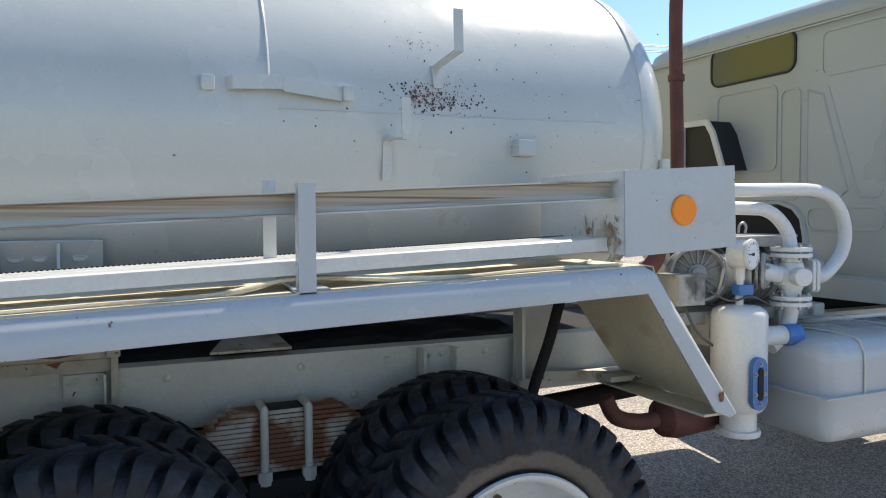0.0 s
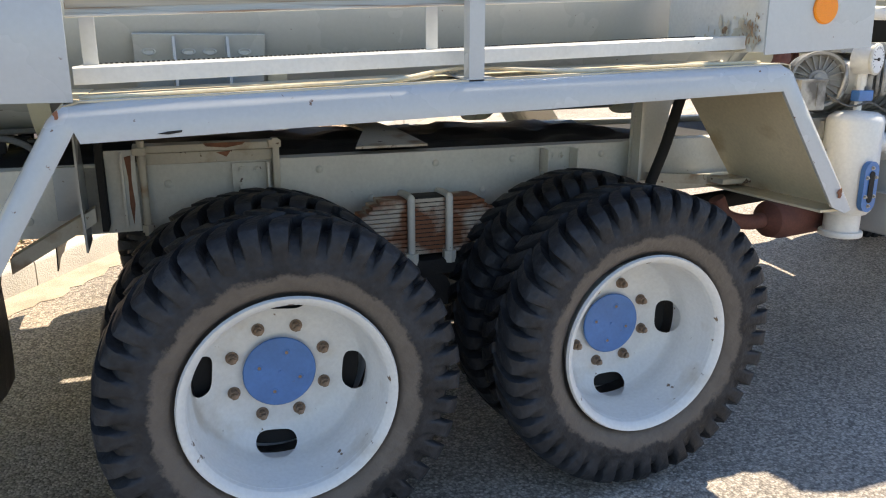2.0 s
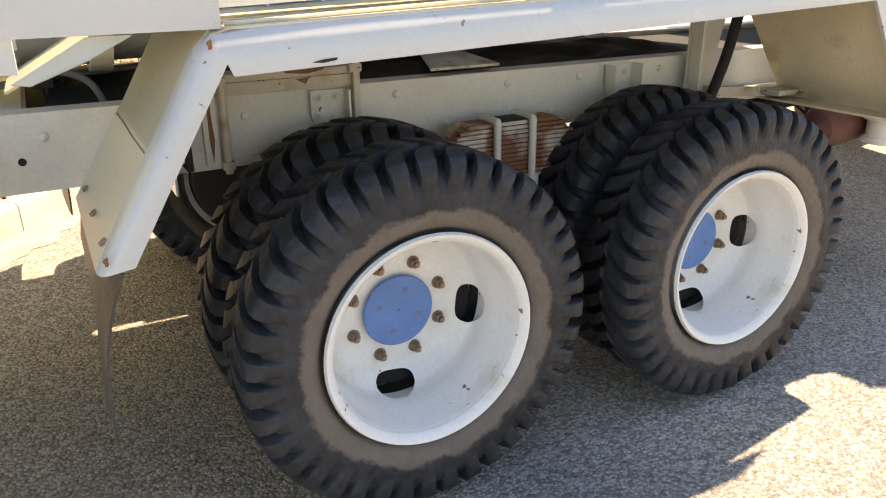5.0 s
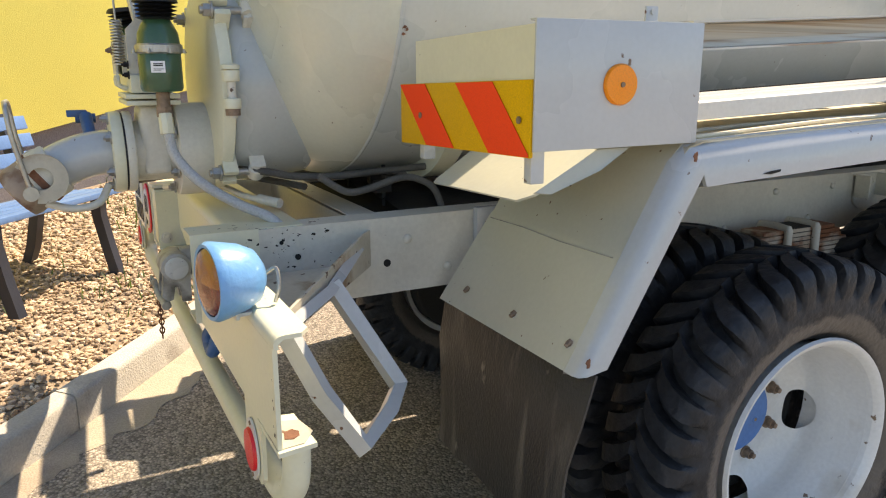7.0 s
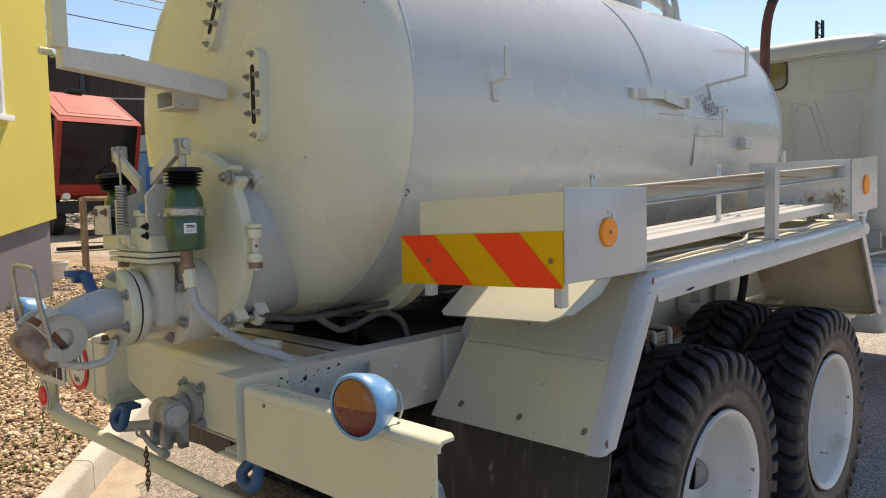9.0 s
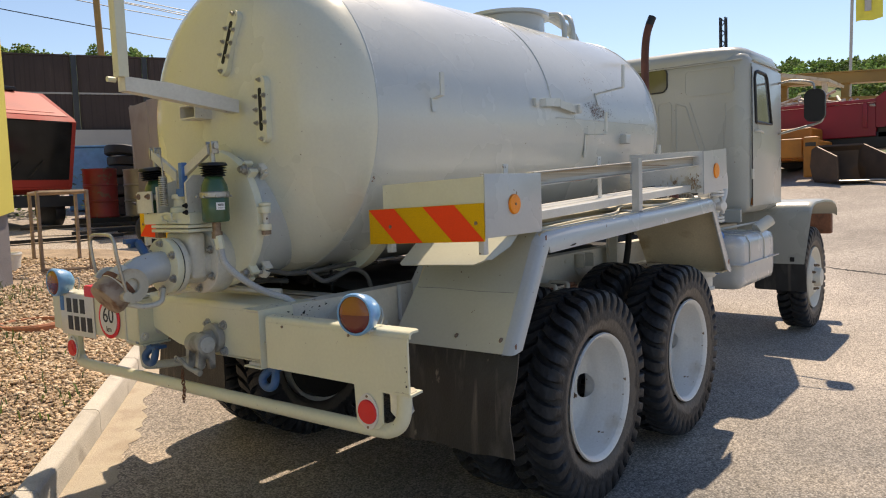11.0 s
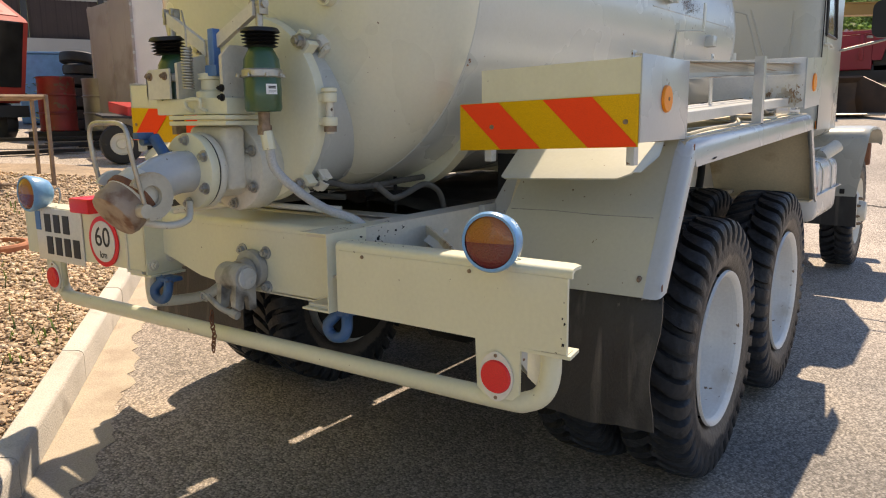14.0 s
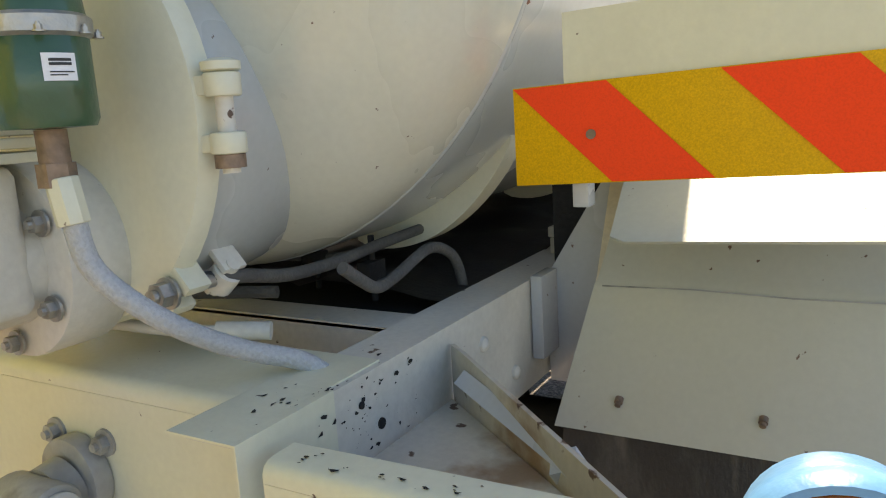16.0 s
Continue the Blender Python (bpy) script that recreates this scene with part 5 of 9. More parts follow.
for pts, r in (([(-1.95, 0.12, 1.07), (-1.75, -0.10, 1.12), (-1.647, -0.25, 1.130), (-1.533, -0.25, 1.107), (-1.415, -0.25, 1.102), (-1.28, -0.25, 1.108), (-1.14, -0.25, 1.112)], 0.010),
               ([(-1.50, -0.33, 1.115), (-1.455, -0.33, 1.085), (-1.416, -0.33, 1.066), (-1.36, -0.33, 1.072), (-1.257, -0.33, 1.097), (-1.19, -0.33, 1.080), (-1.154, -0.33, 1.048), (-1.129, -0.33, 0.984)], 0.010),
               ([(-1.50, 0.25, 1.06), (-1.3, 0.05, 1.07), (-1.15, -0.1, 1.06), (-0.9, -0.15, 1.09)], 0.008)):
    tp("brake_line", lambda bm: tube(bm, pts, r, 10), "oldhose", label="dusty dark brake hose")
for x, y in ((-1.27, -0.22), (-1.22, -0.05), (-1.24, 0.16)):
    tp("hose_clip", lambda bm: (cyl(bm, (x, y, 1.0), (x, y, 1.12), 0.006, seg=8), box(bm, x - 0.03, x + 0.02, y - 0.015, y + 0.015, 1.04, 1.075, 0.004)), "dark")
tp("cross_bar", lambda bm: (tube(bm, [(-1.70, 0.5, 1.06), (-1.62, 0.1, 1.075), (-1.5, -0.2, 1.07)], 0.010, 8)), "oldhose")


# paint chips on the rail's tail
random.seed(14)
def chips(bm, n, x0, sx, top):
    for _ in range(n):
        x = random.gauss(x0, sx)
        r, k = random.uniform(0.2, 1) ** 3 * 0.0045, random.randint(5, 7)
        if top:
            c, u, w = Vector((x, random.uniform(-0.45, -0.38), 1.0162 if x < -1.695 else 1.0128)), Vector((1, 0, 0)), Vector((0, 1, 0))
        else:
            c, u, w = Vector((x, -0.4542 if x < -1.695 else -0.4508, random.uniform(0.90, 1.005))), Vector((1, 0, 0)), Vector((0, 0, 1))
        facet(bm, [bm.verts.new(c + (u * math.cos(6.283 * i / k) * 1.5 + w * math.sin(6.283 * i / k)) * r * random.uniform(0.15, 1.5)) for i in range(k)])
tagged(part("chipped_paint", build(chips, 110, -1.68, 0.06, True), M["dark"], truck, "dark chips in the rail paint"), kind="stuff")
tagged(part("chipped_paint", build(chips, 90, -1.63, 0.06, False), M["dark"], truck, "dark chips in the rail paint"), kind="stuff")

def edge_chips(seed, n, p0, p1, across, normal, rmax, spread_):
    """Small ragged chips scattered along a worn edge."""
    p0, p1, across, normal = Vector(p0), Vector(p1), Vector(across), Vector(normal)
    along = (p1 - p0).normalized()
    def f(bm):
        rnd = random.Random(seed)
        for i in range(n):
            c = p0.lerp(p1, rnd.random()) + across * abs(rnd.gauss(0, spread_)) + normal * (0.0008 + 0.00002 * i)
            r, k = rmax * rnd.uniform(0.2, 1) ** 2, rnd.randint(5, 8)
            facet(bm, [bm.verts.new(c + (along * math.cos(6.283 * q / k) * 1.6 + across * math.sin(6.283 * q / k)) * r * rnd.uniform(0.3, 1.4)) for q in range(k)])
    return f
for seed, n, p0, p1, across, normal, rmax, sp_ in ((1, 26, (-1.832, -0.48, 0.9982), (-1.832, -0.74, 0.9982), (1, 0, 0), (0, 0, 1), 0.0035, 0.014), (3, 8, (-1.8455, -1.145, 0.80), (-1.8455, -1.145, 0.97), (0, 1, 0), (-1, 0, 0), 0.0035, 0.008)):
    tagged(tp("chipped_paint", edge_chips(seed, n, p0, p1, across, normal, rmax, sp_), "dark", label="dark chips along a worn edge"), kind="stuff")

# ---- fenders, lockers and rails ----
SL = 0.036
def fz(x):
    return 1.243 + SL * (x + 1.0)          # height of the fender's flat top


for s in (-1, 1):
    Y = lambda y: y if s < 0 else 2 * C - y
    top = [(1.335, 0.845), (1.03, 1.262), (1.015, fz(1.0) - 0.004), (0.99, fz(0.99)), (-0.95, fz(-0.95)), (-0.985, fz(-1.0) - 0.008), (-1.01, 1.205), (-1.11, 1.03), (-1.118, 1.022), (-1.245, 0.805)]
    fender = tp("fender", lambda bm: strip(bm, top, Y(-0.585), Y(-1.122), 0.004), "dusty" if s < 0 else "sheet", label="long sheet-metal fender over the two rear axles")
    def skirt(bm):
        yo = Y(-1.146)
        lo = [(1.30, 0.835), (1.335, 0.850), (1.045, 1.262), (1.02, 1.300), (0.98, fz(0.98) + 0.002), (-0.95, fz(-0.95) + 0.002), (-0.985, fz(-1.0) - 0.004), (-1.02, 1.207), (-1.256, 0.802), (-1.185, 0.812), (-0.965, 1.185), (-0.955, 1.160), (0.98, 1.236), (1.24, 0.86)]
        # one plate with a rolled upper edge
        top_e, low_e = lo[1:9], [lo[0], lo[13], lo[12], lo[12], lo[12], lo[11], lo[10], lo[9]]
        rings = []
        for (x1, z1), (x2, z2) in zip(top_e, low_e):
            d = Vector((x2 - x1, 0, z2 - z1))
            rings.append([Vector((x1, yo - s * 0.048, z1 + 0.003)), Vector((x1, yo - s * 0.024, z1 + 0.001)) + d * 0.03, Vector((x1, yo - s * 0.008, z1)) + d * 0.12, Vector((x1, yo, z1)) + d * 0.32, Vector((x2, yo, z2)), Vector((x2, yo - s * 0.010, z2)),
                          Vector((x1, yo - s * 0.010, z1)) + d * 0.34, Vector((x1, yo - s * 0.048, z1 - 0.003))])
        loft(bm, rings)
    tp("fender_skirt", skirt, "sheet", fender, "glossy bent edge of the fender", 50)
    tp("scuff", lambda bm: prism(bm, [(-0.80, Y(-1.1475), 1.176), (-0.775, Y(-1.1475), 1.181), (-0.745, Y(-1.1475), 1.183), (-0.747, Y(-1.1475), 1.178), (-0.775, Y(-1.1475), 1.174)], (0, s * 0.0006, 0)), "dark", fender)
    # back leg panel, with crease
    tp("back_panel", lambda bm: loft(bm, [[Vector((x, Y(y0), z)), Vector((x, Y(y1), z)), Vector((x + 0.004, Y(y1), z - 0.002)), Vector((x + 0.004, Y(y0), z - 0.002))] for x, z, y0, y1 in
                                         ((-0.985, fz(-1.0) + 0.002, -0.62, -1.100), (-1.02, 1.209, -0.62, -1.100), (-1.118, 1.034, -0.59, -1.100), (-1.124, 1.030, -0.59, -1.100), (-1.128, 1.020, -0.585, -1.100), (-1.256, 0.806, -0.553, -1.100))]), "legback", fender)
    # darker strip paints the thin shadow line where the sheets overlap
    tp("panel_joint", lambda bm: loft(bm, [[Vector((-1.1285 + dx, Y(y), z)) for dx, z in ((-0.0035, 1.0200 + 0.003 * k), (-0.0040, 1.0175 + 0.003 * k), (0.0, 1.0188 + 0.003 * k))] for y, k in ((-0.60, 0), (-0.75, 1), (-0.90, -0.5), (-1.08, 0.3))]), "casting", fender, "grey strip drawing the shadow line of two overlapping sheets")
    for x, y, z, r in ((-0.995, -1.1185, 1.222, 0.007), (-1.235, -1.1185, 0.835, 0.007), (1.262, -1.1185, 0.905, 0.012)):
        tp("rust_scar", lambda bm: prism(bm, [(x + r * math.cos(q) * (0.5 + 0.5 * (i % 3) / 2), Y(y - 0.0305 if x > 0 else y - 0.030), z + 1.7 * r * math.sin(q) * (0.6 + 0.4 * ((i * 7) % 5) / 4)) for i, q in enumerate([2 * math.pi * k / 11 for k in range(11)])], (0, s * 0.002, 0)), "rust", fender)
    for y in (-0.655, -0.871, -1.080):
        tp("rivet", lambda bm: (cyl(bm, (-1.225, Y(y), 0.857), (-1.2335, Y(y), 0.852), 0.0068, seg=12), cyl(bm, (-1.2335, Y(y), 0.852), (-1.239, Y(y), 0.849), 0.005, seg=8)), "bolt", fender)
    # front leg inner plate and brace
    tp("front_panel", lambda bm: box(bm, 1.22, 1.33, Y(-0.56), Y(-1.12), 0.838, 0.846), "dusty", fender)
    tp("fender_stay", lambda bm: box(bm, 0.9, 1.55, Y(-0.47), Y(-0.53), 0.83, 0.87, 0.003), "frame", fender)
    # rubber mud flap, gently curved
    def flap(bm):
        n, k = 8, 6
        rows = []
        for j in range(n + 1):
            z = 0.803 - 0.388 * j / n
            bulge = [-0.014 - (1 - q / k) * 0.018 * min(1.0, j / 2) - 0.032 * (q / k) * (j / n) ** 0.6 + 0.034 * (q / k) ** 4 * (1 - j / n) ** 4 for q in range(k + 1)]
            row = []
            for i in range(k + 1):
                y = -0.565 - (0.58 + 0.01 * math.sin(j)) * i / k
                row.append(Vector((-1.232 + bulge[i] + 0.008 * math.sin(3.0 * i / k + 0.4 * j) * j / n, Y(y), z - 0.008 * math.sin(2 * i) * j / n)))
            rows.append(row)
        for dx in (0.0, 0.006):
            loft(bm, [[p + Vector((dx, 0, 0)) for p in r] for r in rows], closed=False)
        edge = [[p, p + Vector((0.006, 0, 0))] for p in ([r[0] for r in rows] + rows[-1][1:] + [r[-1] for r in rows[::-1]][1:] + rows[0][::-1][1:])]
        loft(bm, edge, closed=False)
    tp("mud_flap", flap, "flap", label="scuffed black rubber mud flap")

    # storage locker at the back with the hazard board
    lock = tp("locker_back", lambda bm: (box(bm, -1.350, -1.346, Y(-1.1085), Y(-0.622), 1.247, 1.470), box(bm, -1.346, -1.325, Y(-1.1085), Y(-0.622), 1.466, 1.470)), "paint", label="ivory sheet-metal back plate above the fender")
    tp("locker_side", lambda bm: (box(bm, -1.352, -0.962, Y(-1.114), Y(-1.109), 1.246, 1.476, 0.0012), box(bm, -1.350, -0.964, Y(-1.109), Y(-1.092), 1.472, 1.476)), "sheet", lock, "ivory sheet-metal side plate with an amber reflector")
    board = tp("hazard_board", lambda bm: box(bm, -1.356, -1.349, Y(-1.108), Y(-0.548), 1.238, 1.376, 0.001), "hazyel", label="red and amber striped hazard board")
    def stripe(bm, poly):
        prism(bm, [(-1.3575, Y(y), z) for y, z in poly], (-0.001, 0, 0))
    for poly in ([(-0.550, 1.3745), (-0.684, 1.3745), (-0.823, 1.2395), (-0.690, 1.2395)], [(-0.829, 1.3745), (-0.978, 1.3745), (-1.106, 1.2440), (-1.106, 1.2395), (-0.968, 1.2395)]):
        part("red_stripe", build(stripe, poly), M["hazred"], board)
    for y in (-0.662, -1.075):
        tp("screw_head", lambda bm: cyl(bm, (-1.3585, Y(y), 1.305), (-1.3605, Y(y), 1.305), 0.007, seg=10), "bolt", board)
    # unseen plate added to keep the sun off the back leg panel
    tp("locker_floor", lambda bm: box(bm, -1.17, -0.955, Y(-1.106), Y(-0.555), 1.246, 1.250), "dusty", lock)
    tp("deflector", lambda bm: (prism(bm, [(-1.16, Y(-0.66), 1.243), (-1.20, Y(-1.10), 1.243), (-1.325, Y(-1.085), 1.165), (-1.345, Y(-1.05), 1.150), (-1.345, Y(-0.70), 1.138), (-1.325, Y(-0.675), 1.142)], (0.003, 0, -0.004)),
                                prism(bm, [(-1.12, Y(-1.10), 1.243), (-1.20, Y(-1.103), 1.243), (-1.33, Y(-1.088), 1.168), (-1.30, Y(-1.10), 1.165), (-1.20, Y(-1.115), 1.205)], (0.0, s * -0.004, -0.002))), "legback", lock, "pale bent deflector sheet")
    for y in (-0.64, -1.085):
        tp("locker_stay", lambda bm: box(bm, -1.345, -1.315, Y(y) - 0.012, Y(y) + 0.012, 1.185, 1.25, 0.003), "sheet", lock)
    round_reflector("amber_reflector", (-1.165, Y(-1.1145), 1.362), (0, s, 0), 0.038, "orange", lock, "round amber side reflector", None)
    tp("screw_head", lambda bm: cyl(bm, (-1.165, Y(-1.123), 1.362), (-1.165, Y(-1.1255), 1.362), 0.005, seg=8), "bolt", lock)

    for ob in [lock, board] + list(board.children):
        for v in ob.data.vertices:
            yy = v.co.y if s < 0 else 2 * C - v.co.y
            v.co.z -= 0.003 + 0.018 * (yy + 1.108) / 0.56
    # front side plate
    fp = tp("side_plate", lambda bm: (prism(bm, [(0.922, Y(-1.115), 1.342), (1.348, Y(-1.115), 1.367), (1.338, Y(-1.115), 1.620), (0.918, Y(-1.115), 1.594)], (0, -s * 0.006, 0))), "sheet", label="ivory side plate with an amber reflector")
    tp("end_plate", lambda bm: box(bm, 0.920, 0.935, Y(-1.108), Y(-0.648), 1.35, 1.598, 0.002), "white", fp, "pale end plate with rust stains")
    round_reflector("amber_reflector", (1.136, Y(-1.1155), 1.480), (0, s, 0), 0.047, "orange", fp, "round amber side reflector", None)
    def stain(bm, seed, n, yc, zc_, sy, sz, rmax, x):
        rnd = random.Random(seed)
        for i in range(n):
            y, z, r, st = rnd.gauss(yc, sy), min(1.46, max(1.382, rnd.gauss(zc_, sz))), rmax * rnd.uniform(0.25, 1) ** 2, rnd.uniform(0.8, 3.0)
            if -1.100 < y < -0.66:
                facet(bm, [bm.verts.new((x - 0.00004 * i, Y(y + r * math.cos(q) * rnd.uniform(0.5, 1.2)), z + r * st * math.sin(q) * rnd.uniform(0.6, 1.2))) for q in [2 * math.pi * k / 9 for k in range(9)]])
    tagged(part("rust_stain", build(stain, 5, 70, -1.00, 1.41, 0.06, 0.030, 0.014, 0.9145), M["rusty"], fp, "blotchy rust stain"), kind="stuff")
    tagged(part("rust_stain", build(stain, 8, 70, -1.055, 1.40, 0.030, 0.028, 0.0060, 0.9142), M["stain"], fp, "dark rust scabs"), kind="stuff")
    tagged(part("rust_stain", build(stain, 9, 9, -0.93, 1.415, 0.022, 0.006, 0.009, 0.9143), M["stain"], fp, "dark rust scabs"), kind="stuff")
    # guard rail
    gr = lambda x: 0.047 * (x + 0.96)
    def angle_bar(bm):
        rings = []
        for x in (-0.962, 0.915):
            b = 1.424 + gr(x)
            rings.append([Vector((x, Y(y), b + z)) for y, z in ((-1.085, 0.0), (-1.085, 0.004), (-1.052, 0.006), (-1.050, 0.052), (-1.085, 0.054), (-1.085, 0.058), (-1.044, 0.058), (-1.044, 0.0))])
        loft(bm, rings)
    tp("guard_rail", angle_bar, "rail", label="brown-streaked steel guard rail")
    tp("rail_web", lambda bm: loft(bm, [[Vector((x, Y(y), 1.424 + gr(x) + z)) for y, z in ((-1.054, 0.020), (-1.054, 0.051), (-1.0505, 0.051), (-1.0505, 0.020))] for x in (-0.960, 0.913)]), "streaked", label="brown water-streaked web of the rail")
    def tray(bm):
        rings = []
        for x in (-0.962, 0.915):
            b = 1.280 + gr(x) * 0.9
            rings.append([Vector((x, Y(y), b + z)) for y, z in ((-1.034, 0.0), (-1.040, 0.0), (-1.040, 0.036), (-1.034, 0.040), (-0.995, 0.040), (-0.990, 0.031), (-0.955, 0.031), (-0.950, 0.040), (-0.915, 0.040), (-0.910, 0.031), (-0.875, 0.031), (-0.870, 0.040), (-0.80, 0.040), (-0.80, 0.035), (-0.868, 0.035), (-0.873, 0.026), (-0.912, 0.026), (-0.917, 0.035), (-0.948, 0.035), (-0.953, 0.026), (-0.992, 0.026), (-0.997, 0.035), (-1.034, 0.035))])
        loft(bm, rings)
    tp("step_tray", tray, "white", label="white pressed step tray along the tank", angle=25)
    def teeth(bm):
        for i in range(150):
            x = -0.955 + 0.0124 * i
            z = 1.280 + gr(x) * 0.9 + 0.0402
            box(bm, x, x + 0.0065, Y(-0.822), Y(-0.815), z, z + 0.0032)
    tagged(tp("tray_teeth", teeth, "black", label="serrated grip edge of the step tray"), kind="stuff")
    def post(bm):
        x = -0.018
        loft(bm, [[Vector((x + a, Y(y), z)) for a, y in ((-0.021, -1.122), (0.021, -1.122), (0.021, -1.085), (0.016, -1.085), (0.016, -1.116), (-0.016, -1.116), (-0.016, -1.085), (-0.021, -1.085))] for z in (fz(0) - 0.008, 1.545)])
        prism(bm, [(-0.045, Y(-1.12), fz(0) + 0.001), (0.045, Y(-1.12), fz(0) + 0.001), (0.045, Y(-0.86), fz(0) + 0.02), (-0.045, Y(-0.86), fz(0) + 0.02)], (0, 0, 0.005))
    tp("rail_post", post, "sheet", label="folded channel post of the guard rail")
    for x in (-0.93, -0.07):
        tp("rail_stay", lambda bm: (box(bm, x - 0.017, x + 0.017, Y(-0.93), Y(-0.924), 1.31 + gr(x), 1.520 + gr(x), 0.002), cyl(bm, (x, Y(-0.9305), 1.508 + gr(x)), (x, Y(-0.934), 1.508 + gr(x)), 0.006, seg=8)), "sheet")
    # cable lying on the fender
    tp("cable", lambda bm: tube(bm, [(-0.96, Y(-1.00), fz(-0.96) + 0.008), (-0.6, Y(-0.98), fz(-0.6) + 0.008), (-0.2, Y(-1.06), fz(-0.2) + 0.010), (0.0, Y(-1.00), fz(0) + 0.03), (0.4, Y(-1.05), fz(0.4) + 0.008), (0.8, Y(-1.00), fz(0.8) + 0.008), (0.95, Y(-0.9), fz(0.95) + 0.008)], 0.005, 8), "frame")
    tp("cable", lambda bm: tube(bm, [(-0.95, Y(-1.085), fz(-0.95) + 0.008), (-0.5, Y(-1.06), fz(-0.5) + 0.010), (-0.25, Y(-1.09), fz(-0.25) + 0.012), (-0.02, Y(-1.03), fz(0) + 0.03), (0.3, Y(-1.09), fz(0.3) + 0.010), (0.62, Y(-1.06), fz(0.62) + 0.010), (0.93, Y(-1.09), fz(0.93) + 0.008)], 0.005, 8), "dusty")

# brackets under the flank of the tank; added unseen shelves close the gap to sun
def oval_boss(bm, x, y, z, s):
    ring_ = lambda k, d: [Vector((x + 0.021 * k * math.cos(q), y + s * d, z + 0.011 * k * math.sin(q))) for q in [2 * math.pi * i / 20 for i in range(20)]]
    loft(bm, [ring_(1.0, 0.0), ring_(0.95, 0.004), ring_(0.75, 0.005), ring_(0.65, 0.001), ring_(0.05, 0.001)])
for s in (-1, 1):
    Y = lambda y: y if s < 0 else 2 * C - y
    br = tp("tank_bracket", lambda bm: (prism(bm, [(-0.84, Y(-0.562), 1.400), (-0.84, Y(-0.556), 1.404), (-0.84, Y(-0.474), 1.254), (-0.84, Y(-0.480), 1.250)], (0.37, 0, 0)), box(bm, -0.84, -0.47, Y(-0.60), Y(-0.474), 1.238, 1.2495, 0.002)), "tank", label="welded bracket plate with oval bosses under the tank")
    for x in (-0.735, -0.585):
        tp("bracket_web", lambda bm: prism(bm, [(x, Y(-0.557), 1.395), (x, Y(-0.575), 1.395), (x, Y(-0.625), 1.250), (x, Y(-0.480), 1.250)], (0.008, 0, 0)), "tank", br)
    for x in (-0.80, -0.69, -0.63, -0.53):
        part("boss", build(oval_boss, x, Y(-0.536), 1.352, s), M["tank"], br)
    for x0, x1 in ((-0.84, -0.60), (-0.29, 0.06), (0.36, 1.02)):
        tp("gap_shelf", lambda bm: box(bm, x0, x1, Y(-0.66), Y(-0.55), 1.222, 1.228), "dusty", label="unseen dusty sheet added to block sun between fender and tank")

# ---- between tank and cab ----
older = set(bpy.data.objects)
tp("stack_pipe", lambda bm: (tube(bm, [(1.64, -0.55, 1.05), (1.68, -0.47, 1.25), (1.70, -0.445, 1.7), (1.70, -0.435, 2.0), (1.695, -0.435, 2.30), (1.70, -0.45, 2.48), (1.73, -0.48, 2.60)], 0.0275, 16),
                             cyl(bm, (1.70, -0.435, 2.02), (1.70, -0.435, 2.045), 0.034)), "exhaust", label="rusty brown upright exhaust pipe")
tp("stack_tip", lambda bm: lathe(bm, [(0.028, -0.06), (0.029, 0.0), (0.029, 0.006), (0.023, 0.006), (0.022, -0.05)], (1.73, -0.48, 2.60), (0.35, -0.30, 1), 18), "black", label="sooty pipe tip")
tp("silencer", lambda bm: (tube(bm, [(1.20, -0.72, 0.82), (1.24, -0.73, 0.75), (1.34, -0.73, 0.72), (1.42, -0.73, 0.72)], 0.030, 12), lathe(bm, [(0.03, 0), (0.07, 0.03), (0.082, 0.08), (0.082, 0.45), (0.06, 0.52), (0.03, 0.54)], (1.42, -0.73, 0.72), (1, 0.1, 0.03), 24)), "exhaust", label="rusty exhaust silencer")
SX, SY = 1.685, -0.86
sep = tp("separator_vessel", lambda bm: lathe(bm, [(0.0, 0.005), (0.08, 0.0), (0.092, 0.015), (0.098, 0.035), (0.098, 0.345), (0.092, 0.362), (0.07, 0.377), (0.0, 0.384)], (SX, SY, 0.760), (0, 0, 1), 44), "white", label="white upright separator vessel", angle=50)
tp("drain_flange", lambda bm: (cyl(bm, (SX, SY, 0.69), (SX, SY, 0.765), 0.064, seg=32), cyl(bm, (SX, SY, 0.668), (SX, SY, 0.692), 0.078, seg=32, bev=0.006)), "white", sep)
gl = tp("sight_glass", lambda bm: prism(bm, [(SX - 0.015 + 0.034 * math.cos(t), SY - 0.094, 0.875 + (0.055 if math.sin(t) > 0 else -0.055) + 0.038 * math.sin(t)) for t in [2 * math.pi * i / 24 for i in range(24)]], (-0.002, -0.022, 0)), "blue", sep, "blue oval sight glass")
for k in range(6):
    a = math.pi / 6 + k * math.pi / 3
    tp("bolt", lambda bm: bolt_mesh(bm, (SX - 0.017 + 0.024 * math.cos(a), SY - 0.116, 0.875 + 0.070 * math.sin(a)), (0, -1, 0), 0.005, 0.007), "steel", gl)
tp("glass_slot", lambda bm: prism(bm, [(SX - 0.017 + 0.012 * math.cos(t), SY - 0.117, 0.875 + (0.045 if math.sin(t) > 0 else -0.045) + 0.013 * math.sin(t)) for t in [2 * math.pi * i / 20 for i in range(20)]], (0, -0.003, 0)), "dark", gl)
tp("side_outlet", lambda bm: (cyl(bm, (SX + 0.10, SY, 1.02), (SX + 0.22, SY - 0.02, 1.02), 0.036), ), "white", sep)
tp("blue_cap", lambda bm: cyl(bm, (SX + 0.20, SY - 0.02, 1.02), (SX + 0.26, SY - 0.03, 1.02), 0.040), "blue", sep, "blue union cap")
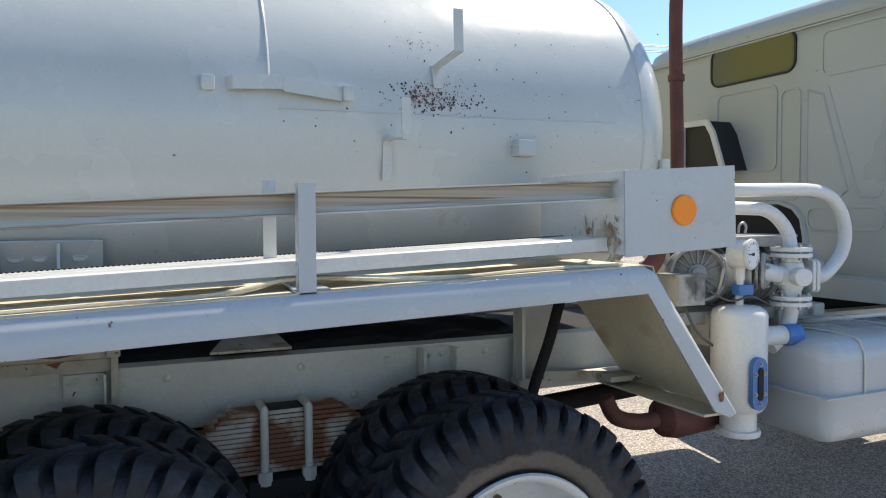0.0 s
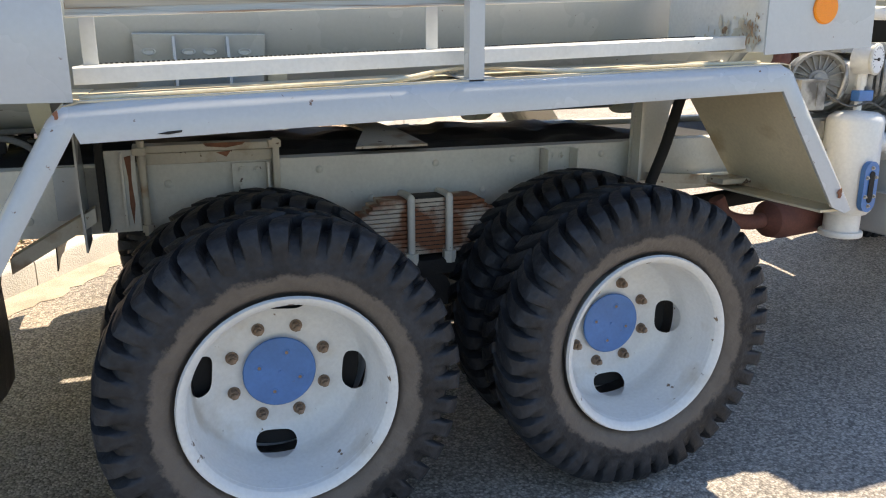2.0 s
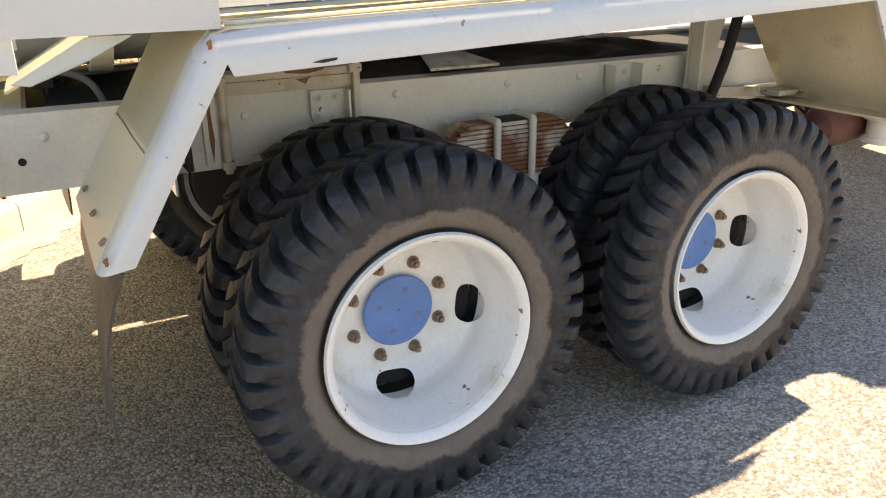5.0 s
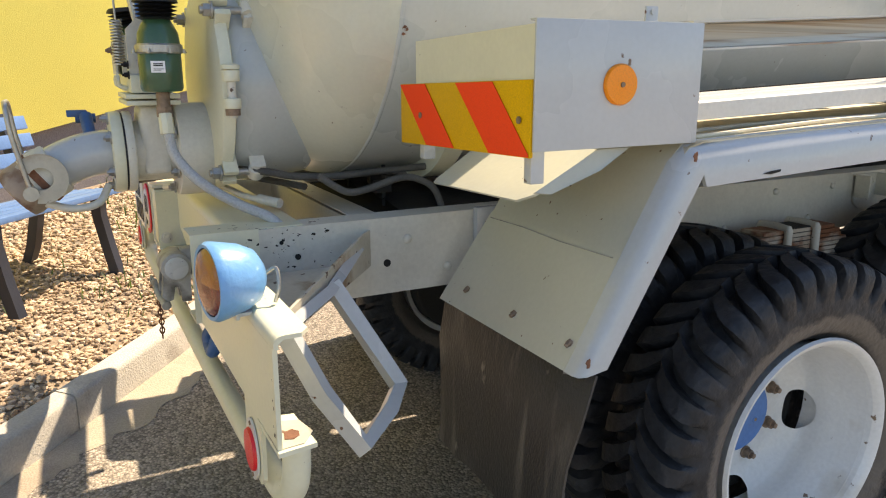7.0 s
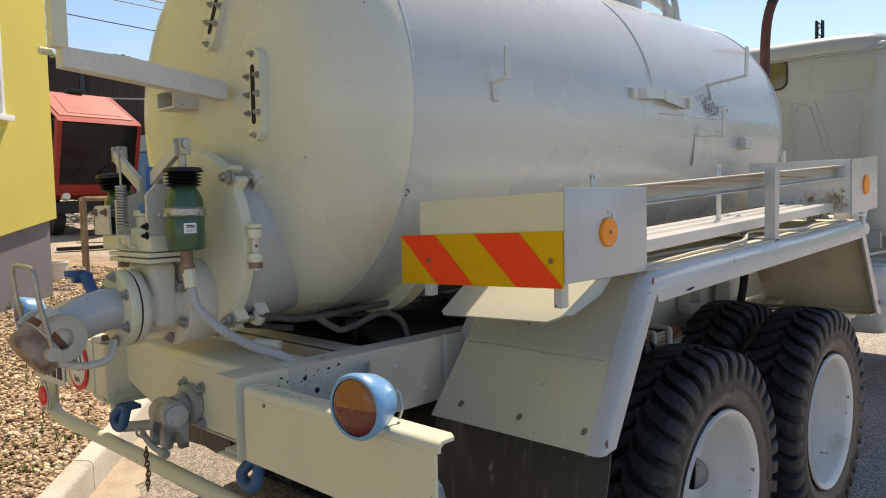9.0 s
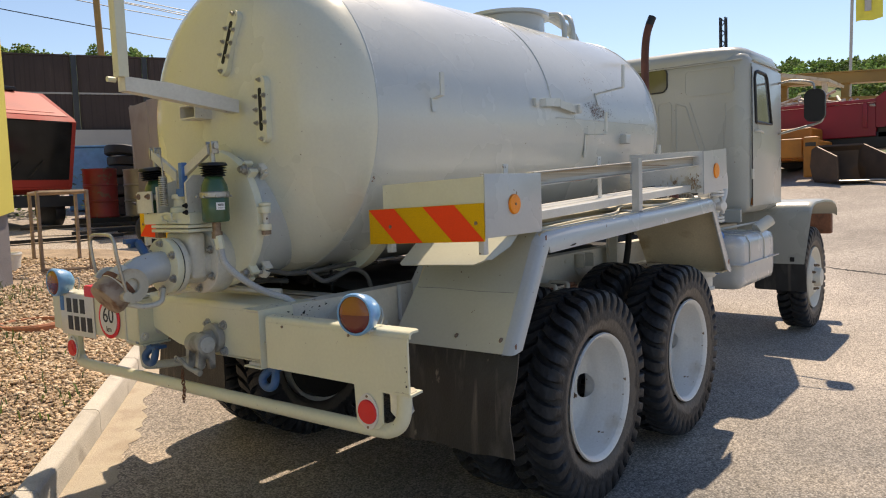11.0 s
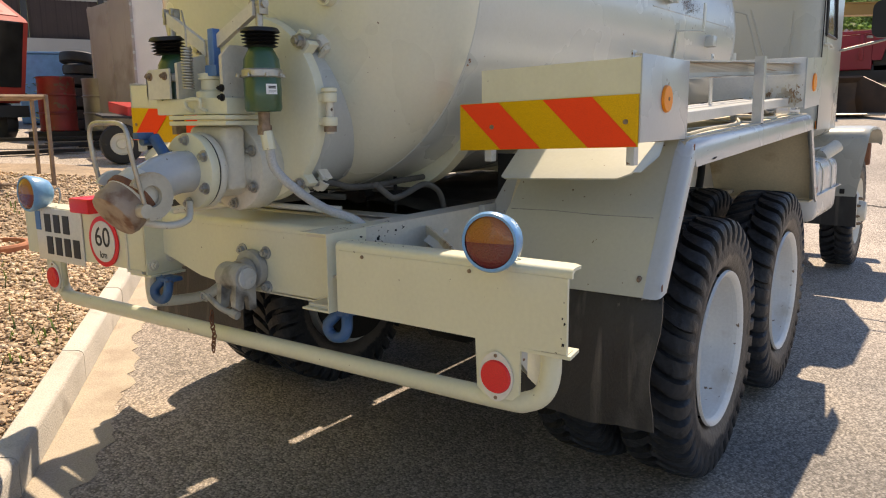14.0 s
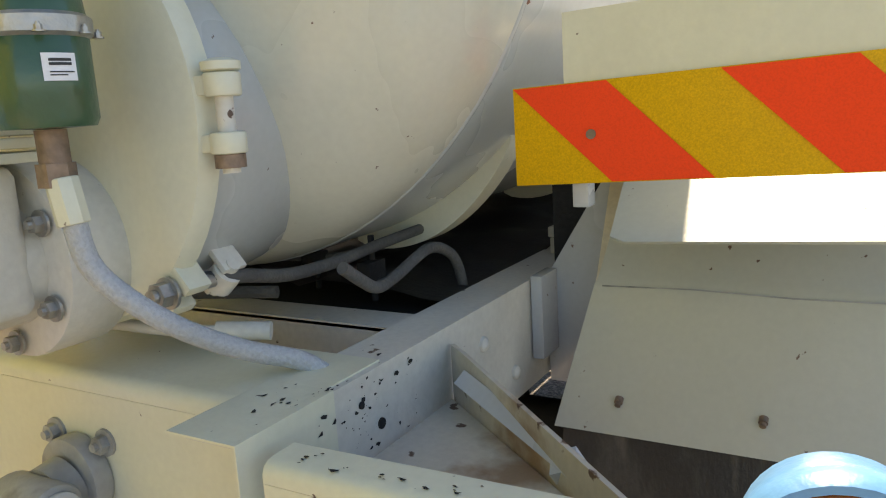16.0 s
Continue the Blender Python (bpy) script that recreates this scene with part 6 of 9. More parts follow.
tp("top_valve", lambda bm: (cyl(bm, (SX, SY, 1.13), (SX, SY, 1.25), 0.014), cyl(bm, (SX, SY, 1.23), (SX, SY, 1.285), 0.019, seg=8)), "white", sep)
tp("tap_handle", lambda bm: box(bm, SX - 0.02, SX + 0.05, SY - 0.02, SY + 0.02, 1.175, 1.215, 0.006), "blue", sep, "blue tap handle")
GM = Matrix.Translation((SX, SY - 0.02, 1.325)) @ Matrix.Rotation(radians(18), 4, "Z")
def dial(y0, y1, r, bev=0.0):
    return lambda bm: cyl(bm, GM @ Vector((0, y0, 0)), GM @ Vector((0, y1, 0)), r, seg=36, bev=bev)
gauge = tp("pressure_gauge", dial(0.045, -0.028, 0.052, 0.004), "white", sep, "round white pressure gauge with a drum body")
tp("gauge_rim", dial(-0.020, -0.031, 0.056, 0.003), "frame", gauge, "grey gauge rim")
tp("gauge_face", dial(-0.031, -0.0325, 0.048), "label", gauge)
tp("gauge_needle", lambda bm: box(bm, -0.036, 0.012, -0.0345, -0.0330, -0.002, 0.002, 0.0, GM), "text", gauge)
tp("gauge_hub", dial(-0.0325, -0.037, 0.006), "text", gauge)
for i in range(17):
    a = radians(-45 + i * 270 / 16)
    tp("gauge_mark", lambda bm: box(bm, -0.0008, 0.0008, -0.0335, -0.0326, 0.038 if i % 4 else 0.034, 0.044, 0.0, GM @ Matrix.Rotation(a - math.pi / 2, 4, "Y")), "text", gauge)
PZ = 1.235
pump = tp("vacuum_pump", lambda bm: cyl(bm, (1.66, -0.66, PZ), (2.30, -0.60, PZ), 0.112, seg=32, bev=0.01), "casting", label="finned grey vacuum pump")
for k in range(11):
    tp("cooling_fin", lambda bm: lathe(bm, [(0.111, 0), (0.120, 0), (0.121, 0.004), (0.120, 0.008), (0.111, 0.008)], (1.72 + 0.05 * k, -0.654 + 0.0047 * k, PZ), (1, 0.094, 0), 32), "casting", pump)
tp("pump_base", lambda bm: box(bm, 1.5, 2.25, -0.76, -0.44, 1.06, 1.11, 0.01), "casting", pump)
# flat ribs of the top cover
for k in range(4):
    tp("cover_rib", lambda bm: box(bm, 1.74 - 0.02 * k, 2.09 - 0.03 * k, -0.76, -0.50, -0.005, 0.006, 0.002, Matrix.Translation((0, 0, 1.346 + 0.016 * k)) @ Matrix.Rotation(radians(0.8 * k - 1), 4, "Y")), "casting", pump)
tp("lifting_eye", lambda bm: tube(bm, [(1.86, -0.68, 1.395), (1.865, -0.68, 1.425), (1.885, -0.68, 1.435), (1.900, -0.68, 1.420), (1.895, -0.68, 1.395)], 0.005, 8), "steel", pump)
# ribbed fan housing of the drive
FM = Matrix.Translation((1.56, -0.79, 1.252)) @ Vector((-0.55, -1, 0.08)).to_track_quat("Z", "X").to_matrix().to_4x4()
def housing(bm):
    lathe(bm, [(0.0, -0.01), (0.035, -0.01), (0.040, -0.025), (0.086, -0.030), (0.092, 0.0), (0.101, 0.002), (0.104, -0.02), (0.102, -0.10), (0.07, -0.16)], FM @ Vector((0, 0, 0)), FM.to_3x3() @ Vector((0, 0, 1)), 36)
fan = tp("fan_housing", housing, "casting", pump, "round ribbed fan housing")
for k in range(20):
    tp("fan_rib", lambda bm: box(bm, 0.038, 0.090, -0.0018, 0.0018, -0.030, -0.012, 0.0, FM @ Matrix.Rotation(k * math.pi / 10, 4, "Z")), "casting", fan)
tp("fan_hub", lambda bm: cyl(bm, FM @ Vector((0, 0, -0.01)), FM @ Vector((0, 0, 0.008)), 0.026, seg=20, bev=0.003), "casting", fan)
tp("housing_clamp", lambda bm: tube(bm, [FM @ Vector((0.05, -0.085, 0.01)), FM @ Vector((0.02, -0.075, 0.045)), FM @ Vector((-0.05, -0.06, 0.04)), FM @ Vector((-0.08, -0.05, 0.01))], 0.006, 8), "steel", fan)
# bolted flange pair towards the valve
FA = Vector((0.62, -0.72, 0.0)).normalized()
FU = FA.cross(Vector((0, 0, 1)))
FO = Vector((1.80, -0.84, 1.258))
for o, r, t in ((-0.045, 0.078, 0.024), (-0.012, 0.068, 0.012), (0.008, 0.068, 0.014)):
    tp("pump_flange", lambda bm: cyl(bm, FO + FA * o, FO + FA * (o + t), r, seg=32, bev=0.004), "casting", pump)
for k in range(6):
    a = k * math.pi / 3 + 0.3
    tp("bolt", lambda bm: bolt_mesh(bm, FO + FU * 0.058 * math.cos(a) + Vector((0, 0, 0.058 * math.sin(a))) + FA * 0.022, FA, 0.008, 0.012), "steel", pump)
tp("pump_neck", lambda bm: (cyl(bm, FO - FA * 0.16, FO - FA * 0.03, 0.062, seg=28), cyl(bm, FO, (1.93, -0.85, 1.236), 0.034, seg=20)), "white", pump)
tp("pump_box", lambda bm: (box(bm, 1.425, 1.545, -0.84, -0.73, 1.145, 1.250, 0.005), box(bm, 1.420, 1.550, -0.845, -0.725, 1.247, 1.256, 0.002), box(bm, 1.50, 1.506, -0.843, -0.839, 1.16, 1.24)), "casting", pump, "small sheet-metal box on the pump")
for x0, x1 in ((1.97, 2.05), (1.62, 1.68)):
    tp("pump_foot", lambda bm: box(bm, x0, x1, -0.78, -0.68, 0.98, 1.10, 0.006), "casting", pump)
tp("oil_line", lambda bm: (tube(bm, [(1.55, -0.84, 1.20), (1.62, -0.88, 1.16), (1.72, -0.88, 1.17), (1.82, -0.86, 1.14)], 0.004, 8), tube(bm, [(1.46, -0.82, 1.15), (1.50, -0.85, 1.05), (1.62, -0.82, 0.98)], 0.005, 8)), "oldhose", pump)
TX, TZ = 1.952, 1.236
tee = tp("tee_valve", lambda bm: cyl(bm, (TX, -0.85, 1.14), (TX, -0.85, 1.33), 0.038, seg=24), "white", pump, "white four-way valve with flanges")
tp("valve_branch", lambda bm: cyl(bm, (TX - 0.07, -0.85, TZ), (2.05, -0.856, TZ - 0.002), 0.034, seg=24), "white", tee)
tp("valve_body", lambda bm: lathe(bm, [(0.0, -0.07), (0.042, -0.05), (0.056, 0.0), (0.042, 0.05), (0.0, 0.07)], (TX, -0.85, TZ), (0, 0, 1), 24), "white", tee)
for z in (1.306, 1.328, 1.146, 1.124):
    tp("valve_flange", lambda bm: cyl(bm, (TX, -0.85, z), (TX, -0.85, z + 0.016), 0.074, seg=32, bev=0.003), "white", tee)
for k in range(6):
    a = k * math.pi / 3 + 0.2
    for z in (1.322, 1.140):
        tp("bolt", lambda bm: cyl(bm, (TX + 0.060 * math.cos(a), -0.85 + 0.060 * math.sin(a), z - 0.026), (TX + 0.060 * math.cos(a), -0.85 + 0.060 * math.sin(a), z + 0.032), 0.007, seg=6), "steel", tee)
BD = Vector((0.96, -0.25, -0.04)).normalized()
BO = Vector((2.045, -0.858, 1.234))
BU = BD.cross(Vector((0, 0, 1))).normalized()
def oval(bm, o):
    prism(bm, [BO + BD * o + BU * (0.040 * math.cos(t)) + Vector((0, 0, (0.030 + 0.034 * abs(math.sin(t)) ** 0.4) * math.copysign(1, math.sin(t)) if abs(math.sin(t)) > 1e-6 else 0)) for t in [2 * math.pi * (i + 0.5) / 24 for i in range(24)]], BD * 0.013)
for o in (-0.016, 0.001):
    tp("valve_flange", lambda bm: oval(bm, o), "white", tee)
for sg in (-1, 1):
    tp("bolt", lambda bm: bolt_mesh(bm, BO + BD * 0.014 + Vector((0, 0, sg * 0.050)), BD, 0.010, 0.014), "steel", tee)
tp("valve_plug", lambda bm: (cyl(bm, (TX - 0.03, -0.935, TZ), (TX - 0.012, -0.885, TZ), 0.034, seg=28, bev=0.004), cyl(bm, (TX - 0.012, -0.89, TZ), (TX, -0.85, TZ), 0.027, seg=20)), "white", tee)
tp("suction_pipe", lambda bm: tube(bm, [(2.06, -0.860, 1.232), (2.115, -0.845, 1.226), (2.190, -0.83, 1.254), (2.250, -0.83, 1.316), (2.268, -0.83, 1.397), (2.240, -0.83, 1.478), (2.180, -0.83, 1.535), (2.100, -0.83, 1.557), (1.976, -0.83, 1.561), (1.73, -0.83, 1.556), (1.45, -0.74, 1.56)], 0.0255, 16), "white", pump, "white bent suction pipe")
tp("suction_pipe", lambda bm: tube(bm, [(TX, -0.85, 1.335), (1.943, -0.84, 1.398), (1.900, -0.83, 1.454), (1.845, -0.82, 1.484), (1.772, -0.80, 1.490), (1.45, -0.72, 1.50)], 0.025, 16), "white", pump, "white bent suction pipe")
tp("suction_pipe", lambda bm: tube(bm, [(TX, -0.85, 1.13), (1.95, -0.85, 1.08), (1.91, -0.85, 1.01), (1.85, -0.85, 0.97)], 0.028, 16), "white", pump, "white bent suction pipe")
tp("brown_hose", lambda bm: tube(bm, [(1.25, -0.70, 1.28), (1.30, -0.78, 1.26), (1.38, -0.78, 1.33), (1.42, -0.68, 1.44)], 0.03, 12), "exhaust", pump)
ft = tp("fuel_tank", lambda bm: box(bm, 1.90, 2.78, -1.06, -0.52, 0.635, 1.02, 0.09), "sheet", label="ivory pressed fuel tank under the cab", angle=60)
tp("tank_flange", lambda bm: box(bm, 1.87, 2.81, -1.08, -0.50, 0.815, 0.823, 0.003), "sheet", ft)
for x in (2.08, 2.45):
    tp("tank_strap", lambda bm: tube(bm, [(x, -0.52, 1.022), (x, -0.98, 1.022), (x, -1.05, 0.985), (x, -1.064, 0.93), (x, -1.064, 0.82)], 0.004, 6, 4), "frame", ft)
tp("fuel_pipe", lambda bm: (tube(bm, [(2.2, -0.7, 1.03), (2.3, -0.85, 1.06), (2.5, -0.9, 1.07), (2.62, -1.0, 1.09)], 0.008, 8), cyl(bm, (2.55, -0.98, 1.03), (2.64, -1.06, 1.10), 0.045)), "frame", ft)

for ob in bpy.data.objects:
    if ob not in older and ob.parent == truck and not ob.name.startswith("stack"):
        ob.location.x -= 0.06

# ---- cab ----
X0, X1, YL, YR = 2.60, 3.58, C - 0.925, C + 0.925
cab = tp("cab", lambda bm: box(bm, X0, X1, YL, YR, 1.14, 2.43, 0.13), "cabpaint", label="ivory long-nosed truck cab", angle=60)
def roof_shape(bm):
    rings = []
    for t, zz in ((0.985, 2.365), (0.99, 2.395), (0.97, 2.438), (0.90, 2.475), (0.72, 2.498), (0.4, 2.510), (0.02, 2.514)):
        k = 48
        ring_ = []
        for i in range(k):
            a = 2 * math.pi * i / k
            cx, cy = math.cos(a), math.sin(a)
            e = 0.32
            px = math.copysign(abs(cx) ** e, cx)
            py = math.copysign(abs(cy) ** e, cy)
            ring_.append(Vector(((X0 + X1) / 2 + px * ((X1 - X0) / 2 + 0.015) * min(1, t + 0.01), C + py * 0.935 * t, zz)))
        rings.append(ring_)
    loft(bm, rings)
tp("roof", roof_shape, "cabpaint", cab, "rounded ivory cab roof", 60)
tp("rain_gutter", lambda bm: (box(bm, X0 - 0.012, X0 + 0.012, C - 0.88, C + 0.88, 2.352, 2.362, 0.003), box(bm, X0 + 0.12, X1 - 0.05, YL - 0.010, YL + 0.012, 2.352, 2.362, 0.003)), "cabpaint", cab)
def rounded(bm, y0, y1, z0, z1, rad, x, dep, wall=None):
    k = 6
    def outline(g):
        pts = []
        for cy, cz, a0 in ((y1 - rad, z1 - rad, 0), (y0 + rad, z1 - rad, 90), (y0 + rad, z0 + rad, 180), (y1 - rad, z0 + rad, 270)):
            for i in range(k + 1):
                a = radians(a0 + 90 * i / k)
                pts.append(Vector((x, cy + math.cos(a) * (rad + g), cz + math.sin(a) * (rad + g))))
        return pts
    if wall is None:
        prism(bm, outline(0), (dep, 0, 0))
    else:
        a, b = outline(wall), outline(0)
        d = Vector((dep, 0, 0))
        loft(bm, [a + [a[0]], [p + d for p in a + [a[0]]], [p + d for p in b + [b[0]]], b + [b[0]]], closed=False)
rw = part("rear_window", build(rounded, C - 0.27, C + 0.27, 2.172, 2.362, 0.05, X0 - 0.001, -0.004), M["glass"], cab, "small olive-tinted rear window")
part("window_seal", build(rounded, C - 0.27, C + 0.27, 2.172, 2.362, 0.05, X0 + 0.001, -0.010, 0.011), M["black"], rw, "black rubber window seal")
# pressed panel outlines on the rear wall
for y0, y1, z0, z1 in ((-0.78, -0.40, 2.12, 2.31), (-0.128, 0.258, 1.70, 2.11), (-0.268, -0.168, 1.552, 2.075), (-0.702, -0.330, 1.405, 1.495)):
    part("pressing", build(rounded, y0, y1, z0, z1, 0.03, X0 + 0.004, -0.010, 0.012), M["cabpaint"], cab)
tp("pressing", lambda bm: tube(bm, [(X0, -0.40, 2.03), (X0, -0.318, 2.06), (X0, -0.314, 2.0), (X0, -0.316, 1.60), (X0, -0.325, 1.550), (X0, -0.50, 1.550), (X0, -0.535, 1.575), (X0, -0.40, 2.03)], 0.006, 6, 0), "cabpaint", cab)
tp("pressing", lambda bm: tube(bm, [(X0, -0.428, 2.06), (X0, -0.583, 1.57), (X0, -0.600, 1.545), (X0, -0.685, 1.543), (X0, -0.702, 1.57), (X0, -0.717, 2.03)], 0.006, 6, 0), "cabpaint", cab)
def arch(g):
    return [(0.30, 1.515 + g), (-0.16, 1.515 + g), (-0.24 - g * 0.6, 1.490 + g * 0.8), (-0.285 - g, 1.44 + g * 0.4), (-0.302 - g, 1.36), (-0.312 - g, 1.19)]
# flat plate on the wall; the opening's shade is only its dark colour
tp("engine_opening", lambda bm: prism(bm, [(X0 - 0.003, y, z) for y, z in arch(0) + [(0.30, 1.19)]], (0.002, 0, 0)), "gap", cab, "flat dark plate painting the shade of the engine opening in the cab wall")
tp("opening_rim", lambda bm: loft(bm, [[Vector((X0 + dx, y, z)) for dx, (y, z) in ((0.004, a), (-0.016, b), (-0.016, c), (0.004, e))] for a, b, c, e in zip(arch(0), arch(0.006), arch(0.020), arch(0.032))]), "cabpaint", cab)
tp("cab_sill", lambda bm: prism(bm, [(X0 - 0.025, YL + 0.06, 1.080), (X0 - 0.025, YL + 0.06, 1.175), (X0 + 0.02, YL + 0.06, 1.190), (X0 + 0.02, YL + 0.06, 1.080)], (0, YR - YL - 0.12, 0)), "cabpaint", cab)
INT = [(0.05, 1.70), (0.36, 1.70), (0.36, 1.97), (0.17, 1.965), (0.125, 1.90)]
intake = tp("intake_box", lambda bm: prism(bm, [(2.45, y, z) for y, z in INT], (0.16, 0, 0)), "black", cab, "dark tapered air filter box behind the cab")
def intake_frame(bm):
    mid = (0.24, 1.82)
    out = [Vector((2.432, mid[0] + (y - mid[0]) * 1.05, mid[1] + (z - mid[1]) * 1.05)) for y, z in INT]
    inn = [Vector((2.432, mid[0] + (y - mid[0]) * 0.84, mid[1] + (z - mid[1]) * 0.84)) for y, z in INT]
    d = Vector((0.017, 0, 0))
    loft(bm, [q + [q[0]] for q in (out, [p + d for p in out], [p + d for p in inn], inn, out)], closed=False)
tp("intake_frame", intake_frame, "frame", intake, "pale sheet frame of the filter box")
# door on the near side
door_r = tp("cab_door", lambda bm: box(bm, X0 + 0.075, X1 - 0.03, YL - 0.008, YL + 0.02, 1.20, 2.33, 0.01), "cabpaint", cab, "ivory cab door")
WIN = [(2.757, 1.872), (2.722, 2.215), (2.745, 2.262), (2.80, 2.275), (3.03, 2.270), (3.075, 2.235), (3.205, 1.872)]
tp("door_window", lambda bm: prism(bm, [(x, YL - 0.011, z) for x, z in WIN], (0, 0.004, 0)), "sideglass", door_r, "dark side window")
tp("window_seal", lambda bm: tube(bm, [(x, YL - 0.012, z) for x, z in WIN + WIN[:1]], 0.014, 6, 0), "black", door_r, "black rubber window seal")
tp("door_seam", lambda bm: tube(bm, [(2.672, YL - 0.008, 1.21), (2.668, YL - 0.008, 2.30)], 0.004, 5, 0), "dark", door_r)
tp("door_handle", lambda bm: tube(bm, [(X0 + 0.14, YL - 0.01, 1.80), (X0 + 0.16, YL - 0.04, 1.80), (X0 + 0.26, YL - 0.04, 1.79)], 0.009, 8), "frame", door_r)
tp("door_hinge", lambda bm: box(bm, X0 + 0.065, X0 + 0.10, YL - 0.015, YL, 1.42, 1.50, 0.004), "frame", door_r)
tp("side_marker", lambda bm: box(bm, X0 + 0.075, X0 + 0.105, YL - 0.006, YL + 0.02, 1.21, 1.27, 0.003), "orange", cab, "small amber side marker")
# nose
def nose_shape(bm):
    rings = []
    for x, w, zt, zb in ((X1 - 0.05, 0.70, 1.82, 1.10), (4.0, 0.62, 1.78, 1.05), (4.5, 0.54, 1.72, 1.0), (4.95, 0.48, 1.64, 0.98), (5.05, 0.44, 1.55, 1.0)):
        k = 32
        rings.append([Vector((x, C + math.copysign(abs(math.cos(a)) ** 0.5, math.cos(a)) * w, (zt + zb) / 2 + math.copysign(abs(math.sin(a)) ** 0.5, math.sin(a)) * (zt - zb) / 2)) for a in [2 * math.pi * i / k for i in range(k)]])
    loft(bm, rings)
tp("bonnet", nose_shape, "cabpaint", cab, "rounded ivory bonnet", 60)
for s in (-1, 1):
    def front_fender(bm):
        # a plate behind the wheel, then over it and down in front, its outer edge rolled
        line = [(3.560, 0.665), (3.552, 0.90), (3.545, 1.10), (3.565, 1.155), (3.62, 1.192), (3.75, 1.212), (4.10, 1.215), (4.40, 1.202), (4.57, 1.172), (4.65, 1.125), (4.69, 1.06)]
        rings = []
        for i, (x, z) in enumerate(line):
            w = 1.118 + 0.062 * min(1.0, max(0.0, (z - 0.665) / 0.45))
            d = 0.03 if 3 <= i else 0.012
            rings.append([Vector((x, C + s * y, z + h)) for y, h in ((0.55, 0.0), (w - 0.05, 0.0), (w - 0.02, -0.004 if i > 2 else 0.0), (w - 0.004, -0.4 * d), (w, -d), (w - 0.006, -d), (w - 0.03, -0.012), (0.55, -0.010))])
        loft(bm, rings)
    fen = tp("front_fender", front_fender, "cabpaint", cab, "ivory front wheel fender", 45)
    tp("front_flap", lambda bm: (prism(bm, [(3.575, C + s * 0.695, 0.425), (3.575, C + s * 0.69, 0.67), (3.575, C + s * 1.125, 0.675), (3.575, C + s * 1.135, 0.405), (3.575, C + s * 0.71, 0.415)], (0.010, 0, 0))), "flap", fen, "short dusty rubber flap")
    for y in (0.80, 1.02):
        tp("flap_clamp", lambda bm: box(bm, 3.545, 3.562, C + s * y - 0.018, C + s * y + 0.018, 0.675, 0.715, 0.004), "dark", fen)
    y0, y1 = sorted((C + s * 1.146, C + s * 1.308))
    mir = part("mirror", build(rounded, y0, y1, 1.882, 2.155, 0.060, 3.415, 0.05), M["black"], cab, "black rounded wing mirror on a bent arm", 60)
    part("mirror_glass", build(rounded, y0 + 0.012, y1 - 0.012, 1.894, 2.143, 0.052, 3.4665, 0.003), M["darkglass"], mir)
    tp("mirror_arm", lambda bm: tube(bm, [(3.45, C + s * 0.93, 1.80), (3.44, C + s * 1.10, 1.835), (3.43, C + s * 1.26, 1.872), (3.43, C + s * 1.292, 1.905)], 0.010, 8), "steel", mir)
    tp("mirror_arm", lambda bm: tube(bm, [(3.45, C + s * 0.93, 2.235), (3.44, C + s * 1.05, 2.245), (3.435, C + s * 1.20, 2.215), (3.435, C + s * 1.225, 2.15)], 0.009, 8), "steel", mir)
tp("front_bumper", lambda bm: box(bm, 5.05, 5.15, C - 1.05, C + 1.05, 0.82, 1.04, 0.02), "rust", cab, "dark brown front bumper")

# ---- ground ----
def gz(x, y):
    """Height of the yard: level under the truck, rising away from it."""
    a = (0.0, 0.10 * (y - 0.3), 0.13 * (x - 5.0))
    k = 0.035
    m = max(a)
    v = m + k * math.log(sum(math.exp((q - m) / k) for q in a)) - k * math.log(2) * math.exp(-((a[0] - m) / 0.2) ** 2)
    v = min(v, 0.0 + max(0, v))
    return v if v < 1.6 else 1.6 + 0.9 * (1 - math.exp(-(v - 1.6) / 3.0))


def spread(lo, hi, c, fine, grow):
    out, p, st = [c], c, fine
    while p < hi:
        p += st
        st *= grow
        out.append(p)
    p, st = c, fine
    while p > lo:
        p -= st
        st *= grow
        out.append(p)
    return sorted(out)


